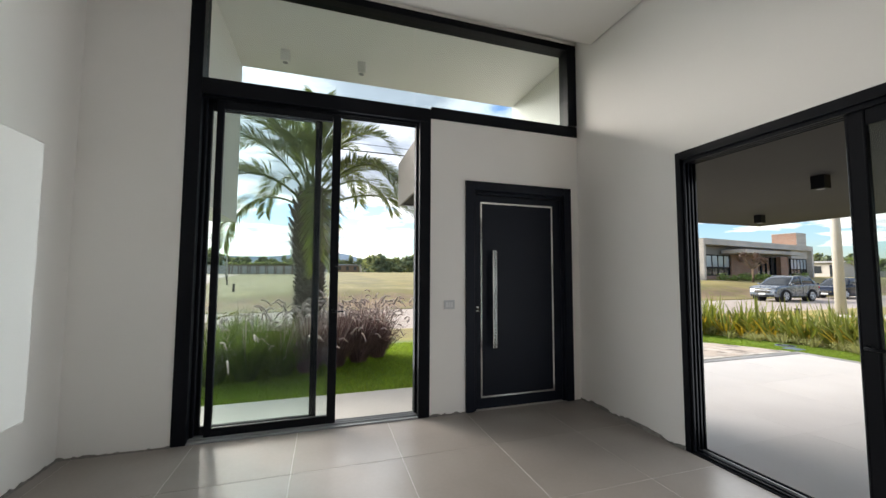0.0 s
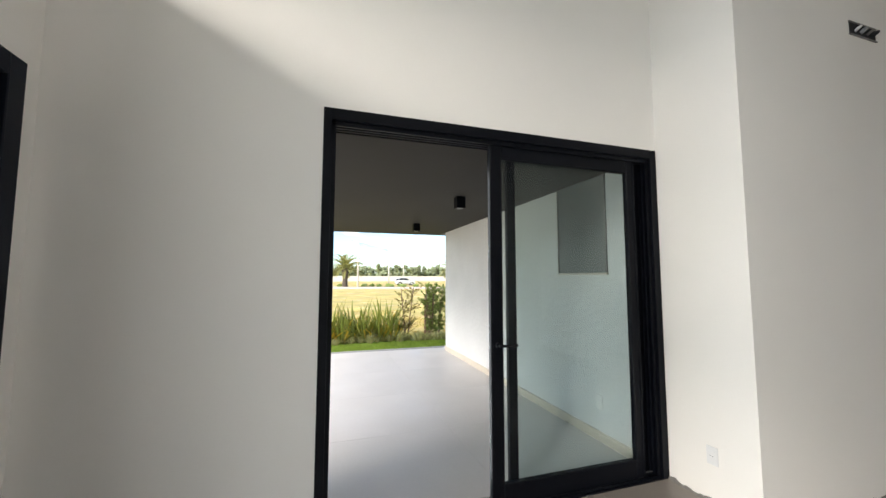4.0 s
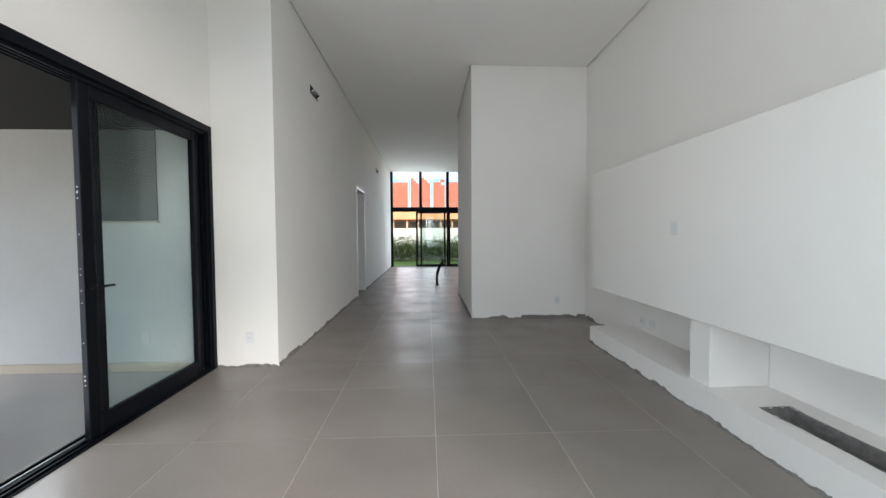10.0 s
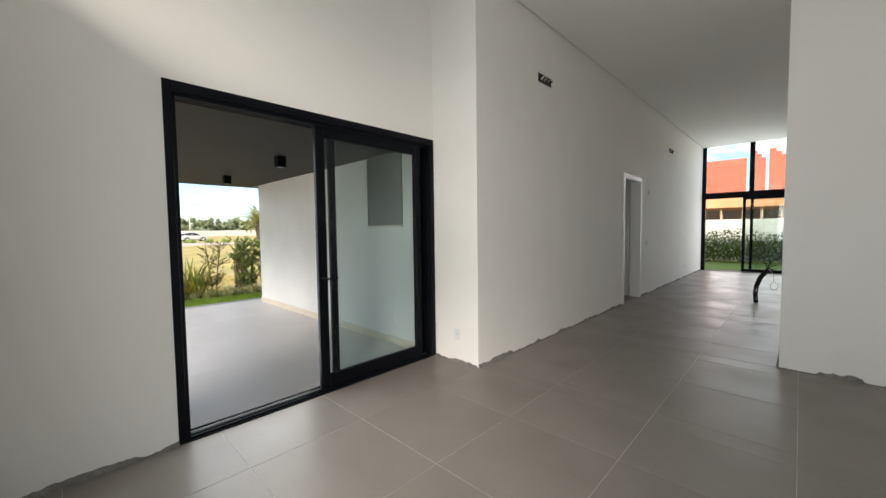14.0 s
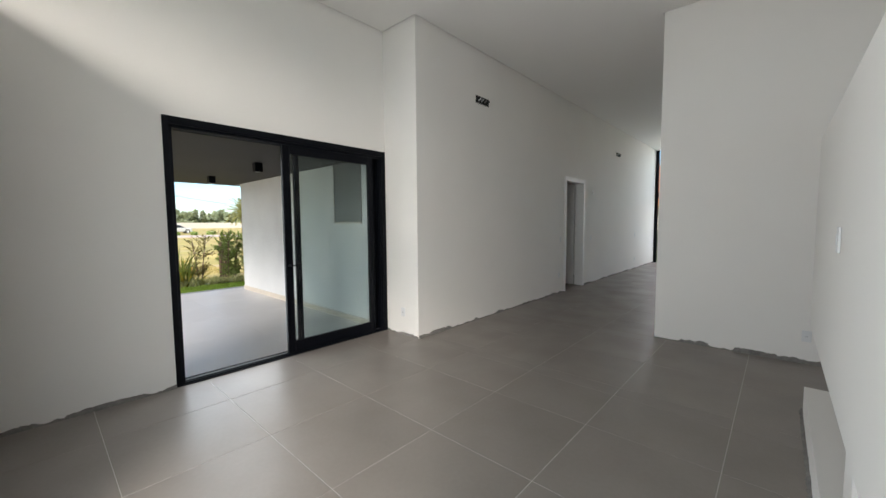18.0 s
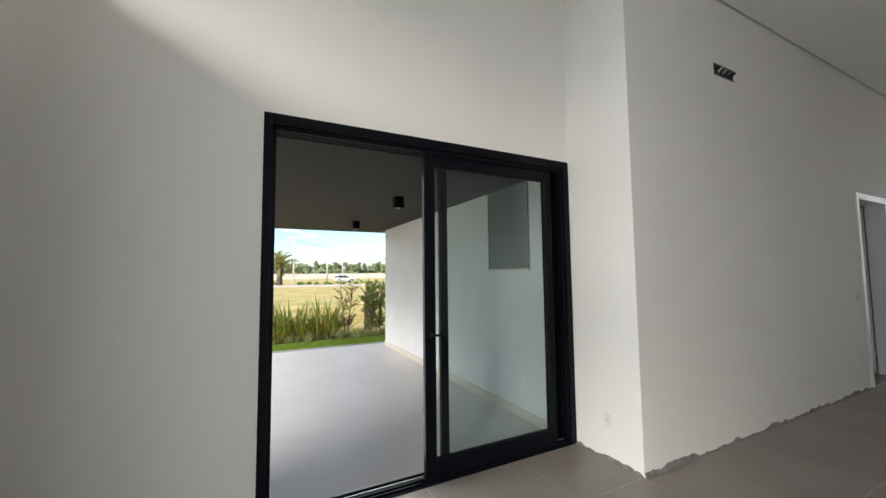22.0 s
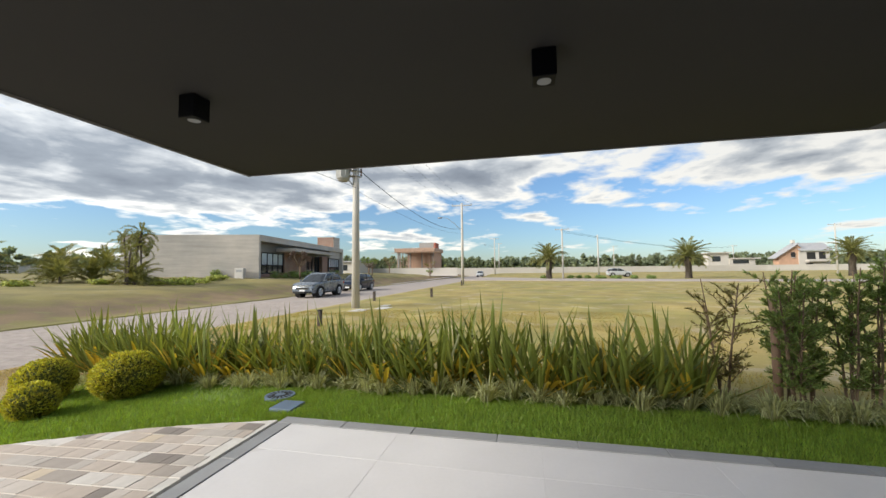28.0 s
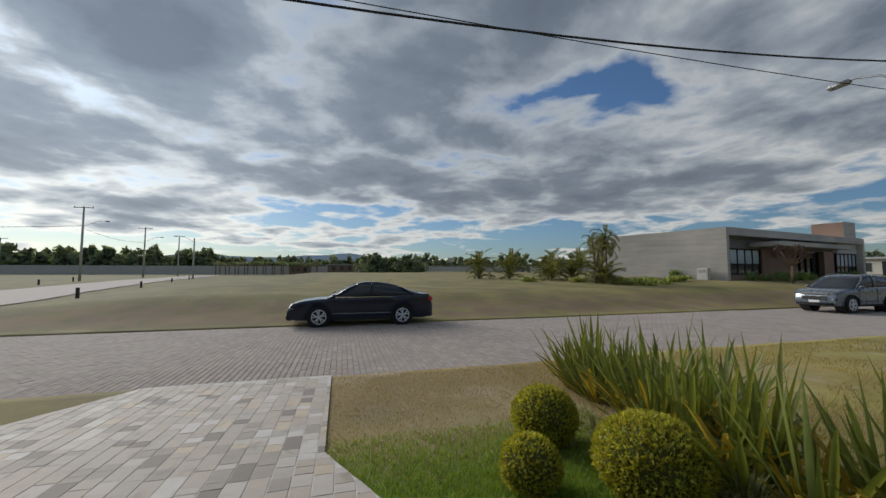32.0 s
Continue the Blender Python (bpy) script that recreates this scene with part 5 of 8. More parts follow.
    part("rear_bumper", box(-hl - 0.02, -hl + 0.16, -hw * 0.80, hw * 0.80, spec["sill"], spec["sill"] + 0.14, bevel=0.04, seg=2), M["rubber"], ob, smooth=True)
    part("aerial", cyl((-hl * 0.36, 0, lerp_table(roof, -hl * 0.36)[0]), (-hl * 0.36 - 0.16, 0, lerp_table(roof, -hl * 0.36)[0] + 0.17), 0.006, seg=6), M["rubber"], ob)
    part("underside", box(-hl + 0.25, hl - 0.25, -hw * 0.82, hw * 0.82, spec["sill"] - 0.03, spec["sill"] + 0.14), M["rubber"], ob)
    return ob


SEDAN = dict(length=4.84, width=1.85, wheel=0.335, axles=(1.42, -1.33), sill=0.25, spokes=5, rim_mat=M["alloy"],
             belt=[(-2.42, 0.72, 0.80), (-2.38, 0.98, 0.88), (-2.25, 1.04, 0.93), (-1.9, 1.05, 0.97), (-1.0, 0.985, 1.0), (0.3, 0.945, 1.0), (0.95, 0.93, 1.0), (1.5, 0.90, 0.985), (1.95, 0.845, 0.95), (2.25, 0.765, 0.90), (2.37, 0.67, 0.85), (2.42, 0.54, 0.80)],
             roof=[(-2.0, 1.055, 0.72), (-1.55, 1.215, 0.71), (-1.15, 1.345, 0.70), (-0.65, 1.435, 0.70), (-0.2, 1.46, 0.71), (0.1, 1.43, 0.73), (0.45, 1.30, 0.76), (1.22, 0.93, 0.84)],
             roof_skin=(-1.25, 0.22), pillars=[(1.08, 0.22), (-0.28, -0.30), (-1.72, -1.20)], handles=(-0.02, -1.02), seams=(0.98, -0.25, -1.10), strip=M["steel"])
SUV = dict(length=4.27, width=1.80, wheel=0.345, axles=(1.33, -1.24), sill=0.30, spokes=5, rim_mat=M["alloy"],
           belt=[(-2.135, 0.80, 0.84), (-2.09, 1.06, 0.92), (-1.5, 1.11, 0.98), (0.3, 1.04, 1.0), (0.95, 1.02, 1.0), (1.6, 0.985, 0.97), (1.95, 0.93, 0.92), (2.09, 0.82, 0.87), (2.135, 0.62, 0.82)],
           roof=[(-2.02, 1.12, 0.76), (-1.85, 1.36, 0.74), (-1.55, 1.53, 0.73), (-0.7, 1.625, 0.74), (0.0, 1.62, 0.75), (0.4, 1.52, 0.77), (1.15, 1.02, 0.85)],
           roof_skin=(-1.72, 0.24), pillars=[(0.98, 0.24), (-0.35, -0.38), (-1.62, -1.42)], handles=(-0.05, -1.0), seams=(0.88, -0.30, -1.0), cladding=True)
HATCH = dict(SUV, length=4.0, width=1.74, wheel=0.31, axles=(1.28, -1.2), sill=0.22, spokes=5, cladding=False,
             belt=[(-2.0, 0.70, 0.84), (-1.95, 0.96, 0.92), (-1.4, 1.00, 0.98), (0.3, 0.94, 1.0), (1.0, 0.91, 1.0), (1.5, 0.86, 0.97), (1.8, 0.78, 0.92), (1.95, 0.68, 0.86), (2.0, 0.54, 0.80)],
             roof=[(-1.88, 1.0, 0.76), (-1.6, 1.27, 0.73), (-1.2, 1.40, 0.73), (-0.4, 1.47, 0.74), (0.1, 1.455, 0.75), (0.5, 1.34, 0.77), (1.2, 0.91, 0.85)], roof_skin=(-1.5, 0.32))
car("sedan", "black-blue sedan with bright alloy wheels parked on the paving", (-6.86, -15.1, road_z(-7)), 0.0, M["car_dark"], SEDAN)
car("suv", "grey-blue compact utility car parked at the road edge", (-28.6, -13.05, road_z(-28.6) + 0.005), 0.0, M["car_grey"], SUV)
car("hatchback", "dark grey hatchback parked behind the utility car", (-35.6, -13.45, road_z(-35.6) + 0.005), 0.0, M["car_dark"], HATCH)
car("hatchback", "silver-white car far away on the cross road", (-80.5, 18.6, gz(-80.5, 18.6)), 90.0, M["car_white"], SUV)
car("hatchback", "white car far away on the road", (-100.9, -3.7 - 6.5, road_z(-100)), 0.0, M["car_white"], HATCH)


# ---- poles, wires, lamps ----
def cross_arm(parent, z, axis, half, off=0.0, size=0.05, pins=3):
    b = (off - half, off + half)
    bm = box(*b, -size, size, z - size, z + size, bevel=0.006) if axis == "x" else box(-size, size, *b, z - size, z + size, bevel=0.006)
    arm = part("cross_arm", bm, M["pole"], parent)
    for k in range(pins):
        u = off + half * (2 * k / (pins - 1) - 1) * 0.92
        p = (u, 0, z + size) if axis == "x" else (0, u, z + size)
        bm = cyl(p, (p[0], p[1], p[2] + 0.08), 0.018, seg=8)
        for j in range(3):
            cyl((p[0], p[1], p[2] + 0.07 + j * 0.035), (p[0], p[1], p[2] + 0.095 + j * 0.035), 0.05 - j * 0.008, 0.03, seg=10, bm=bm)
        part("insulator", bm, M["ceramic"], arm, "brown ceramic insulator", smooth=True)


def street_arm(parent, z0, z1, reach, turn):
    c, s = math.cos(radians(turn)), math.sin(radians(turn))
    pts = [(0, 0, z0), (c * reach * 0.35, s * reach * 0.35, z0 + (z1 - z0) * 0.55), (c * reach * 0.65, s * reach * 0.65, z0 + (z1 - z0) * 0.9), (c * reach * 0.85, s * reach * 0.85, z1), (c * reach, s * reach, z1)]
    arm = part("lamp_arm", tube(pts, 0.028, 8), M["steel"], parent, smooth=True)
    bm = box(-0.22, 0.30, -0.10, 0.10, -0.09, 0.05, bevel=0.04, seg=2)
    bmesh.ops.rotate(bm, verts=bm.verts, cent=(0, 0, 0), matrix=Matrix.Rotation(radians(turn), 3, "Z"))
    bmesh.ops.translate(bm, verts=bm.verts, vec=(c * reach, s * reach, z1))
    part("lamp_head", bm, M["steel"], arm, "grey lamp head", smooth=True)


def pole(x, y, z0, z1, r0, r1, label, arms=(), lamp=None, group="power poles", turn=0.0):
    ob = thing("power_pole", label, "pole", (x, y, z0), group, "", turn)
    part("shaft", cyl((0, 0, -0.3), (0, 0, z1 - z0), r0, r1, seg=20), M["pole"], ob, smooth=True)
    for z, axis, half, off in arms:
        cross_arm(ob, z - z0, axis, half, off)
    if lamp:
        street_arm(ob, lamp[0] - z0, lamp[1] - z0, lamp[2], lamp[3] - turn)
    return ob


P1 = (-19.76, -5.98)
p1 = pole(*P1, -0.24, 8.75, 0.185, 0.12, "pale concrete power pole with a transformer and street lamp", [(8.78, "y", 1.15, 0.0), (7.95, "x", 0.85, 0.0), (7.86, "x", 0.80, 0.05)], (5.13, 6.76, 2.27, -90), turn=-25)
tr = part("transformer", cyl((0.44, -0.35, 5.55 + 0.24), (0.44, -0.35, 6.30 + 0.24), 0.29, seg=24), M["grey_enamel"], p1, "grey pole transformer", smooth=False)
part("base", cyl((0.44, -0.35, 5.68), (0.44, -0.35, 5.789), 0.20, 0.288, seg=24), M["grey_enamel"], tr)
part("lid", cyl((0.44, -0.35, 6.541), (0.44, -0.35, 6.575), 0.305, 0.28, seg=24), M["grey_enamel"], tr)
for k in range(10):
    a = 2 * math.pi * k / 10
    part("cooling_fin", box(0.44 + 0.29 * math.cos(a) - 0.02, 0.44 + 0.29 * math.cos(a) + 0.02, -0.35 + 0.29 * math.sin(a) - 0.02, -0.35 + 0.29 * math.sin(a) + 0.02, 5.87, 6.42, bevel=0.004), M["grey_enamel"], tr)
for k in range(3):
    x = 0.31 + 0.13 * k
    bm = cyl((x, -0.35, 6.576), (x, -0.35, 6.84), 0.05, 0.028, seg=10)
    cyl((x, -0.35, 6.62), (x, -0.35, 6.66), 0.075, 0.05, seg=10, bm=bm)
    cyl((x, -0.35, 6.70), (x, -0.35, 6.74), 0.07, 0.045, seg=10, bm=bm)
    part("bushing", bm, M["cable"], tr, "dark ceramic bushing", smooth=True)
for z in (5.7, 5.95, 6.2):
    part("bracket", box(-0.22, 0.30, -0.2, 0.18, z + 0.2, z + 0.25, bevel=0.006), M["steel"], p1)
for k, dz in enumerate((0.0, 0.12, 0.24, 0.36)):
    part("insulator", cyl((-0.16, 0.17, 5.72 + dz + 0.24), (-0.16, 0.17, 5.80 + dz + 0.24), 0.05, 0.035, seg=10), M["ceramic"], p1, smooth=True)
for k in range(3):
    part("fuse_holder", tube([(-0.45 - 0.14 * k, 0.0, 7.95), (-0.50 - 0.14 * k, 0.12, 8.10), (-0.58 - 0.14 * k, 0.16, 7.85), (-0.62 - 0.14 * k, 0.10, 7.72)], 0.03, 8), M["ceramic"], p1, smooth=True)
for q in ((0.55, 0.0, 8.1), (0.2, -0.1, 7.95), (-0.3, 0.05, 8.0)):
    part("jumper_wire", tube([q, (q[0] + 0.1, -0.2, 7.2), (0.44, -0.35, 6.9)], 0.008, 5), M["cable"], p1)
P2 = (-45.0, -5.4)
pole(*P2, -0.22, 8.9, 0.17, 0.11, "pale concrete power pole farther down the road", [(8.62, "y", 1.15, 0.0)], (5.72, 7.35, 2.45, -90))
PE = (17.0, -6.0)
pole(*PE, -0.36, 8.75, 0.185, 0.12, "pale concrete power pole beyond the drive", [(8.70, "y", 1.05, -0.1)])
for x, y, z1, lamp in ((-101.1, -6.4, 9.6, (7.0, 8.0, 2.4, -90)), (-117, -6.4, 9.4, None), (-67.5, 7.3, 8.0, (7.3, 7.9, 1.8, 180)), (-75.2, 14.1, 7.5, (6.8, 7.4, 1.8, 180)),
                       (-128.6, 28.2, 8.5, None), (-131, 61.8, 8.0, None), (-89.3, 59, 9.5, None), (26.3, -59.7, 10.0, (7.4, 8.2, 2.6, 180)), (28.7, -81, 9.7, (7.2, 8.0, 2.6, 180)), (29.9, -99, 9.9, None), (17.7, -71.9, 7.2, (6.6, 7.5, 2.6, 0)), (55.9, -90.3, 8.0, None)):
    arms = [] if z1 < 7.9 else [(z1 - 0.1, "x" if y < -50 else "y", 1.1, 0.0)]
    pole(x, y, gz(x, y), z1, 0.16, 0.10, "distant concrete pole beside a road", arms, lamp, "distant poles")


def wire(name, a, b, sag, r, label, n=28):
    a, b = Vector(a), Vector(b)
    pts = [a.lerp(b, i / n) - Vector((0, 0, 4 * sag * (i / n) * (1 - i / n))) for i in range(n + 1)]
    ob = mesh_ob(name, tube(pts, r, 6), M["cable"], smooth=True)
    return tagged(ob, label, "cable", "overhead cables")


wire("overhead_cable", (P1[0] + 0.2, P1[1], 6.1), (PE[0], PE[1], 6.15), 1.50, 0.016, "thick black twisted cable between two poles")
wire("overhead_cable", (P1[0], P1[1] + 0.15, 5.12), (PE[0], PE[1], 5.65), 0.60, 0.007, "thin dark telephone cable between two poles")
wire("overhead_cable", (P1[0] - 0.2, P1[1] + 0.1, 6.0), (P2[0], P2[1], 6.05), 0.9, 0.015, "thick black twisted cable leading down the road")
wire("overhead_cable", (P1[0] - 0.1, P1[1], 5.05), (P2[0], P2[1], 5.5), 0.5, 0.007, "thin dark telephone cable leading down the road")
for off in (-1.05, -0.1, 0.85):
    wire("overhead_cable", (P1[0], P1[1] + off, 8.9), (P2[0], P2[1] + off, 8.95), 0.5, 0.006, "thin bare power line leading down the road")
for ya in (-0.9, 0.9):
    wire("overhead_cable", (-67.5, 7.3 + ya * 0.2, 7.6 - 0.2 * ya), (-131, 61.8 + ya, 7.6), 1.2, 0.02, "thin distant overhead line across the field")
wire("overhead_cable", (26.3, -59.7, 7.5), (75, -52, 7.5), 1.0, 0.03, "dark distant overhead line across the far field")
wire("overhead_cable", (26.3, -59.7, 7.2), (28.7, -81, 7.0), 0.5, 0.02, "dark distant overhead line between far poles")


# ---- small street furniture ----
def bollard(x, y, h, w, label, head=False):
    ob = thing("garden_bollard", label, "bollard", (x, y, gz(x, y)), "path bollards")
    part("post", box(-w * 0.5, w * 0.5, -w * 0.5, w * 0.5, -0.05, h, bevel=0.008), M["bollard"], ob)
    part("cap", box(-w * 0.56, w * 0.56, -w * 0.56, w * 0.56, h + 0.001, h + 0.03, bevel=0.006), M["rubber"], ob)
    return ob


bollard(-14.35, -4.5, 0.45, 0.11, "dark timber bollard lamp standing in the verge")
for x, y in ((-26.0, -4.1), (-43, -5.2), (-24.0, -6.9), (6.5, -24.0), (10.0, -38.0), (13.3, -52.5), (16.2, -66.0), (22.5, -47), (26, -58)):
    bollard(x, y, 0.5, 0.12, "dark bollard standing beside a distant road")
lb = thing("letter_box", "dark metal letter box on a short timber post in the lawn", "letter box", (-1.46, -4.62, gz(-1.46, -4.62)), turn=20)
part("post", box(-0.05, 0.05, -0.04, 0.04, -0.05, 0.25, bevel=0.006), M["wood"], lb)
part("case", box(-0.15, 0.15, -0.11, 0.11, 0.252, 0.60, bevel=0.015, seg=2), M["black"], lb)
part("lid", box(-0.16, 0.16, -0.12, 0.12, 0.602, 0.63, bevel=0.008), M["black"], lb)
for x, y, w in ((-18.6, -5.25, 0.45), (-19.6, -4.6, 0.42), (-20.6, -4.9, 0.3)):
    ob = thing("manhole_lid", "pale concrete inspection lid set in the verge", "manhole lid", (x, y, gz(x, y)), "inspection lids")
    part("slab", box(-w, w, -w * 0.6, w * 0.6, -0.05, 0.016, bevel=0.006), M["concrete"], ob)

# ---- plants ----
def blade_verts(base, tip, width, bend, n=5, fold=0.25, side=None, vs=None, fs=None):
    """A long leaf from base to tip, drooping by bend, folded along its middle."""
    base, tip = Vector(base), Vector(tip)
    d = tip - base
    side = side or d.cross(Vector((0, 0, 1))).normalized()
    if side.length < 0.1:
        side = Vector((1, 0, 0))
    up = side.cross(d).normalized()
    k0 = len(vs)
    for i in range(n + 1):
        t = i / n
        p = base + d * t + Vector((0, 0, bend * 4 * t * (1 - t) - bend * t * t * 0.6))
        w = width * (0.55 + 1.2 * t * (1 - t) * 1.6) * (1 - t ** 3) + 0.0008
        vs += [p - side * w / 2, p - up * w * fold, p + side * w / 2]
    for i in range(n):
        a = k0 + 3 * i
        fs += [(a, a + 1, a + 4, a + 3), (a + 1, a + 2, a + 5, a + 4)]


def leaf_mesh(name, length, width, bend, mat, seed, twist=0.0):
    vs, fs = [], []
    blade_verts((0, 0, 0), (0.0, length * 0.20, length * 0.97), width, bend, 7, 0.3, Vector((1, 0, 0)), vs, fs)
    me = bpy.data.meshes.new(name)
    me.from_pydata(vs, [], fs)
    me.materials.append(mat)
    me.shade_smooth()
    return me


LEAVES = [leaf_mesh("leaf", L_, W_, B_, M["flax"], i) for i, (L_, W_, B_) in enumerate(((1.02, 0.052, 0.05), (0.90, 0.050, 0.12), (1.14, 0.050, 0.02), (0.72, 0.044, 0.17), (0.98, 0.054, 0.0), (1.06, 0.050, 0.14)))]
GOLD = [leaf_mesh("leaf", L_, W_, B_, M["flax_gold"], i) for i, (L_, W_, B_) in enumerate(((0.80, 0.050, 0.12), (0.60, 0.044, 0.18)))]


def flax(x, y, seed, scale=1.0):
    r = random.Random(seed)
    ob = thing("flax_plant", "upright green flax plant with some yellowed leaves in the border", "plant", (x, y, gz(x, y) - 0.02), "flax border", "", r.uniform(0, 360))
    lean, lean_by = r.uniform(0, 2 * math.pi), r.uniform(0, 14)
    for k in range(r.randint(30, 38)):
        gold = r.random() < 0.27
        o = new("leaf", r.choice(GOLD if gold else LEAVES))
        o.parent = ob
        a = r.uniform(0, 2 * math.pi)
        tilt = r.uniform(-10, 38) + 22 * r.random() ** 3 + lean_by * math.cos(a - lean) if not gold else r.uniform(15, 50)
        o.matrix_basis = Matrix.Translation((0.07 * math.cos(a), 0.07 * math.sin(a), 0)) @ Matrix.Rotation(a - math.pi / 2 + r.uniform(-0.5, 0.5), 4, "Z") @ Matrix.Rotation(radians(-tilt), 4, "X") @ Matrix.Scale(scale * r.uniform(0.8, 1.12), 4)
    return ob


rs = random.Random(5)
k = 0
y = -6.2
while y < 3.35:
    flax(-8.95 - 0.5 * smooth((-3.5 - y) / 2.5) + rs.uniform(-0.10, 0.10), y, 100 + k, rs.uniform(0.88, 1.05))
    if k % 2 == 0:
        flax(-9.25 - 0.5 * smooth((-3.5 - y) / 2.5) + rs.uniform(-0.1, 0.1), y + 0.15, 300 + k, rs.uniform(0.9, 1.08))
    y += rs.uniform(0.26, 0.38)
    k += 1


def tuft_mesh(seed, n, length, width, mat, spread=1.0, droop=0.12, name="tuft"):
    r = random.Random(seed)
    vs, fs = [], []
    for _ in range(n):
        a = r.uniform(0, 2 * math.pi)
        l = length * r.uniform(0.6, 1.15)
        out = l * r.uniform(0.25, 0.95) * spread
        blade_verts((0.03 * math.cos(a), 0.03 * math.sin(a), 0), (out * math.cos(a), out * math.sin(a), math.sqrt(max(0.01, l * l - out * out)) * 0.8), width, droop * r.uniform(0.5, 1.4), 4, 0.2, None, vs, fs)
    me = bpy.data.meshes.new(name)
    me.from_pydata(vs, [], fs)
    me.materials.append(mat)
    return me


TUFTS = [tuft_mesh(i, 100, 0.29, 0.011, M["pale_tuft"], 1.0, 0.06) for i in range(3)]
rs = random.Random(9)
y = -5.2
while y < 6.4:
    x = -8.62 + rs.uniform(-0.12, 0.10)
    ob = thing("variegated_tuft", "pale striped grassy tuft at the foot of the flax", "plant", (x, y, gz(x, y) - 0.01), "pale tufts", "", rs.uniform(0, 360))
    o = new("foliage", rs.choice(TUFTS))
    o.parent = ob
    o.scale = (rs.uniform(0.95, 1.4),) * 3
    y += rs.uniform(0.20, 0.36) if y < 2.8 else rs.uniform(0.14, 0.24)


def leaf_cloud(vs, fs, centre, rad, n, size, r, shell=0.75, aspect=1.8):
    """Loose small leaves filling an ellipsoid, thicker towards its skin."""
    c = Vector(centre)
    for _ in range(n):
        d = Vector((r.gauss(0, 1), r.gauss(0, 1), r.gauss(0, 1))).normalized()
        q = r.uniform(shell, 1.03) if r.random() < 0.8 else r.uniform(0.2, shell)
        p = c + Vector((d.x * rad[0], d.y * rad[1], d.z * rad[2])) * q
        t = Vector((r.gauss(0, 1), r.gauss(0, 1), r.gauss(0, 1) + 0.3)).normalized()
        u = t.cross(d)
        if u.length < 0.05:
            continue
        u.normalize()
        v = (u.cross(t) * 0.3 + t).normalized()
        s = size * r.uniform(0.6, 1.3)
        k = len(vs)
        vs += [p - u * s * 0.5, p + v * s * aspect * 0.5 - u * 0.0, p + u * s * 0.5, p - v * s * aspect * 0.5]
        fs.append((k, k + 1, k + 2, k + 3))


def box_ball(x, y, rx, rz, seed, label):
    r = random.Random(seed)
    ob = thing("clipped_shrub", label, "shrub", (x, y, gz(x, y)), "clipped shrubs")
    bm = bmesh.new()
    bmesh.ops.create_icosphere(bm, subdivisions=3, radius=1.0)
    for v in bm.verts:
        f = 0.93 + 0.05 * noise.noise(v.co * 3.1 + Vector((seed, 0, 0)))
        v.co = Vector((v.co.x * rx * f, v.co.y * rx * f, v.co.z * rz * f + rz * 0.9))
    # solid ball, darker olive than the leaf shell around it
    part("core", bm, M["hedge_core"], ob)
    vs, fs = [], []
    for _ in range(int(11000 * (rx / 0.45) ** 2)):
        d = Vector((r.gauss(0, 1), r.gauss(0, 1), r.gauss(0, 1))).normalized()
        f = r.uniform(0.93, 1.02) + 0.04 * noise.noise(d * 3.1 + Vector((seed, 0, 0))) + 0.03 * noise.noise(d * 11)
        p = Vector((d.x * rx * f, d.y * rx * f, d.z * rz * f + rz * 0.9))
        t = (d + Vector((r.gauss(0, 0.6), r.gauss(0, 0.6), r.gauss(0, 0.6) + 0.4))).normalized()
        u = t.cross(Vector((r.gauss(0, 1), r.gauss(0, 1), r.gauss(0, 1)))).normalized()
        s = r.uniform(0.016, 0.027)
        k = len(vs)
        vs += [p - u * s * 0.5, p + t * s * 1.3, p + u * s * 0.5]
        fs.append((k, k + 1, k + 2))
    raw("foliage", vs, fs, M["box"], ob)


box_ball(-8.24, -3.55, 0.375, 0.285, 1, "large clipped yellow-green box ball in the lawn")
box_ball(-8.02, -4.60, 0.30, 0.27, 2, "middling clipped yellow-green box ball in the lawn")
box_ball(-7.48, -3.87, 0.215, 0.20, 3, "small clipped yellow-green box ball in the lawn")


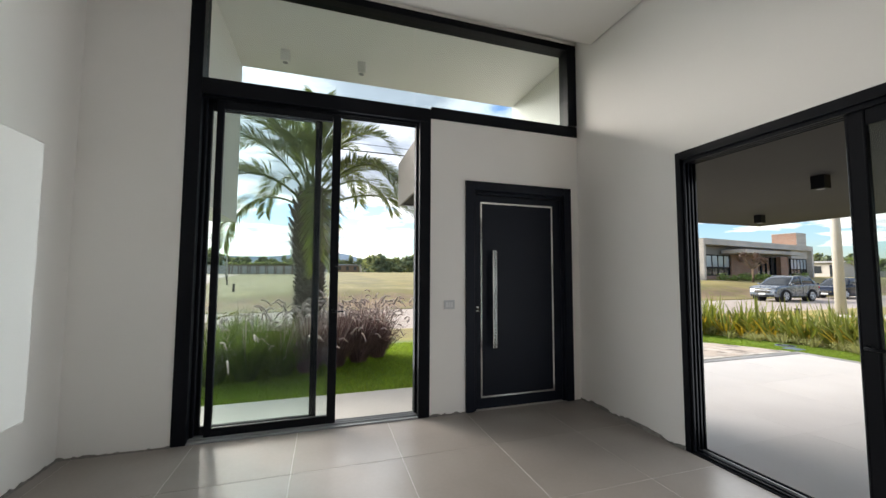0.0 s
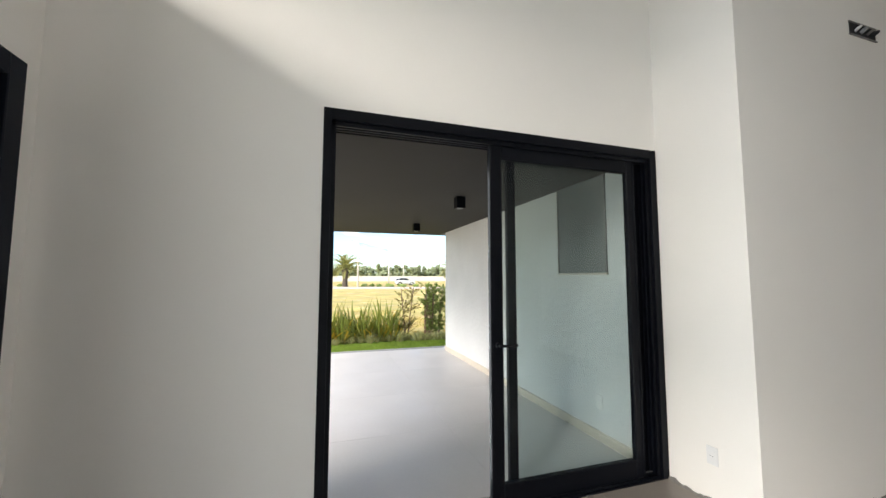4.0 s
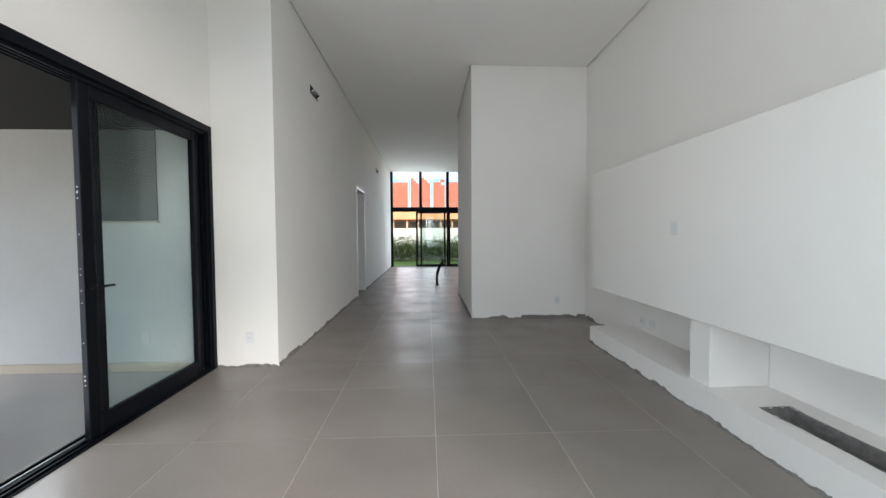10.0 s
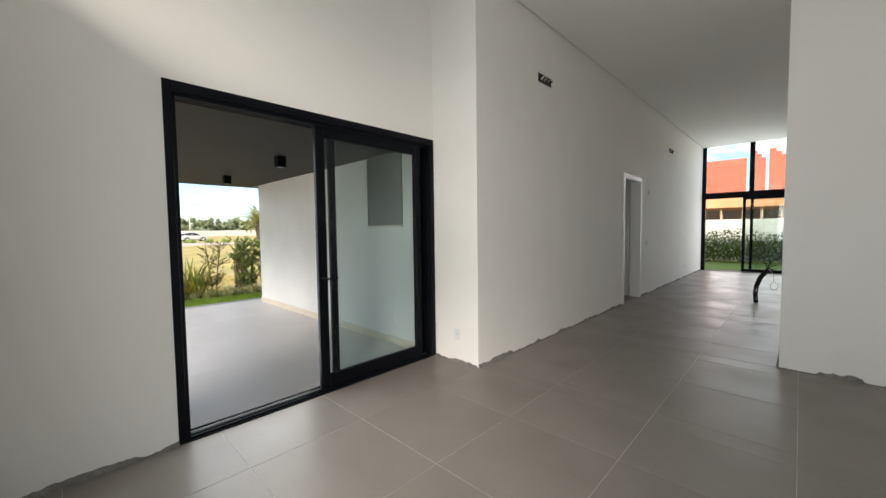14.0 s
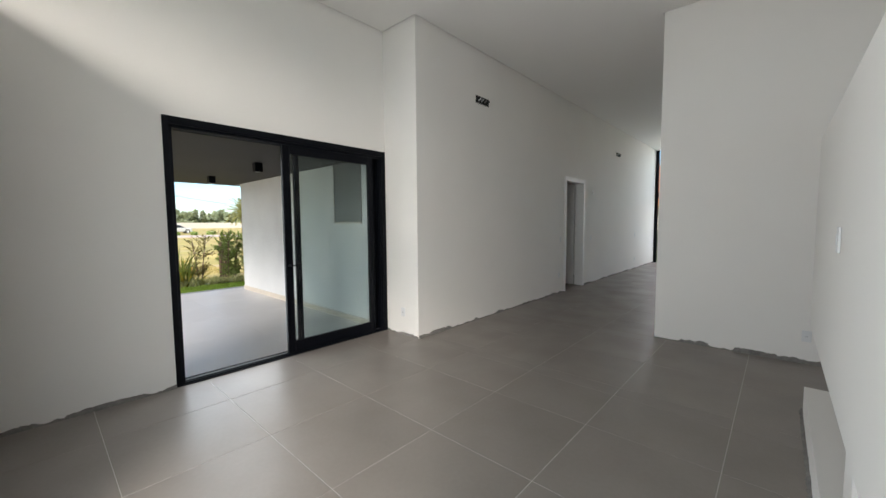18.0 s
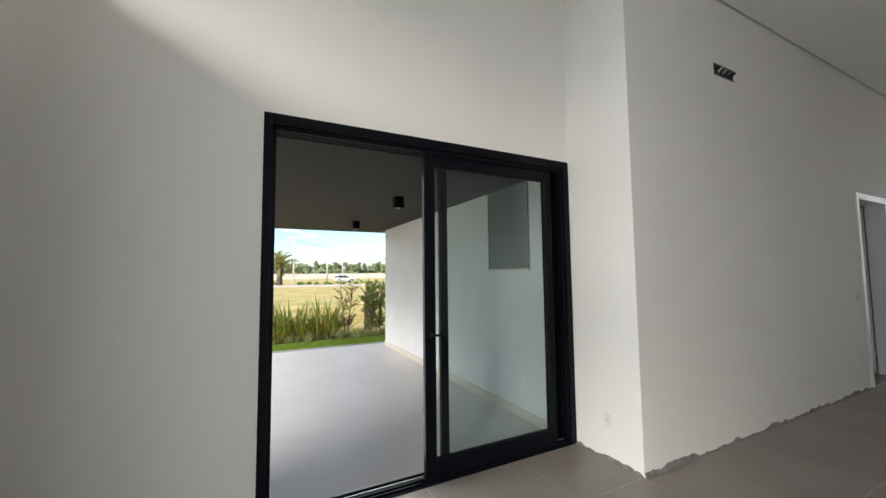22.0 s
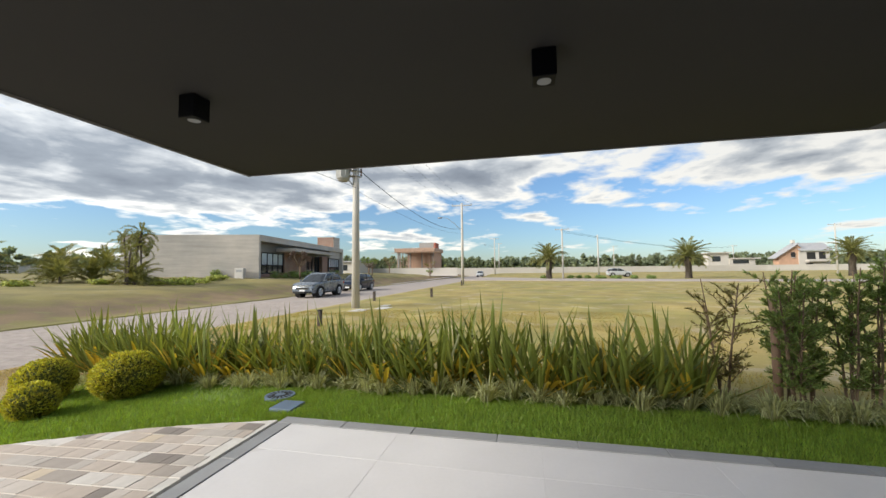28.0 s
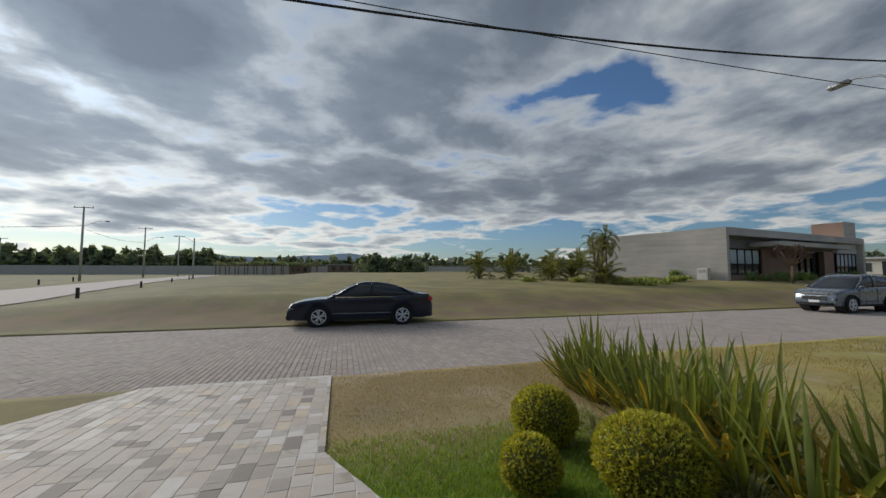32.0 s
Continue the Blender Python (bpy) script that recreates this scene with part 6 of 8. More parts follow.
def shrub(x, y, h, w, seed, label, mat="leaf", thin=1.0):
    """An upright leafy shrub with stems, branches and tufts of narrow leaves."""
    r = random.Random(seed)
    ob = thing("hedge_shrub", label, "shrub", (x, y, gz(x, y) - 0.02), "hedge shrubs")
    bm = bmesh.new()
    tips = []
    for _ in range(4):
        a = r.uniform(0, 6.28)
        top = Vector((w * 0.5 * math.cos(a), w * 0.5 * math.sin(a), h * r.uniform(0.8, 1.0)))
        pts = [Vector((0.03 * math.cos(a), 0.03 * math.sin(a), 0)), top * 0.35 + Vector((r.uniform(-0.03, 0.03), r.uniform(-0.03, 0.03), 0)), top * 0.7, top]
        tube(pts, 0.014, 5, bm=bm, taper=0.35)
        for i in range(int(20 * thin)):
            q = r.uniform(0.12, 1.0)
            p = top * q
            b = r.uniform(0, 6.28)
            l = w * r.uniform(0.3, 0.8) * (0.7 + 0.35 * math.sin(math.pi * q))
            e = p + Vector((l * math.cos(b), l * math.sin(b), l * r.uniform(0.1, 1.3)))
            tube([p, (p + e) / 2 + Vector((0, 0, 0.01)), e], 0.005, 4, bm=bm, taper=0.4)
            tips.append((p, e))
    part("stem", bm, M["wood"], ob)
    vs, fs = [], []
    for p, e in tips:
        for j in range(int(44 * thin)):
            q = r.uniform(0.25, 1.05)
            c = p.lerp(e, q)
            d = ((e - p).normalized() + Vector((r.gauss(0, 0.7), r.gauss(0, 0.7), r.gauss(0, 0.5) + 0.3))).normalized()
            u = d.cross(Vector((r.gauss(0, 1), r.gauss(0, 1), r.gauss(0, 1)))).normalized()
            l, ww = r.uniform(0.035, 0.075), r.uniform(0.008, 0.014)
            k = len(vs)
            vs += [c, c + d * l * 0.5 - u * ww * 0.5, c + d * l, c + d * l * 0.5 + u * ww * 0.5]
            fs.append((k, k + 1, k + 2, k + 3))
    for _ in range(int(3 * thin)):
        c = (r.uniform(-w, w) * 0.4, r.uniform(-w, w) * 0.4, h * r.uniform(0.1, 0.97))
        leaf_cloud(vs, fs, c, (w * 0.28, w * 0.28, h * 0.10), int(90 * thin), 0.020, r, 0.3, 2.6)
    raw("foliage", vs, fs, M[mat], ob)
    return ob


shrub(-9.05, 3.50, 1.38, 0.34, 21, "sparse upright hedge shrub with reddish tips", "leaf_red", 0.8)
for i, (x, y, h) in enumerate(((-8.9, 4.08, 1.36), (-9.12, 4.10, 1.46), (-9.2, 4.36, 1.40), (-9.05, 4.62, 1.46), (-9.15, 4.90, 1.54), (-9.05, 5.2, 1.52), (-9.2, 5.55, 1.54), (-9.0, 5.95, 1.56), (-9.1, 6.4, 1.58))):
    shrub(x, y, h, 0.27, 30 + i, "green upright hedge shrub beside the veranda wall", "leaf", 1.1)
post = thing("timber_post", "round reddish timber post standing among the hedge shrubs", "post", (-9.0, 3.97, gz(-9.0, 3.97)))
part("shaft", cyl((0, 0, -0.1), (0.0, 0.0, 1.10), 0.040, 0.036, seg=14), M["post"], post, smooth=True)


# purple fountain grass by the front glazing
def fountain(x, y, h, seed, mat, label, plumes):
    r = random.Random(seed)
    ob = thing("fountain_grass", label, "grass clump", (x, y, gz(x, y) - 0.01), "fountain grass")
    vs, fs = [], []
    for _ in range(900):
        a = r.uniform(0, 6.28)
        l = h * r.uniform(0.55, 1.12)
        out = l * r.uniform(0.12, 0.78)
        b0 = 0.12 * r.random()
        blade_verts((b0 * math.cos(a), b0 * math.sin(a), 0), (out * math.cos(a + r.uniform(-0.4, 0.4)), out * math.sin(a), math.sqrt(l * l - out * out) * r.uniform(0.75, 0.95)), 0.009, 0.10 * r.uniform(0.4, 1.5), 4, 0.15, None, vs, fs)
    raw("foliage", vs, fs, M[mat], ob)
    vs, fs = [], []
    for _ in range(plumes * 3):
        a = r.uniform(0, 6.28)
        l = h * r.uniform(0.95, 1.32)
        out = l * r.uniform(0.1, 0.62)
        blade_verts((0.1 * math.cos(a), 0.1 * math.sin(a), 0.2), (out * math.cos(a), out * math.sin(a), math.sqrt(l * l - out * out) * 0.95), 0.008, 0.16, 5, 0.15, None, vs, fs)
    raw("stalks", vs, fs, M["seed"], ob)
    for _ in range(int(plumes * 1.5)):
        a = r.uniform(0, 6.28)
        out = h * r.uniform(0.40, 0.92)
        top = h * r.uniform(0.45, 1.22 - 0.25 * out / h)
        p = Vector((out * 0.8 * math.cos(a), out * 0.8 * math.sin(a), top))
        b = a + r.uniform(-0.8, 0.8)
        l = r.uniform(0.10, 0.19)
        e = p + Vector((l * math.cos(b), l * math.sin(b), l * r.uniform(-0.9, 0.9)))
        m = (p + e) / 2 + Vector((0, 0, l * r.uniform(0.15, 0.35)))
        part("seed_head", tube([p, p.lerp(m, 0.6), m, m.lerp(e, 0.6), e], 0.014, 6, taper=0.5), M["seed"], ob, "pale curved seed head", smooth=True)
    return ob


for i, (x, y, h, mat, pl) in enumerate(((2.15, -1.95, 0.95, "green_blade", 6), (1.75, -2.0, 0.95, "green_blade", 5), (1.30, -2.15, 0.95, "green_blade", 5), (0.95, -2.25, 1.05, "plume", 26),
                                         (0.55, -2.55, 1.10, "plume", 32), (0.15, -2.85, 1.12, "plume", 34), (-0.22, -3.2, 1.10, "plume", 30), (0.5, -3.2, 1.05, "plume", 20), (1.3, -3.0, 1.0, "green_blade", 6), (1.75, -2.75, 1.05, "green_blade", 6), (2.3, -2.5, 1.0, "green_blade", 6), (2.1, -3.3, 1.05, "green_blade", 5), (2.6, -2.0, 0.9, "green_blade", 5), (0.0, -3.6, 0.95, "plume", 20))):
    fountain(x, y, h, 60 + i, mat, "purple-brown fountain grass clump with pale plumes" if mat == "plume" else "green fountain grass clump with pale plumes", pl)


# ---- palms ----
def frond_mesh(length, n, leaf, droop, seed, mat, width=0.028, bare=0.14):
    r = random.Random(seed)
    vs, fs = [], []

    spine = [Vector((0, 0, 0))]
    for k in range(40):
        a = radians(30) - droop * 1.9 * (k / 40) ** 1.5
        spine.append(spine[-1] + Vector((0, math.cos(a), math.sin(a))) * length / 40)

    def at(t):
        f = min(max(t, 0.0), 1.0) * 40
        k = min(int(f), 39)
        return spine[k].lerp(spine[k + 1], f - k)

    pts = [at(i / 12) for i in range(13)]
    for i, p in enumerate(pts):
        w = 0.022 * (1 - i / 13) + 0.003
        vs += [p + Vector((-w, 0, 0)), p + Vector((0, 0, w)), p + Vector((w, 0, 0)), p + Vector((0, 0, -w))]
    for i in range(12):
        for j in range(4):
            a = 4 * i + j
            b = 4 * i + (j + 1) % 4
            fs.append((a, b, b + 4, a + 4))
    for i in range(n):
        t = bare + (1 - bare) * i / n
        p, d = at(t), (at(min(1, t + 0.02)) - at(t - 0.02)).normalized()
        l = leaf * (0.55 + 1.1 * t * (1 - t) * 1.9) * r.uniform(0.85, 1.1)
        for s in (-1, 1):
            nrm = Vector((1, 0, 0)).cross(d)
            out = (Vector((s * 0.62, 0, 0)) + nrm * r.uniform(0.05, 0.55) + d * 0.85 + Vector((r.uniform(-0.1, 0.1), r.uniform(-0.1, 0.1), r.uniform(-0.12, 0.12)))).normalized()
            side = out.cross(nrm).normalized()
            q = p + out * l * 0.5
            e = p + out * l - Vector((0, 0, l * r.uniform(0.06, 0.30)))
            w = width * 0.5
            k = len(vs)
            vs += [p, q - side * w, e, q + side * w]
            fs.append((k, k + 1, k + 2, k + 3))
    me = bpy.data.meshes.new("frond")
    me.from_pydata(vs, [], fs)
    me.materials.append(mat)
    return me


def palm(x, y, z, trunk_h, trunk_r, fronds, nfr, seed, label, group, bulge=1.25, lean=(0, 0), lift=46):
    r = random.Random(seed)
    ob = thing("palm_tree", label, "palm", (x, y, z), group, "", r.uniform(0, 360))
    bm = bmesh.new()
    n = 14
    pts = []
    for i in range(n + 1):
        t = i / n
        rr = trunk_r * (1.12 - 0.25 * t + (bulge - 1) * (smooth((t - 0.5) / 0.25) - 0.9 * smooth((t - 0.82) / 0.18)))
        pts.append((Vector((lean[0] * t * t, lean[1] * t * t, trunk_h * t - 0.1)), rr))
    rings = [[bm.verts.new(p + Vector((rr * math.cos(a), rr * math.sin(a), 0))) for a in [2 * math.pi * j / 14 for j in range(14)]] for p, rr in pts]
    for a, b in zip(rings, rings[1:]):
        for j in range(14):
            bm.faces.new((a[j], a[(j + 1) % 14], b[(j + 1) % 14], b[j]))
    bm.faces.new(rings[-1])
    trunk = part("trunk", bm, M["bark"], ob, smooth=True)
    vs, fs = [], []
    rows = int(trunk_h / 0.075) if trunk_r > 0.1 else 0
    for i in range(rows):
        t = (i + 0.5) / rows
        rr = trunk_r * (1.10 - 0.25 * t + (bulge - 1) * (smooth((t - 0.5) / 0.25) - 0.9 * smooth((t - 0.82) / 0.18)))
        for j in range(13):
            a = 2 * math.pi * (j + 0.5 * (i % 2)) / 13 + r.uniform(-0.08, 0.08)
            c, s_ = math.cos(a), math.sin(a)
            o = Vector((lean[0] * t * t, lean[1] * t * t, trunk_h * t - 0.05))
            l = r.uniform(0.05, 0.10) + r.uniform(0.04, 0.20) * smooth((t - 0.55) / 0.2)
            w = 0.06 * trunk_r / 0.22
            tan = Vector((-s_, c, 0))
            b = o + Vector((c * rr * 0.97, s_ * rr * 0.97, 0))
            e = o + Vector((c * (rr + 0.045 + l * 0.3), s_ * (rr + 0.045 + l * 0.3), l * 0.9))
            k = len(vs)
            vs += [b - tan * w, b + tan * w, e + tan * w * 0.5, e - tan * w * 0.5, b + Vector((0, 0, -0.03)), e + Vector((0, 0, 0.02))]
            fs += [(k, k + 1, k + 2, k + 3), (k + 4, k, k + 3), (k + 4, k + 2, k + 1)]
    if rows:
        raw("leaf_base", vs, fs, M["bark"], trunk)
    for i in range(nfr):
        o = new("frond", fronds[i % len(fronds)])
        o.parent = ob
        a = i * 2.39996 + r.uniform(-0.2, 0.2)
        q = (i + 0.5) / nfr
        pitch = lift - (84 if lift < 50 else 72) * q + r.uniform(-6, 6)
        o.matrix_basis = Matrix.Translation((lean[0], lean[1], trunk_h - 0.12 - 0.25 * q)) @ Matrix.Rotation(a, 4, "Z") @ Matrix.Rotation(radians(pitch), 4, "X") @ Matrix.Scale(r.uniform(0.85, 1.1), 4)
    return ob


FR = [frond_mesh(2.65, 136, 0.47, 1.10, 1, M["frond"], 0.021, 0.34), frond_mesh(2.8, 140, 0.48, 1.32, 2, M["frond"], 0.021, 0.36), frond_mesh(2.5, 130, 0.46, 0.92, 3, M["frond"], 0.021, 0.32)]
palm(1.0, -3.55, gz(1.0, -3.55), 3.05, 0.245, FR, 23, 5, "grey-trunked jelly palm with arching fronds in front of the glazing", "palms", 1.45, lift=68)
FR5 = [frond_mesh(1.25, 30, 0.26, 1.0, 11, M["feather_frond"], 0.02), frond_mesh(1.1, 28, 0.24, 1.2, 12, M["feather_frond"], 0.02)]
palm(2.75, -3.1, gz(2.75, -3.1), 0.7, 0.07, FR5, 10, 17, "small young feather palm among the fountain grass", "palms", 1.0)
FR2 = [frond_mesh(3.5, 54, 0.55, 0.42, 4, M["feather_frond"], 0.07), frond_mesh(3.2, 50, 0.55, 0.62, 5, M["feather_frond"], 0.07)]
for i, (x, y, th) in enumerate(((-69, 5.2, 3.5), (-69.6, 26.3, 3.5), (-77.5, 53, 3.9))):
    palm(x, y, gz(x, y), th, 0.42, FR2, 54, 40 + i, "stout date palm standing in the far field", "field palms", 1.3)
# slim feathery palms by the pale building
FR4 = [frond_mesh(1.35, 40, 0.34, 1.0, 9, M["feather_frond"], 0.04), frond_mesh(1.15, 36, 0.32, 1.25, 10, M["feather_frond"], 0.04)]
FR3 = [frond_mesh(1.9, 46, 0.42, 0.62, 7, M["feather_frond"], 0.045), frond_mesh(1.6, 40, 0.40, 0.85, 8, M["feather_frond"], 0.045)]
for i, (x, y, th) in enumerate(((-24.6, -24.7, 3.7), (-24.3, -25.0, 3.3), (-24.9, -25.1, 2.9), (-24.1, -24.6, 2.5), (-24.9, -24.5, 3.2))):
    palm(x, y, gz(x, y), th, 0.06, FR4, 9, 70 + i, "slim bare-stemmed feather palm in a cluster beside the pale building", "feather palms", 1.0, (0.45 * math.cos(1.3 * i + 2.4), 0.4 * math.sin(1.3 * i)))
for i, (x, y, th) in enumerate(((-24.4, -24.4, 0.3), (-24.9, -25.4, 0.5), (-25.3, -28.6, 1.3), (-25.0, -28.9, 0.4), (-24.7, -31.5, 1.3), (-24.4, -31.8, 0.4), (-23.1, -29.0, 0.6), (-21.4, -33.5, 1.3), (-21.1, -33.2, 0.4), (-18.6, -34.3, 1.4), (-18.9, -34.6, 0.4))):
    palm(x, y, gz(x, y), th, 0.05, FR3, 20, 90 + i, "bushy young feather palm beside the pale building", "feather palms", 1.0, (0.2 * math.sin(i), 0.2 * math.cos(i)), lift=58)

# ---- buildings and far things ----
def leaf_blob(vs, fs, c, rad, n, size, r, shell=0.6):
    leaf_cloud(vs, fs, c, rad, n, size, r, shell, 1.5)


def window_group(parent, u0, u1, d, z0, z1, n, rail):
    """Dark-framed window with n bays and one rail, in the x-z plane at y=d."""
    bm = bmesh.new()
    for a, b, c, e in ((u0, u1, z0, z0 + 0.09), (u0, u1, z1 - 0.09, z1), (u0, u1, rail - 0.05, rail + 0.05)):
        box(a, b, d - 0.06, d + 0.06, c, e, bm=bm)
    for i in range(n + 1):
        x = u0 + (u1 - u0) * i / n
        box(x - 0.06, x + 0.06, d - 0.065, d + 0.055, z0, z1, bm=bm)
    w = part("window", bm, M["black"], parent, "black aluminium window frame")
    for i in range(n):
        xa, xb = u0 + (u1 - u0) * i / n + 0.07, u0 + (u1 - u0) * (i + 1) / n - 0.07
        part("pane", box(xa, xb, d - 0.01, d + 0.01, z0 + 0.1, rail - 0.06), M["dark_glass"], w)
        part("pane", box(xa, xb, d - 0.012, d + 0.012, rail + 0.06, z1 - 0.1), M["pale_glass"], w, "pale blue-grey upper pane")
    return w


def pale_building():
    """Low cast-concrete clubhouse; local -x runs along its front, +y goes out of it."""
    ob = thing("club_house", "low pale cast-concrete building with brick panels and dark windows", "building", (-35.5, -23.7, -0.29), turn=9.46)
    part("wall", prism([(0, 0), (-0.35, 0), (1.2, -12.4), (1.72, -12.4)], 0.5, 5.35), M["board_concrete"], ob, "board-marked pale concrete side wall")
    part("wall", box(-25.2, -24.75, -11, 0, 0.5, 5.34, bevel=0.01), M["board_concrete"], ob)
    part("wall", box(-24.74, 0.9, -10.9, -10.5, 0.5, 5.3), M["board_concrete"], ob)
    part("roof", prism([(-0.36, -0.37), (-24.74, -0.37), (-24.74, -10.48), (0.7, -10.48)], 4.78, 5.30), M["board_concrete"], ob, "flat concrete roof slab")
    part("fascia", box(-24.74, -0.36, -0.36, 0.005, 4.74, 5.37, bevel=0.01), M["board_concrete"], ob, "deep concrete roof edge")
    part("canopy", box(-17.6, -5.2, -1.0, 1.3, 3.95, 4.32, bevel=0.015), M["board_concrete"], ob, "projecting concrete entrance canopy")
    part("beam", box(-24.75, -0.36, -1.5, -1.25, 3.82, 4.77), M["fascia"], ob, "recessed grey wall above the windows")
    part("plinth", box(-7.4, -0.36, -1.45, -1.1, 0.5, 1.52), M["face_brick"], ob, "brown brick plinth")
    part("brick_panel", box(-13.2, -7.42, -1.45, -1.12, 0.5, 3.9), M["face_brick"], ob, "brown brick wall panel")
    part("brick_panel", box(-20.2, -18.1, -1.2, -0.75, 0.5, 3.9), M["face_brick"], ob, "brown brick wall panel")
    part("plinth", box(-24.74, -20.22, -0.9, -0.45, 0.5, 1.70), M["board_concrete"], ob)
    part("lintel", box(-24.74, -20.22, -0.9, -0.45, 3.72, 4.76), M["board_concrete"], ob)
    window_group(ob, -7.35, -0.4, -1.3, 1.53, 3.8, 6, 2.45)
    window_group(ob, -24.7, -20.25, -0.62, 1.71, 3.71, 5, 2.35)
    dr = part("door", box(-18.05, -13.25, -1.42, -1.3, 1.0, 3.9), M["dark_glass"], ob, "dark glazed entrance door")
    for i in range(5):
        x = -18.05 + 1.2 * i
        part("door_frame", box(x - 0.06, x + 0.06, -1.28, -1.2, 1.0, 3.9), M["black"], dr)
    part("floor", box(-24.7, -0.3, -10.5, 0.9, 0.6, 1.08), M["board_concrete"], ob)
    ch = part("chimney", box(-24.3, -21.6, -2.9, -0.37, 5.31, 6.98, bevel=0.01), M["face_brick"], ob, "brick clad rooftop box")
    part("facing", box(-24.32, -21.62, -0.365, -0.33, 5.38, 6.99), M["board_concrete"], ch, "pale rendered face")
    part("cap", box(-24.36, -21.56, -2.94, -0.32, 6.992, 7.06), M["board_concrete"], ch)
    return ob


def brick_mat(name, base, mortar, bw, bh):
    mt = material(name, base, 0.9, var=0.18, scale=0.8, fine=20, bump=0.0)
    nt = mt.node_tree
    N, L = nt.nodes.new, nt.links.new
    hsv = [n for n in nt.nodes if n.bl_idname == "ShaderNodeHueSaturation"][0]
    tc, sep, comb, add = N("ShaderNodeTexCoord"), N("ShaderNodeSeparateXYZ"), N("ShaderNodeCombineXYZ"), N("ShaderNodeMath")
    L(tc.outputs["Object"], sep.inputs[0])
    L(sep.outputs[0], add.inputs[0])
    L(sep.outputs[1], add.inputs[1])
    L(add.outputs[0], comb.inputs[0])
    L(sep.outputs[2], comb.inputs[1])
    br = N("ShaderNodeTexBrick")
    br.inputs["Scale"].default_value = 1.0
    br.inputs["Brick Width"].default_value, br.inputs["Row Height"].default_value, br.inputs["Mortar Size"].default_value = bw, bh, 0.012
    br.inputs["Color1"].default_value = (*base, 1)
    br.inputs["Color2"].default_value = (base[0] * 0.72, base[1] * 0.7, base[2] * 0.7, 1)
    br.inputs["Mortar"].default_value = (*mortar, 1)
    L(comb.outputs[0], br.inputs["Vector"])
    L(br.outputs["Color"], hsv.inputs["Color"])
    bp = N("ShaderNodeBump")
    bp.inputs["Strength"].default_value, bp.inputs["Distance"].default_value, bp.invert = 0.6, 0.012, True
    L(br.outputs["Fac"], bp.inputs["Height"])
    L(bp.outputs[0], nt.nodes["Principled BSDF"].inputs["Normal"])
    return mt


M["face_brick"] = brick_mat("brown_face_brick", (0.36, 0.19, 0.125), (0.30, 0.25, 0.21), 0.23, 0.075)
M["hollow_brick"] = brick_mat("red_hollow_brick", (0.43, 0.115, 0.07), (0.38, 0.18, 0.125), 0.24, 0.15)
M["orange_render"] = material("orange_beam_boards", (0.48, 0.23, 0.115), 0.85, var=0.15, scale=1.5, fine=20, bump=0.2)
M["board_concrete"] = material("board_marked_concrete", (0.54, 0.49, 0.435), 0.9, var=0.12, scale=0.5, fine=9, bump=0.35, tint=(0.39, 0.365, 0.335))


def streaks(mt, strength):
    """Level casting bands and drips across a concrete face."""
    nt = mt.node_tree
    N, L = nt.nodes.new, nt.links.new
    hsv = [n for n in nt.nodes if n.bl_idname == "ShaderNodeHueSaturation"][0]
    old = hsv.inputs["Color"].links[0].from_socket
    tc, mp, nz, mr, mx = N("ShaderNodeTexCoord"), N("ShaderNodeMapping"), N("ShaderNodeTexNoise"), N("ShaderNodeMapRange"), N("ShaderNodeMix")
    mp.inputs["Scale"].default_value = (0.22, 0.22, 3.2)
    L(tc.outputs["Object"], mp.inputs[0])
    nz.inputs["Scale"].default_value, nz.inputs["Detail"].default_value, nz.inputs["Roughness"].default_value = 1.0, 7, 0.65
    L(mp.outputs[0], nz.inputs["Vector"])
    mr.inputs["From Min"].default_value, mr.inputs["From Max"].default_value = 0.35, 0.7
    mr.inputs["To Min"].default_value, mr.inputs["To Max"].default_value = 1 - strength, 1 + strength
    L(nz.outputs["Fac"], mr.inputs["Value"])
    mx.data_type, mx.blend_type = "RGBA", "MULTIPLY"
    mx.inputs["Factor"].default_value = 1.0
    L(old, mx.inputs["A"])
    L(mr.outputs[0], mx.inputs["B"])
    L(mx.outputs["Result"], hsv.inputs["Color"])


streaks(M["board_concrete"], 0.12)
M["pale_glass"] = material("pale_upper_pane", (0.42, 0.47, 0.52), 0.1, var=0.1, scale=0.7, bump=0.0)
M["gable_render"] = material("pale_orange_brickwork", (0.50, 0.31, 0.21), 0.9, var=0.12, scale=0.8, fine=12, bump=0.2)
M["prop"] = material("raw_timber_props", (0.43, 0.30, 0.22), 0.9, var=0.2, scale=2, fine=30, bump=0.3)
M["slate"] = material("grey_roof_sheet", (0.36, 0.36, 0.37), 0.7, var=0.1, scale=1, fine=10, bump=0.2)
M["bright_leaf"] = material("yellow_green_ground_cover", (0.42, 0.44, 0.08), 0.7, var=0.2, bump=0.0, rand=0.35, hue_rand=0.02, island=True)
pale_building()
ob = thing("meter_cabinet", "pale concrete meter cabinet beside the building wall", "cabinet", (-34.6, -25.0, gz(-34.6, -25)), turn=9)
part("case", box(-0.2, 0.2, -0.42, 0.42, -0.1, 0.95, bevel=0.02), M["concrete"], ob)
part("panel", box(0.201, 0.22, -0.28, 0.28, 0.58, 0.82, bevel=0.004), M["steel"], ob, "dark meter window")
part("panel", box(0.201, 0.215, -0.32, 0.32, 0.10, 0.48, bevel=0.004), M["concrete"], ob, "pale meter door")


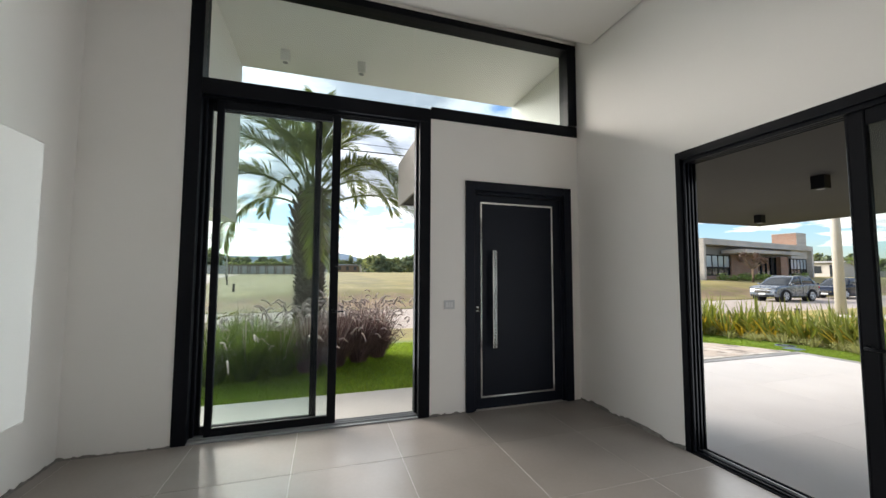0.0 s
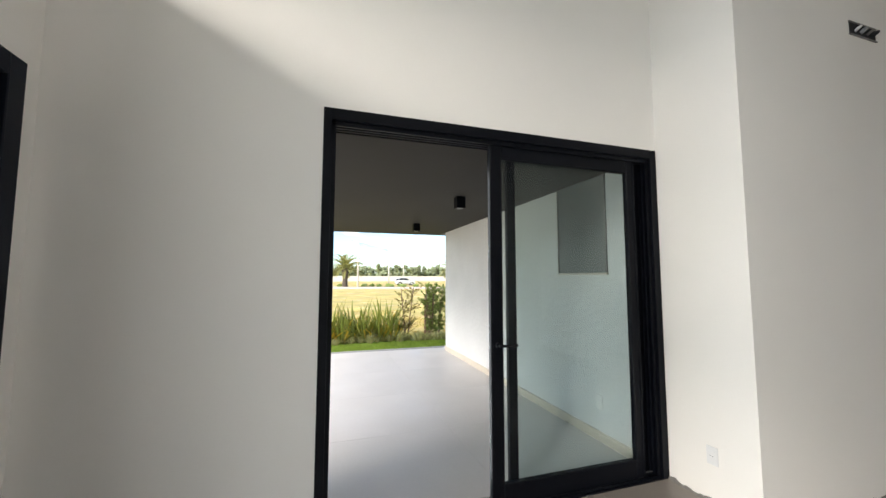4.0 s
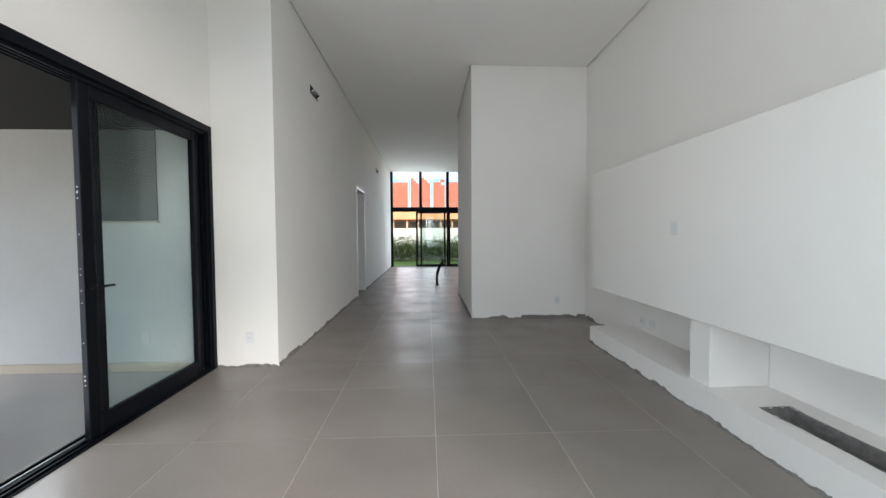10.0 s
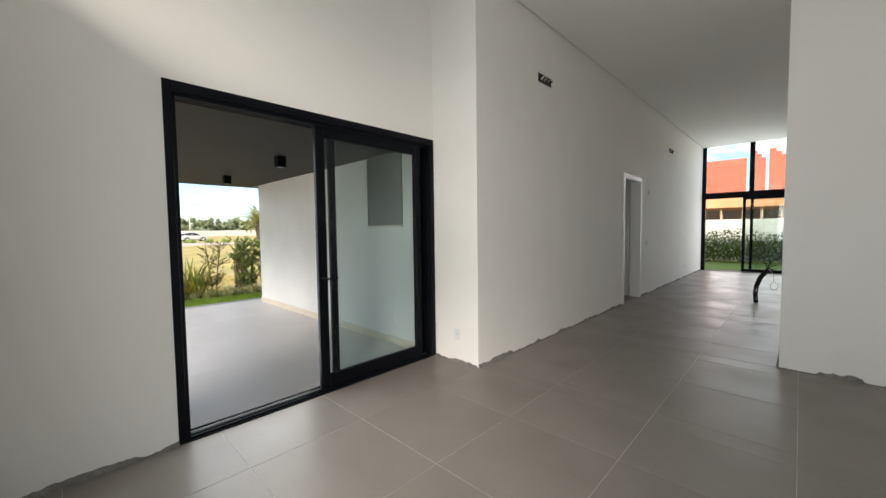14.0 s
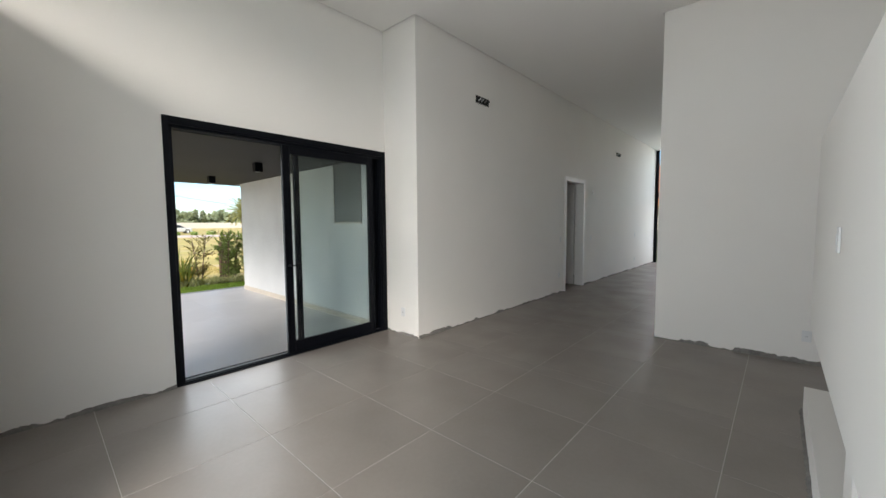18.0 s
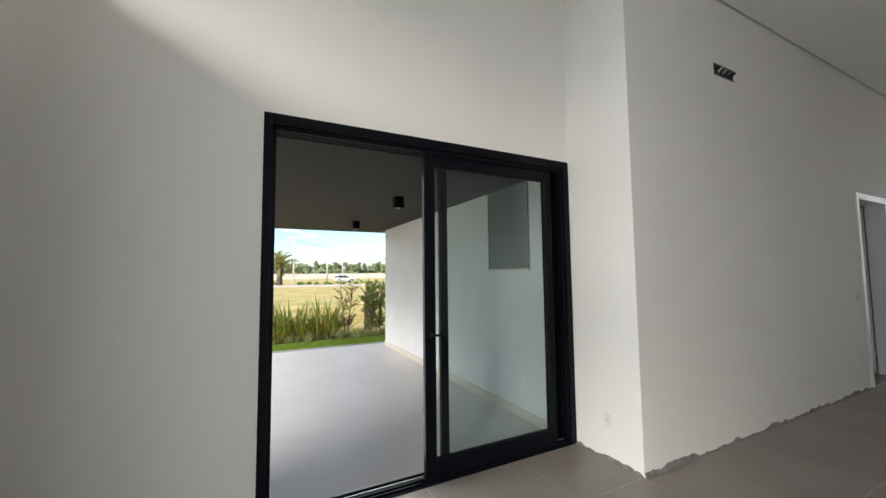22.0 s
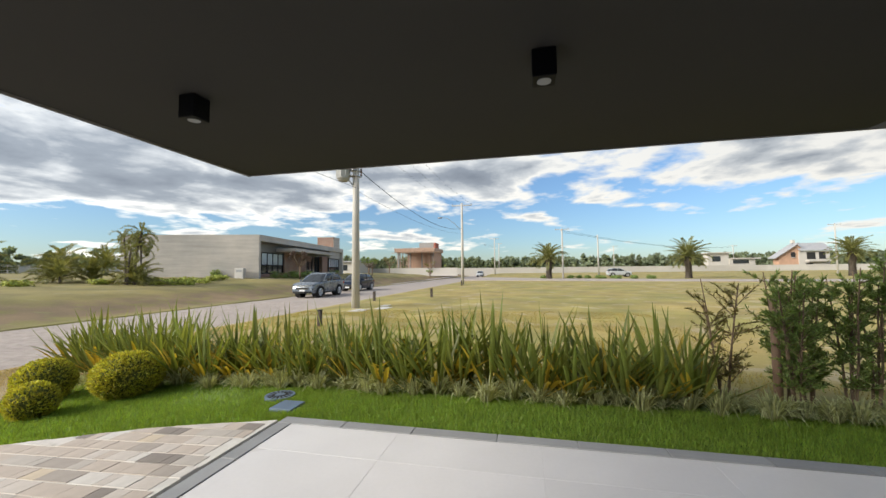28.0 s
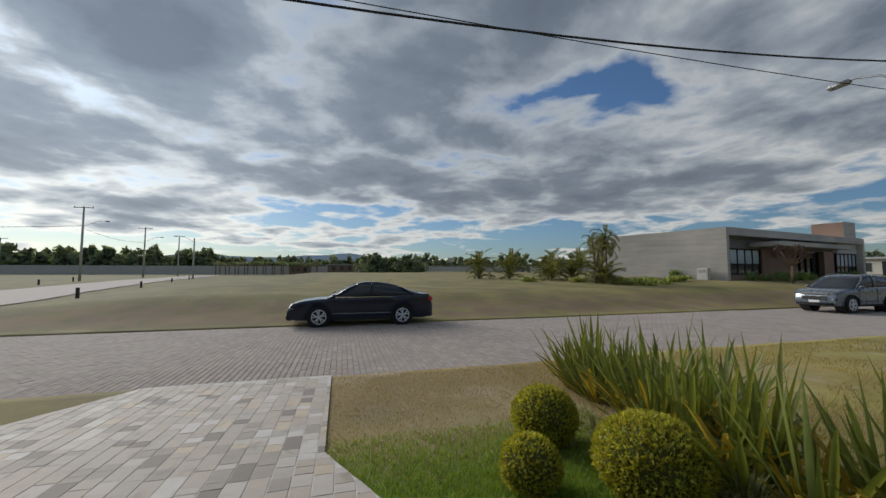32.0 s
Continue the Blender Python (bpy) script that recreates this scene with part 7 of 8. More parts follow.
def low_bed(name, label, cat, places, size, h, mat, seed, dens=260):
    r = random.Random(seed)
    for x, y, w in places:
        ob = thing(name, label, cat, (x, y, gz(x, y)), name)
        vs, fs = [], []
        for _ in range(max(2, int(w * 2))):
            leaf_blob(vs, fs, (r.uniform(-w, w), r.uniform(-w, w) * 0.35, h * r.uniform(0.25, 0.5)), (w * 0.45, w * 0.35, h * 0.6), dens, size, r, 0.4)
        raw("foliage", vs, fs, M[mat], ob)


low_bed("ground_cover", "yellow-green low ground cover bed before the building", "plant", [(-25.6, -23.3, 1.4), (-27.2, -23.3, 1.5), (-28.8, -23.7, 1.4), (-26.4, -22.6, 1.2), (-27.5, -24.4, 1.5), (-29.4, -24.9, 1.7), (-31.6, -24.6, 1.5), (-26.2, -25.3, 1.2), (-22.5, -26.2, 1.3), (-20.6, -27.4, 1.2)], 0.10, 0.42, "bright_leaf", 4)
low_bed("low_hedge", "dark green low hedge along the building wall", "hedge", [(-34.3, -27.2, 1.0), (-34.0, -29.2, 1.1), (-38.6, -23.0, 1.5), (-41.5, -23.4, 1.5), (-44.5, -24.0, 1.4), (-53.2, -25.2, 1.3)], 0.11, 0.75, "leaf", 5)
low_bed("planting_bed", "low green planting bed beside the far cross road", "plant", [(-71.5, 8.6, 1.6), (-70.8, 11.0, 1.6), (-70.0, 13.4, 1.6), (-69.0, 15.8, 1.6), (-68.0, 18.2, 1.6), (-67.2, 20.4, 1.4), (-69.0, 4.9, 1.7)], 0.13, 0.62, "leaf", 6)


def small_tree(x, y, h, seed, label, mat="leaf_red", n=420):
    """A lopped young tree: trunk, limbs, and loose clumps of leaves."""
    r = random.Random(seed)
    ob = thing("small_tree", label, "tree", (x, y, gz(x, y)), "young trees")
    part("trunk", tube([(0, 0, -0.2), (0.03, 0.02, h * 0.25), (-0.02, 0.0, h * 0.48)], 0.13, 8, taper=0.8), M["wood"], ob, smooth=True)
    vs, fs = [], []
    for k in range(7):
        a = k * 0.9 + r.uniform(-0.3, 0.3)
        e = Vector((h * 0.33 * math.cos(a), h * 0.33 * math.sin(a), h * r.uniform(0.72, 0.98)))
        s0 = Vector((-0.02, 0, h * 0.45))
        part("limb", tube([s0, s0.lerp(e, 0.5) + Vector((0, 0, -0.1)), e], 0.06, 6, taper=0.35), M["wood"], ob, smooth=True)
        leaf_blob(vs, fs, e, (h * 0.14, h * 0.14, h * 0.11), n // 7, 0.09, r, 0.1)
    raw("crown", vs, fs, M[mat], ob)


small_tree(-38.0, -20.9, 2.75, 1, "lopped young tree with dull plum-brown leaves", "leaf_plum", 1500)
small_tree(-54.0, -20.5, 2.7, 2, "young dark-leaved tree beyond the parked cars", "leaf", 700)
small_tree(-57.5, -21.5, 2.4, 3, "young dark-leaved tree beyond the parked cars", "leaf", 700)
small_tree(-79.0, -18.0, 3.0, 4, "sparse young tree before the building site", "leaf_red", 500)
small_tree(-78.0, -26.5, 3.2, 5, "sparse young tree before the building site", "leaf_red", 500)
small_tree(-75.0, -17.0, 1.6, 6, "round dark shrub tree before the building site", "leaf", 900)


def site_building():
    """Two-storey concrete frame on timber props."""
    ob = thing("building_site", "unfinished two-storey concrete house propped with raw timber", "building", (-83, -26.6, 0.6))
    L_ = 8.8
    part("slab", box(-8, 0.6, -0.4, L_, 4.95, 5.75, bevel=0.02), M["prop"], ob, "timber-shuttered upper slab")
    part("slab", box(-8, 0.2, 0, L_ - 0.4, 1.1, 1.4), M["raw_concrete"], ob, "lower concrete slab")
    part("rear_wall", box(-8, -7.6, 0, L_ - 0.4, -0.2, 4.94), M["face_brick"], ob, "red hollow brick wall")
    part("inner_wall", box(-3.2, -2.9, 2.5, 6.8, -0.2, 4.94), M["gable_render"], ob, "pale red hollow brick wall")
    part("side_wall", box(-7.5, -0.4, L_ - 0.75, L_ - 0.45, -0.2, 4.94), M["gable_render"], ob)
    part("tank_room", box(-6, -1.0, 4.9, 8.2, 5.76, 7.0), M["raw_concrete"], ob, "grey rooftop tank room")
    part("tank_wall", box(-4, -1.0, 8.21, 8.6, 5.76, 6.95), M["hollow_brick"], ob)
    r = random.Random(3)
    for k in range(24):
        y = 0.1 + k * 0.36 + r.uniform(-0.1, 0.1)
        x = r.uniform(-0.4, 0.4)
        part("prop", cyl((x + r.uniform(-0.2, 0.2), y + r.uniform(-0.25, 0.25), -0.2), (x, y, 4.94), 0.055, seg=6), M["prop"], ob)
    for y in (0.2, 2.9, 5.6, 8.2):
        part("column", box(-0.6, -0.3, y - 0.15, y + 0.15, -0.2, 4.94), M["raw_concrete"], ob)
    for k in range(24):
        y = -0.35 + k * 0.38
        part("shutter_board", box(0.602, 0.66, y, y + 0.07, 5.0, 5.86), M["prop"], ob)
    part("scaffold_board", box(0.4, 1.3, -1.0, L_ + 1.4, 4.75, 4.82), M["prop"], ob)


site_building()
structure("wall_site", box(-79.2, -79.0, -34, -12.2, 0.3, 1.95), M["white_far"], "pale grey site wall", "wall")


def far_wall(name, pts, z0, z1, label):
    bm = bmesh.new()
    for (xa, ya), (xb, yb) in zip(pts, pts[1:]):
        d = Vector((xb - xa, yb - ya, 0)).normalized()
        n = Vector((-d.y, d.x, 0)) * 0.12
        prism([(xa - n.x, ya - n.y), (xb - n.x, yb - n.y), (xb + n.x, yb + n.y), (xa + n.x, ya + n.y)], z0, z1, bm=bm)
    return structure(name, bm, M["white_far"], label, "wall")


far_wall("wall_boundary_west", [(-112, -24), (-119, 20), (-127, 68), (-130, 150)], -0.6, 2.05, "long pale boundary wall beyond the field")
far_wall("wall_boundary_south", [(90, -131), (30, -128), (-14, -128), (-80, -134), (-150, -120)], 0.6, 3.6, "long pale boundary wall before the wood")


def gabled_house():
    ob = thing("gabled_house", "unfinished grey house with an orange brick gable behind the wall", "house", (-131.5, 73.5, -0.3))
    ob.scale = (1, 0.86, 1.05)
    g = bmesh.new()
    vs = [(0, 0, 0), (0, 7.2, 0), (0, 7.2, 5.9), (0, 5.6, 8.0), (0, 0, 4.9), (-2.5, 0, 0), (-2.5, 7.2, 0), (-2.5, 7.2, 5.9), (-2.5, 5.6, 8.0), (-2.5, 0, 4.9)]
    b = [g.verts.new(v) for v in vs]
    for q in ((0, 1, 2, 3, 4), (9, 8, 7, 6, 5), (0, 5, 6, 1), (1, 6, 7, 2), (4, 9, 5, 0)):
        g.faces.new([b[i] for i in q])
    bmesh.ops.recalc_face_normals(g, faces=g.faces)
    part("gable_wall", g, M["gable_render"], ob, "orange brick gable wall")
    part("wall", box(-2.5, 0.15, 5.7, 14.4, 0, 5.95, bevel=0.02), M["white_far"], ob, "pale rendered wall")
    rv = [(0.8, -1.4, 4.2), (0.8, 5.6, 8.25), (-2.8, 5.6, 8.25), (-2.8, -1.4, 4.2), (0.8, -1.4, 3.95), (0.8, 5.6, 8.0), (-2.8, 5.6, 8.0), (-2.8, -1.4, 3.95)]
    fs = [(0, 1, 2, 3), (7, 6, 5, 4), (0, 4, 5, 1), (2, 6, 7, 3), (0, 3, 7, 4), (1, 5, 6, 2)]
    raw("roof", rv, fs, M["slate"], ob)
    rv = [(0.8, 5.61, 6.2), (0.8, 15.0, 6.2), (-2.8, 15.0, 8.3), (-2.8, 5.61, 8.3), (0.8, 5.61, 5.97), (0.8, 15.0, 5.97), (-2.8, 15.0, 8.07), (-2.8, 5.61, 8.07)]
    raw("roof", rv, fs, M["slate"], ob)
    part("chimney", box(-2, -1.2, 5.0, 5.8, 8.26, 9.1), M["white_far"], ob)
    for y0, y1, z0, z1 in ((3.5, 4.7, 4.3, 5.7), (8.0, 10.4, 3.7, 5.6), (11.4, 13.2, 3.7, 5.6), (7.6, 9.6, 0.4, 2.6)):
        w = part("window", box(0.10, 0.20, y0, y1, z0, z1), M["dark_fill"], ob, "near-black plate painting the shade in an empty window")
        part("sill", box(0.201, 0.34, y0 - 0.1, y1 + 0.1, z0 - 0.14, z0 - 0.005), M["white_far"], w)
    part("balcony", box(0.16, 1.6, 7.6, 13.6, 3.0, 3.5, bevel=0.02), M["white_far"], ob)


gabled_house()
ob = thing("flat_house", "low white flat-roofed house beyond the boundary wall", "house", (-130.4, 51.5, -0.3))
ob.scale = (1, 1.1, 0.98)
part("wall", box(-3, 0, 3, 8, 0, 6.1, bevel=0.02), M["white_far"], ob)
part("wall", box(-3, 0.3, 8.01, 14, 0, 4.3, bevel=0.02), M["white_far"], ob)
part("roof", box(-3.4, 0.8, 2.6, 8.4, 6.101, 6.4), M["white_far"], ob)
part("roof", box(-3.4, 1.0, 8.41, 15, 4.301, 4.6), M["white_far"], ob)
for y0, y1, z0, z1 in ((8.8, 12.5, 2.9, 4.0), (4, 6, 3.6, 5.2)):
    part("window", box(0.31 if y0 > 8 else 0.01, 0.36 if y0 > 8 else 0.06, y0, y1, z0, z1), M["dark_glass"], ob)
ob = thing("small_white_house", "small white house far along the road", "house", (-72, -33, 0.9))
part("wall", box(-6, 0, -2.4, 2.6, -0.5, 2.3, bevel=0.02), M["white_far"], ob)
part("roof", box(-6.5, 0.5, -2.8, 3.0, 2.301, 2.55), M["slate"], ob)
part("window", box(0.01, 0.05, -2, 0, 0.7, 1.8), M["dark_glass"], ob)
part("door", box(0.01, 0.05, 1, 2.1, -0.2, 2.0), M["dark_glass"], ob)


# far pergola, low brick rooms and play-court fence
def pergola():
    ob = thing("pergola", "long dark timber pergola overgrown with climbers", "pergola", (0, -112, gz(10, -112)))
    for k in range(12):
        x = 26 - k * 2.3
        for y in (0, -3.5):
            part("post", box(x - 0.12, x + 0.12, y - 0.12, y + 0.12, -0.2, 2.5), M["wood"], ob)
    for y in (0, -3.5):
        part("beam", box(0, 26.5, y - 0.1, y + 0.1, 2.501, 2.75), M["wood"], ob)
    r = random.Random(8)
    vs, fs = [], []
    for _ in range(40):
        leaf_blob(vs, fs, (r.uniform(0, 26), r.uniform(-3.5, 0.3), 3.0 + r.uniform(-0.1, 0.4)), (1.6, 1.2, 0.55), 60, 0.35, r, 0.2)
    raw("climber", vs, fs, M["tree_far"], ob)


pergola()
for x, w, mat, h in ((-6, 4.0, "wood", 2.2), (6, 3, "wood", 2.4), (-14, 3, "concrete", 1.9)):
    ob = thing("garden_room", "low garden building among far trees", "hut", (x, -122, gz(x, -122)), "far garden rooms")
    part("wall", box(-w, w, -2, 2, -0.3, h), M[mat], ob)
    part("roof", prism([(-w - 0.5, -2.4), (w + 0.5, -2.4), (w + 0.5, 2.4), (-w - 0.5, 2.4)], h + 0.001, h + 0.25), M["slate"], ob)
    for k in range(3):
        part("window", box(-w + 1 + k * w * 0.6, -w + 1.9 + k * w * 0.6, 2.001, 2.04, 0.6, 1.8), M["dark_glass"], ob)
ob = thing("court_fence", "white railed fence of a far ball court", "fence", (-44, -96, gz(-44, -96)))
for k in range(24):
    part("post", box(-20 + k * 1.6 - 0.05, -20 + k * 1.6 + 0.05, -0.05, 0.05, 0, 1.7), M["white_far"], ob)
for z in (0.2, 0.6, 1.0, 1.4, 1.65):
    part("rail", box(-20, 16.8, 0.051, 0.09, z - 0.04, z + 0.04), M["white_far"], ob)
for x in (-50, -33):
    ob = thing("basketball_hoop", "white far basketball board on a post", "hoop", (x, -92, gz(x, -92)), "court hoops")
    part("post", cyl((0, 0, -0.1), (0, 0, 2.9), 0.09, seg=8), M["white_far"], ob)
    part("board", box(-0.9, 0.9, -0.05, 0.05, 2.7, 3.7), M["white_far"], ob)


# ---- far woods ----
def wood(name, label, spots, h0, h1, seed, dens=150, size=0.75, core=True):
    """A belt of trees as loose clumps with an uneven skyline."""
    r = random.Random(seed)
    vs, fs = [], []
    for x, y in spots:
        z = gz(x, y)
        h = r.uniform(h0, h1)
        w = h * r.uniform(0.30, 0.48)
        for k in range(5):
            c = (x + r.uniform(-w, w) * 0.8, y + r.uniform(-w, w) * 0.8, z + h * (0.10 + 0.175 * k) + r.uniform(-0.4, 0.4))
            q = w * (1.05 - 0.14 * k) * r.uniform(0.6, 0.95) * (1.5 if k < 2 else 1.0)
            leaf_blob(vs, fs, c, (q, q, h * 0.17), dens // 5, size * r.uniform(0.8, 1.2), r, 0.2)
    tagged(raw(name, vs, fs, M["tree_far"]), label, "trees", kind="stuff")


rw = random.Random(77)
wood("wood_west", "belt of dark trees beyond the western boundary wall", [(-185 + rw.uniform(-12, 12), -160 + 0.85 * i + rw.uniform(-1, 1)) for i in range(430)], 6.0, 8.0, 11, 230, 1.0)
wood("wood_south", "belt of dark trees beyond the southern field", [(-190 + 0.98 * i + rw.uniform(-1, 1), -150 + rw.uniform(-9, 9)) for i in range(345)], 4.4, 6.6, 12, 230, 0.95)
wood("wood_east", "tall dark trees beyond the southern wall", [(rw.uniform(37, 140), -142 + rw.uniform(-8, 5)) for i in range(75)], 7.0, 9.6, 13, 260, 1.1)
wood("grove", "rounded dark grove in the far garden", [(12 + rw.uniform(-4, 4), -134 + rw.uniform(-4, 4)) for i in range(9)] + [(-22 + rw.uniform(-9, 9), -118 + rw.uniform(-4, 4)) for i in range(16)] + [(-62 + rw.uniform(-14, 14), -105 + rw.uniform(-4, 4)) for i in range(8)], 4.5, 6.5, 14, 420, 0.7)


def hills():
    vs, fs = [], []
    n = 60
    for i in range(n + 1):
        x = -500 + 1500 * i / n
        e = 40 + 22 * noise.noise((i * 0.11, 0.3, 0)) + 8 * noise.noise((i * 0.4, 2, 0)) - 0.085 * max(0, -40 - x)
        y = -860 + 0.00018 * x * x
        vs += [(x, y, -5), (x, y - 30, max(4, e))]
    for i in range(n):
        fs.append((2 * i, 2 * i + 2, 2 * i + 3, 2 * i + 1))
    tagged(raw("backdrop_hills", vs, fs, M["hill"], smooth=True), "distant hills with haze put into their pale blue", "hills", kind="structure")


hills()

# ---- back garden beyond the end glazing ----
def back_garden():
    z = -0.12
    structure("wall_garden", box(-14, 14, 22.0, 22.2, z - 0.2, 1.75, bevel=0.01), M["garden_wall"], "pale rendered garden wall", "wall")
    r = random.Random(31)
    ob = thing("garden_hedge", "dense dark green clipped hedge along the garden wall", "hedge", (0, 21.2, z))
    bm = bmesh.new()
    for k in range(34):
        x = -11.8 + 0.7 * k
        tube([(x, 0, -0.05), (x + r.uniform(-0.1, 0.1), r.uniform(-0.1, 0.1), 0.6), (x + r.uniform(-0.2, 0.2), 0.1, 1.2)], 0.02, 5, bm=bm, taper=0.4)
    part("stem", bm, M["wood"], ob)
    vs, fs = [], []
    for k in range(52):
        x = -12 + 0.46 * k
        leaf_blob(vs, fs, (x, r.uniform(-0.1, 0.1), 0.62 + r.uniform(-0.05, 0.05)), (0.42, 0.42, 0.78 + r.uniform(-0.1, 0.1)), 760, 0.066, r, 0.45)
    raw("foliage", vs, fs, M["hedge_leaf"], ob)
    vs, fs = [], []
    for _ in range(600):
        x, y = r.uniform(-12, 12), r.uniform(-0.75, -0.35)
        leaf_blob(vs, fs, (x, y, 0.08 + r.uniform(0, 0.08)), (0.06, 0.06, 0.06), 5, 0.04, r, 0.2)
    raw("border_plants", vs, fs, M["pale_tuft"], ob)


back_garden()


def neighbour():
    """Unfinished house next door: shaded ground floor, shuttered beam, stepped hollow-brick walls."""
    ob = thing("neighbour_house", "unfinished red hollow-brick house behind the garden wall", "house", (0, 28, 0.0))
    part("rear_wall", box(-13, 13, 4.5, 4.8, -0.2, 2.5), M["raw_concrete"], ob)
    part("floor", box(-13, 13, -0.4, 4.8, -0.3, 0.0), M["raw_concrete"], ob)
    part("beam", box(-13, 13, -0.35, 4.9, 2.5, 3.3, bevel=0.02), M["orange_render"], ob, "orange shuttered beam")
    r = random.Random(4)
    for k in range(30):
        x = -12.7 + k * 0.86 + r.uniform(-0.08, 0.08)
        part("prop", cyl((x, r.uniform(-0.1, 0.5), -0.1), (x + r.uniform(-0.08, 0.08), r.uniform(-0.1, 0.3), 2.5), 0.07, seg=6), M["prop"], ob)
    for x0, x1, z1, y0 in ((-13, -3.6, 5.1, 0.0), (-3.5, -1.37, 5.28, 0.0), (-1.16, -0.55, 5.2, 0.0), (-0.41, 0.32, 5.25, 0.0), (0.53, 1.4, 5.1, 0.0), (1.6, 4.2, 5.3, 0.0), (4.4, 6.6, 5.0, 0.0), (7.2, 12.6, 5.4, 0.1)):
        part("brick_wall", box(x0, x1, y0, y0 + 0.2, 3.301, z1), M["hollow_brick"], ob, "red hollow brick wall")
        n = 2 if x1 - x0 < 1 else 0
        for i in range(n):
            w = (x1 - x0) * (0.7 - 0.3 * i)
            xa = x0 if r.random() < 0.5 else x1 - w
            part("brick_course", box(xa, xa + w, y0, y0 + 0.2, z1 + 0.001 + 0.2 * i, z1 + 0.2 * i + 0.2), M["hollow_brick"], ob)
    for x in (-3.55, 1.5, 4.3):
        part("column", box(x - 0.048, x + 0.048, 0.0, 0.3, 3.301, 5.2), M["raw_concrete"], ob)


neighbour()

# ---- drive stones ----
def edge_at(pts, y):
    for (xa, ya), (xb, yb) in zip(pts, pts[1:]):
        if min(ya, yb) <= y <= max(ya, yb):
            return xa + (xb - xa) * (y - ya) / (yb - ya)
    return pts[0][0] if y > pts[0][1] else pts[-1][0]


def west(y):
    return edge_at(DRIVE[:6], y)


def east(y):
    return edge_at(list(reversed(DRIVE[6:])), y)


def drive_stones():
    r = random.Random(17)
    shared = {}
    near, vs, fs = 0, [], []
    cw = 0.155
    cols = int(7.2 / cw)
    pieces = []
    for c in range(-1, cols + 1):
        x0 = -7.66 + c * cw
        y = -0.90 - r.uniform(0, 0.15)
        while y > -8.02:
            l = r.choice((0.10, 0.13, 0.16, 0.19, 0.22, 0.26, 0.31))
            x, yc = x0 + cw / 2, y - l / 2
            if y - l > -8.04 and min(x0 + cw - west(yc), east(yc) - x0) > 0.05:
                pieces.append((x, yc, cw, l))
            y -= l
    # the stretch the walk comes nearest to is laid stone by stone
    pieces.sort(key=lambda p: (p[0] + 6.3) ** 2 + (p[1] + 2.8) ** 2)
    for n, (x, yc, w, l) in enumerate(pieces):
        dz = r.uniform(-0.0008, 0.0025)
        whole = x - w / 2 > max(west(yc - l / 2), west(yc + l / 2)) and x + w / 2 < min(east(yc - l / 2), east(yc + l / 2))
        if near < 300 and whole:
            near += 1
            if l not in shared:
                bm = box(-w / 2 + 0.0045, w / 2 - 0.0045, -l / 2 + 0.0015, l / 2 - 0.0015, -0.03, 0.0)
                bmesh.ops.bevel(bm, geom=[e for e in bm.edges if all(v.co.z > -1e-5 for v in e.verts)], offset=0.0025, segments=1, affect="EDGES")
                me = bpy.data.meshes.new("stone_slab")
                bm.to_mesh(me)
                bm.free()
                me.materials.append(M["stone"])
                shared[l] = me
            o = new("stone_slab", shared[l])
            o.parent = drive
            o.location = (x, yc, drive_z(yc) + dz)
            o.rotation_euler = (radians(2.6) + r.uniform(-0.004, 0.004), r.uniform(-0.006, 0.006), r.uniform(-0.006, 0.006))
        else:
            k = len(vs)
            a, b, c_, d = x - w / 2 + 0.0045, x + w / 2 - 0.0045, yc - l / 2 + 0.0015, yc + l / 2 - 0.0015
            al, ah = min(b, max(a, west(c_))), min(b, max(a, west(d)))
            bl, bh = max(al, min(b, east(c_))), max(ah, min(b, east(d)))
            for zz in (0.0, -0.03):
                vs += [(al, c_, drive_z(c_) + dz + zz), (bl, c_, drive_z(c_) + dz + zz), (bh, d, drive_z(d) + dz + zz), (ah, d, drive_z(d) + dz + zz)]
            fs += [(k, k + 1, k + 2, k + 3), (k, k + 4, k + 5, k + 1), (k + 1, k + 5, k + 6, k + 2), (k + 2, k + 6, k + 7, k + 3), (k + 3, k + 7, k + 4, k)]
    ob = raw("stone_slabs", vs, fs, M["stone_far"], drive)
    tagged(ob, "pale mixed natural stone slabs of the drive", kind="stuff")


drive_stones()


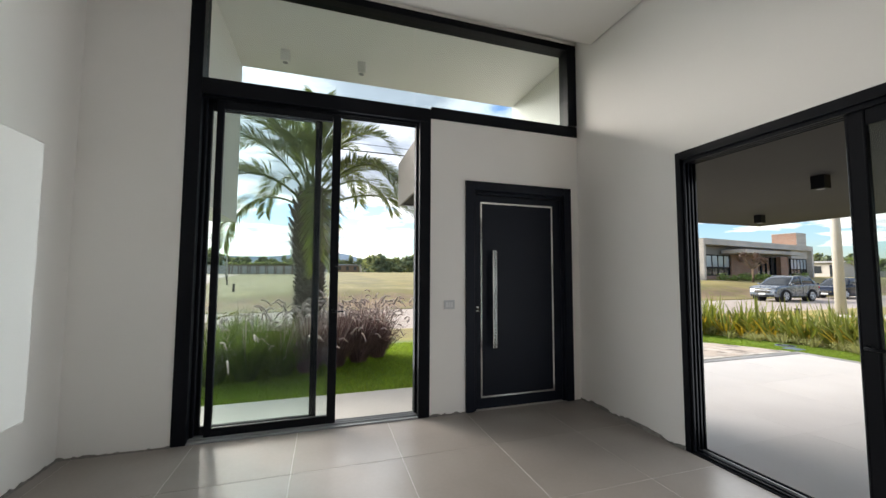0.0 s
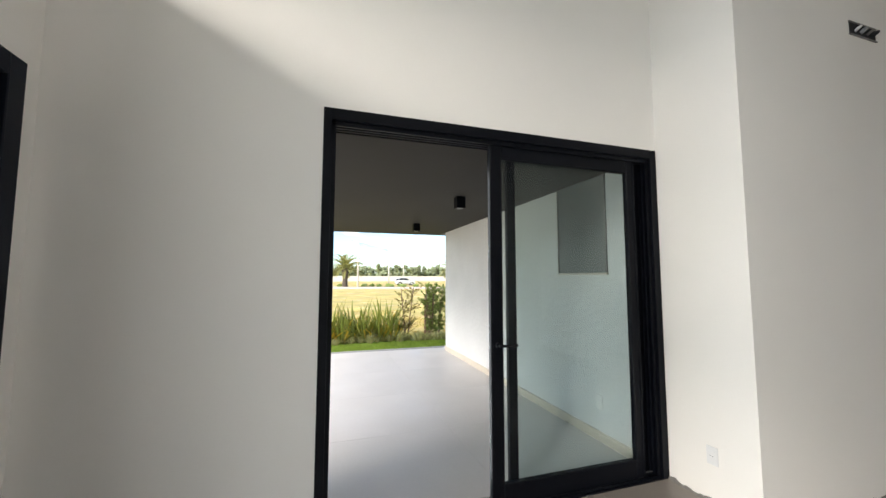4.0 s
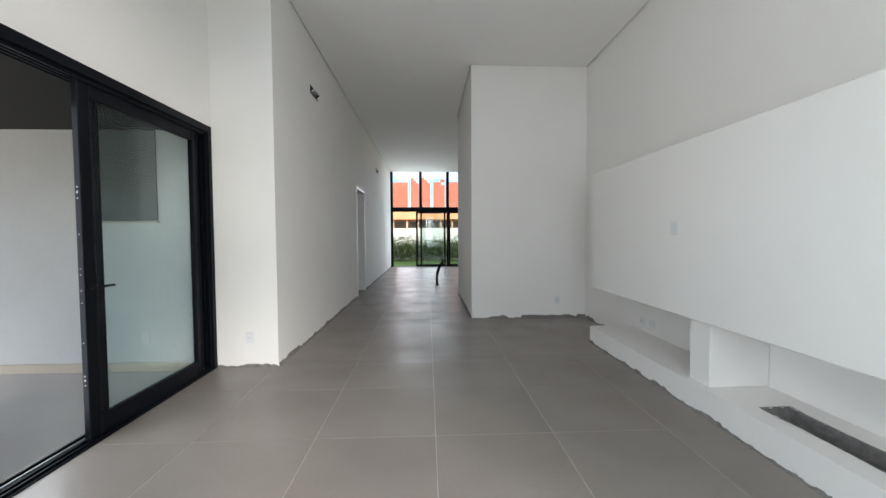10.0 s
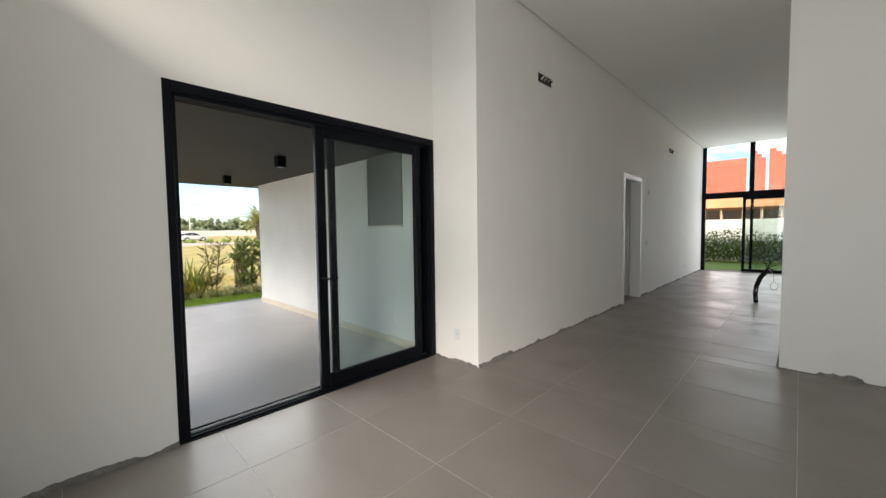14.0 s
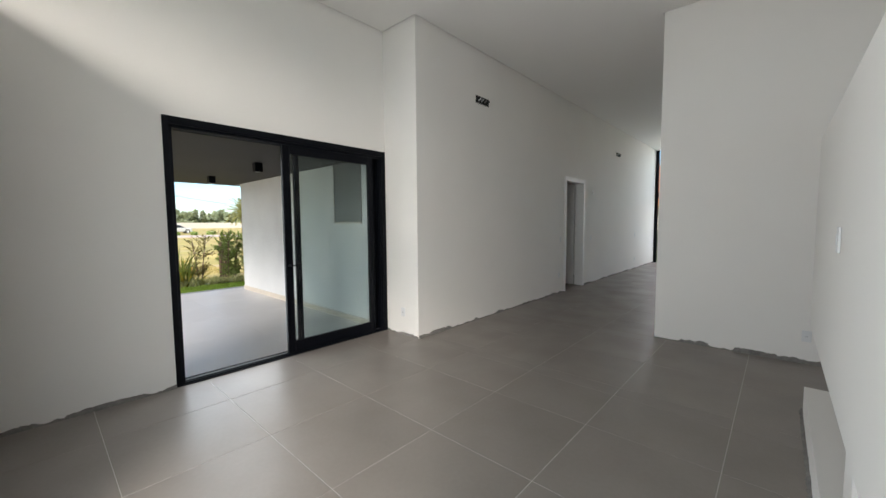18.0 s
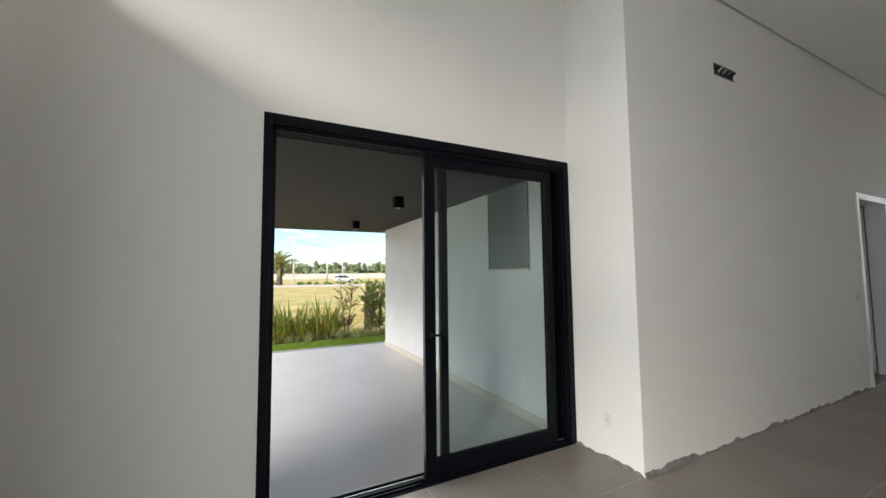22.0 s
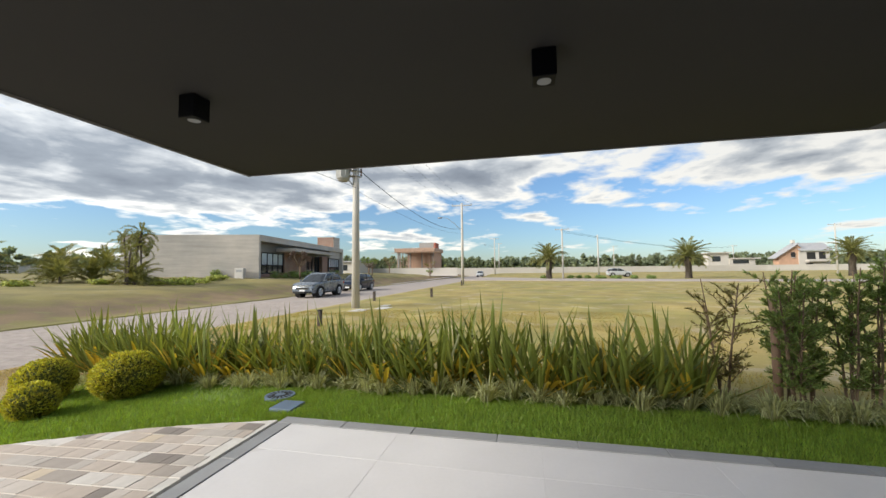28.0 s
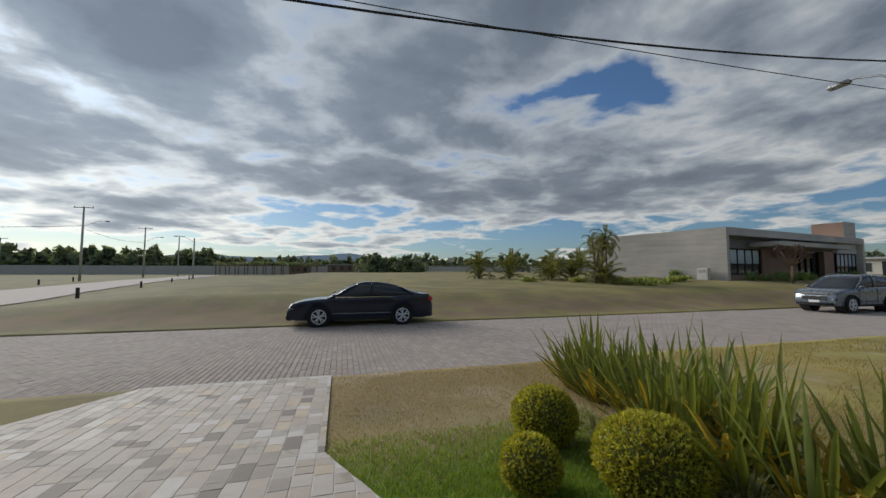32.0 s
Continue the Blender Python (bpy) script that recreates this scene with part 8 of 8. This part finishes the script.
def pavers():
    """Half-lapped courses of small concrete blocks running across the road; the nearest are single pieces."""
    r = random.Random(23)
    vs, fs = [], []
    bw, bl = 0.105, 0.212
    me = None
    count = 0
    nx, ny = int(32 / bw), int((ROAD_N - ROAD_S) / bl) + 1
    for i in range(nx):
        x = 8.0 - (i + 0.5) * bw
        for j in range(ny):
            y1 = ROAD_N - (j - 0.5 * (i % 2)) * bl
            y0, y1 = max(ROAD_S, y1 - bl), min(ROAD_N, y1)
            if y1 - y0 < 0.03:
                continue
            y = (y0 + y1) / 2
            dz = r.uniform(-0.002, 0.002) + road_z(x)
            if y > ROAD_N - 1.3 and -6.6 < x < -1.6 and y1 - y0 > bl - 0.01 and count < 300:
                if me is None:
                    bm = box(-bw / 2 + 0.0045, bw / 2 - 0.0045, -bl / 2 + 0.0045, bl / 2 - 0.0045, -0.03, 0.0)
                    bmesh.ops.bevel(bm, geom=[e for e in bm.edges if all(v.co.z > -1e-5 for v in e.verts)], offset=0.004, segments=1, affect="EDGES")
                    me = bpy.data.meshes.new("paving_block")
                    bm.to_mesh(me)
                    bm.free()
                    me.materials.append(M["paver_one"])
                o = new("paving_block", me)
                o.parent = road
                o.location = (x, y, dz)
                count += 1
                continue
            k = len(vs)
            a, b, c_, d = x - bw / 2 + 0.0045, x + bw / 2 - 0.0045, y0 + 0.0045, y1 - 0.0045
            vs += [(a, c_, dz), (b, c_, dz), (b, d, dz), (a, d, dz), (a - 0.004, c_ - 0.004, dz - 0.02), (b + 0.004, c_ - 0.004, dz - 0.02), (b + 0.004, d + 0.004, dz - 0.02), (a - 0.004, d + 0.004, dz - 0.02)]
            fs += [(k, k + 1, k + 2, k + 3), (k, k + 4, k + 5, k + 1), (k + 1, k + 5, k + 6, k + 2), (k + 2, k + 6, k + 7, k + 3), (k + 3, k + 7, k + 4, k)]
    ob = raw("paving_blocks", vs, fs, M["paver"], road)
    tagged(ob, "grey concrete paving blocks of the road", kind="stuff")


pavers()


# ---- lawn blades ----
def lawn(name, area, n, h, seed, mat, keep, label):
    r = random.Random(seed)
    x0, x1, y0, y1 = area
    vs, fs = [], []
    while len(fs) < n:
        x, y = r.uniform(x0, x1), r.uniform(y0, y1)
        if not keep(x, y):
            n -= 1
            continue
        z = gz(x, y)
        a, l = r.uniform(0, 6.28), h * r.uniform(0.5, 1.2)
        w = 0.0035 * r.uniform(0.7, 1.4)
        dx, dy = math.cos(a), math.sin(a)
        lx, ly = r.gauss(0, 0.35) * l, r.gauss(0, 0.35) * l
        k = len(vs)
        vs += [(x - dx * w, y - dy * w, z - 0.004), (x + dx * w, y + dy * w, z - 0.004), (x + lx, y + ly, z + l)]
        fs.append((k, k + 1, k + 2))
    ob = raw(name, vs, fs, M[mat])
    tagged(ob, label, "grass", kind="stuff")


def random_patch(x, y):
    return noise.noise((x * 0.7, y * 0.7, 1.5)) + 0.5 * noise.noise((x * 2.1, y * 2.1, 4.0)) > -0.12


rk = random.Random(31)
off_drive = lambda x, y: not in_poly(x, y, DRIVE) and not (-7.71 < x < 2.6 and y > -0.9) and math.hypot(x + 8.29, y + 1.38) > 0.18 and max(abs(x + 7.99), abs(y + 1.07)) > 0.16
lawn("lawn_grass", (-8.62, -7.69, -1.6, 4.6), 62000, 0.045, 1, "blade", off_drive, "short mown green lawn grass beside the veranda")
lawn("lawn_grass", (-8.7, -5.9, -5.2, -0.85), 105000, 0.045, 2, "blade", lambda x, y: off_drive(x, y) and rk.random() > 0.75 * clamp01(1.5 - 2.2 * math.hypot((x + 8.35) * 1.3, (y + 2.3) * 0.8)) and (y > -4.0 or rk.random() < clamp01((y + 5.4) / 1.6)), "short mown green lawn grass beside the drive")
lawn("lawn_grass", (-1.9, 3.2, -4.8, -0.88), 100000, 0.05, 3, "blade", off_drive, "short mown green lawn grass before the glazing")
lawn("dry_grass", (-12.0, -5.95, -8.0, -3.9), 42000, 0.024, 4, "dry_blade", off_drive, "dry straw-coloured verge grass by the road")
lawn("field_grass", (-19.0, -9.0, -7.9, 5.5), 90000, 0.05, 5, "field_blade", lambda x, y: random_patch(x, y), "dry yellow-green field grass beyond the flax border")

# ---- floor tiles, piece by piece ----
def tile_grid(parent, mat, x0, y0, step, area, gap=0.0032, h=0.008, top=0.0, wave=0.0005):
    """Square tiles on a grid, each an object; alike ones share a mesh. area: list of rectangles that the tiles fill."""
    shared = {}
    tip = random.Random(len(area) * 7 + 1)
    for ax0, ax1, ay0, ay1 in area:
        i0, i1 = math.floor((ax0 - x0) / step), math.ceil((ax1 - x0) / step)
        j0, j1 = math.floor((ay0 - y0) / step), math.ceil((ay1 - y0) / step)
        for i in range(i0, i1):
            for j in range(j0, j1):
                a, b = max(ax0, x0 + i * step), min(ax1, x0 + (i + 1) * step)
                c, d = max(ay0, y0 + j * step), min(ay1, y0 + (j + 1) * step)
                if b - a < 0.02 or d - c < 0.02:
                    continue
                key = (round(b - a, 3), round(d - c, 3))
                if key not in shared:
                    w, l = (b - a - gap) / 2, (d - c - gap) / 2
                    bm = box(-w, w, -l, l, -h, 0, bevel=0.0)
                    top_f = [e for e in bm.edges if all(v.co.z > -1e-5 for v in e.verts)]
                    bmesh.ops.bevel(bm, geom=top_f, offset=0.0008, segments=1, affect="EDGES")
                    me = bpy.data.meshes.new("tile")
                    bm.to_mesh(me)
                    bm.free()
                    me.materials.append(mat)
                    shared[key] = me
                ob = new("tile", shared[key])
                ob.parent = parent
                ob.location = ((a + b) / 2, (c + d) / 2, top)
                ob.rotation_euler = (tip.gauss(0, wave), tip.gauss(0, wave), 0)


tile_grid(floor, M["tile"], 0.135, 2.53, 0.80, [
    (XP + 0.0, XT, YD, YN), (XC, XT, YN, YR), (XC, XR, YR, 8.6), (XC, 7.0, 8.6, YE), (XC - 0.18, XC, 8.335, 9.265)])
tile_grid(patio_floor, M["patio_tile"], -2.28, 3.93, 1.2, [(XO, XP - 0.2, -0.72, 3.93), (XO, -7.28, 3.93, 4.3)], gap=0.0025, top=ZF)
tile_grid(floor, M["tile"], 0.135, 2.53, 0.80, [(-4.85, XC - 0.18, 7.15, 10.85)])
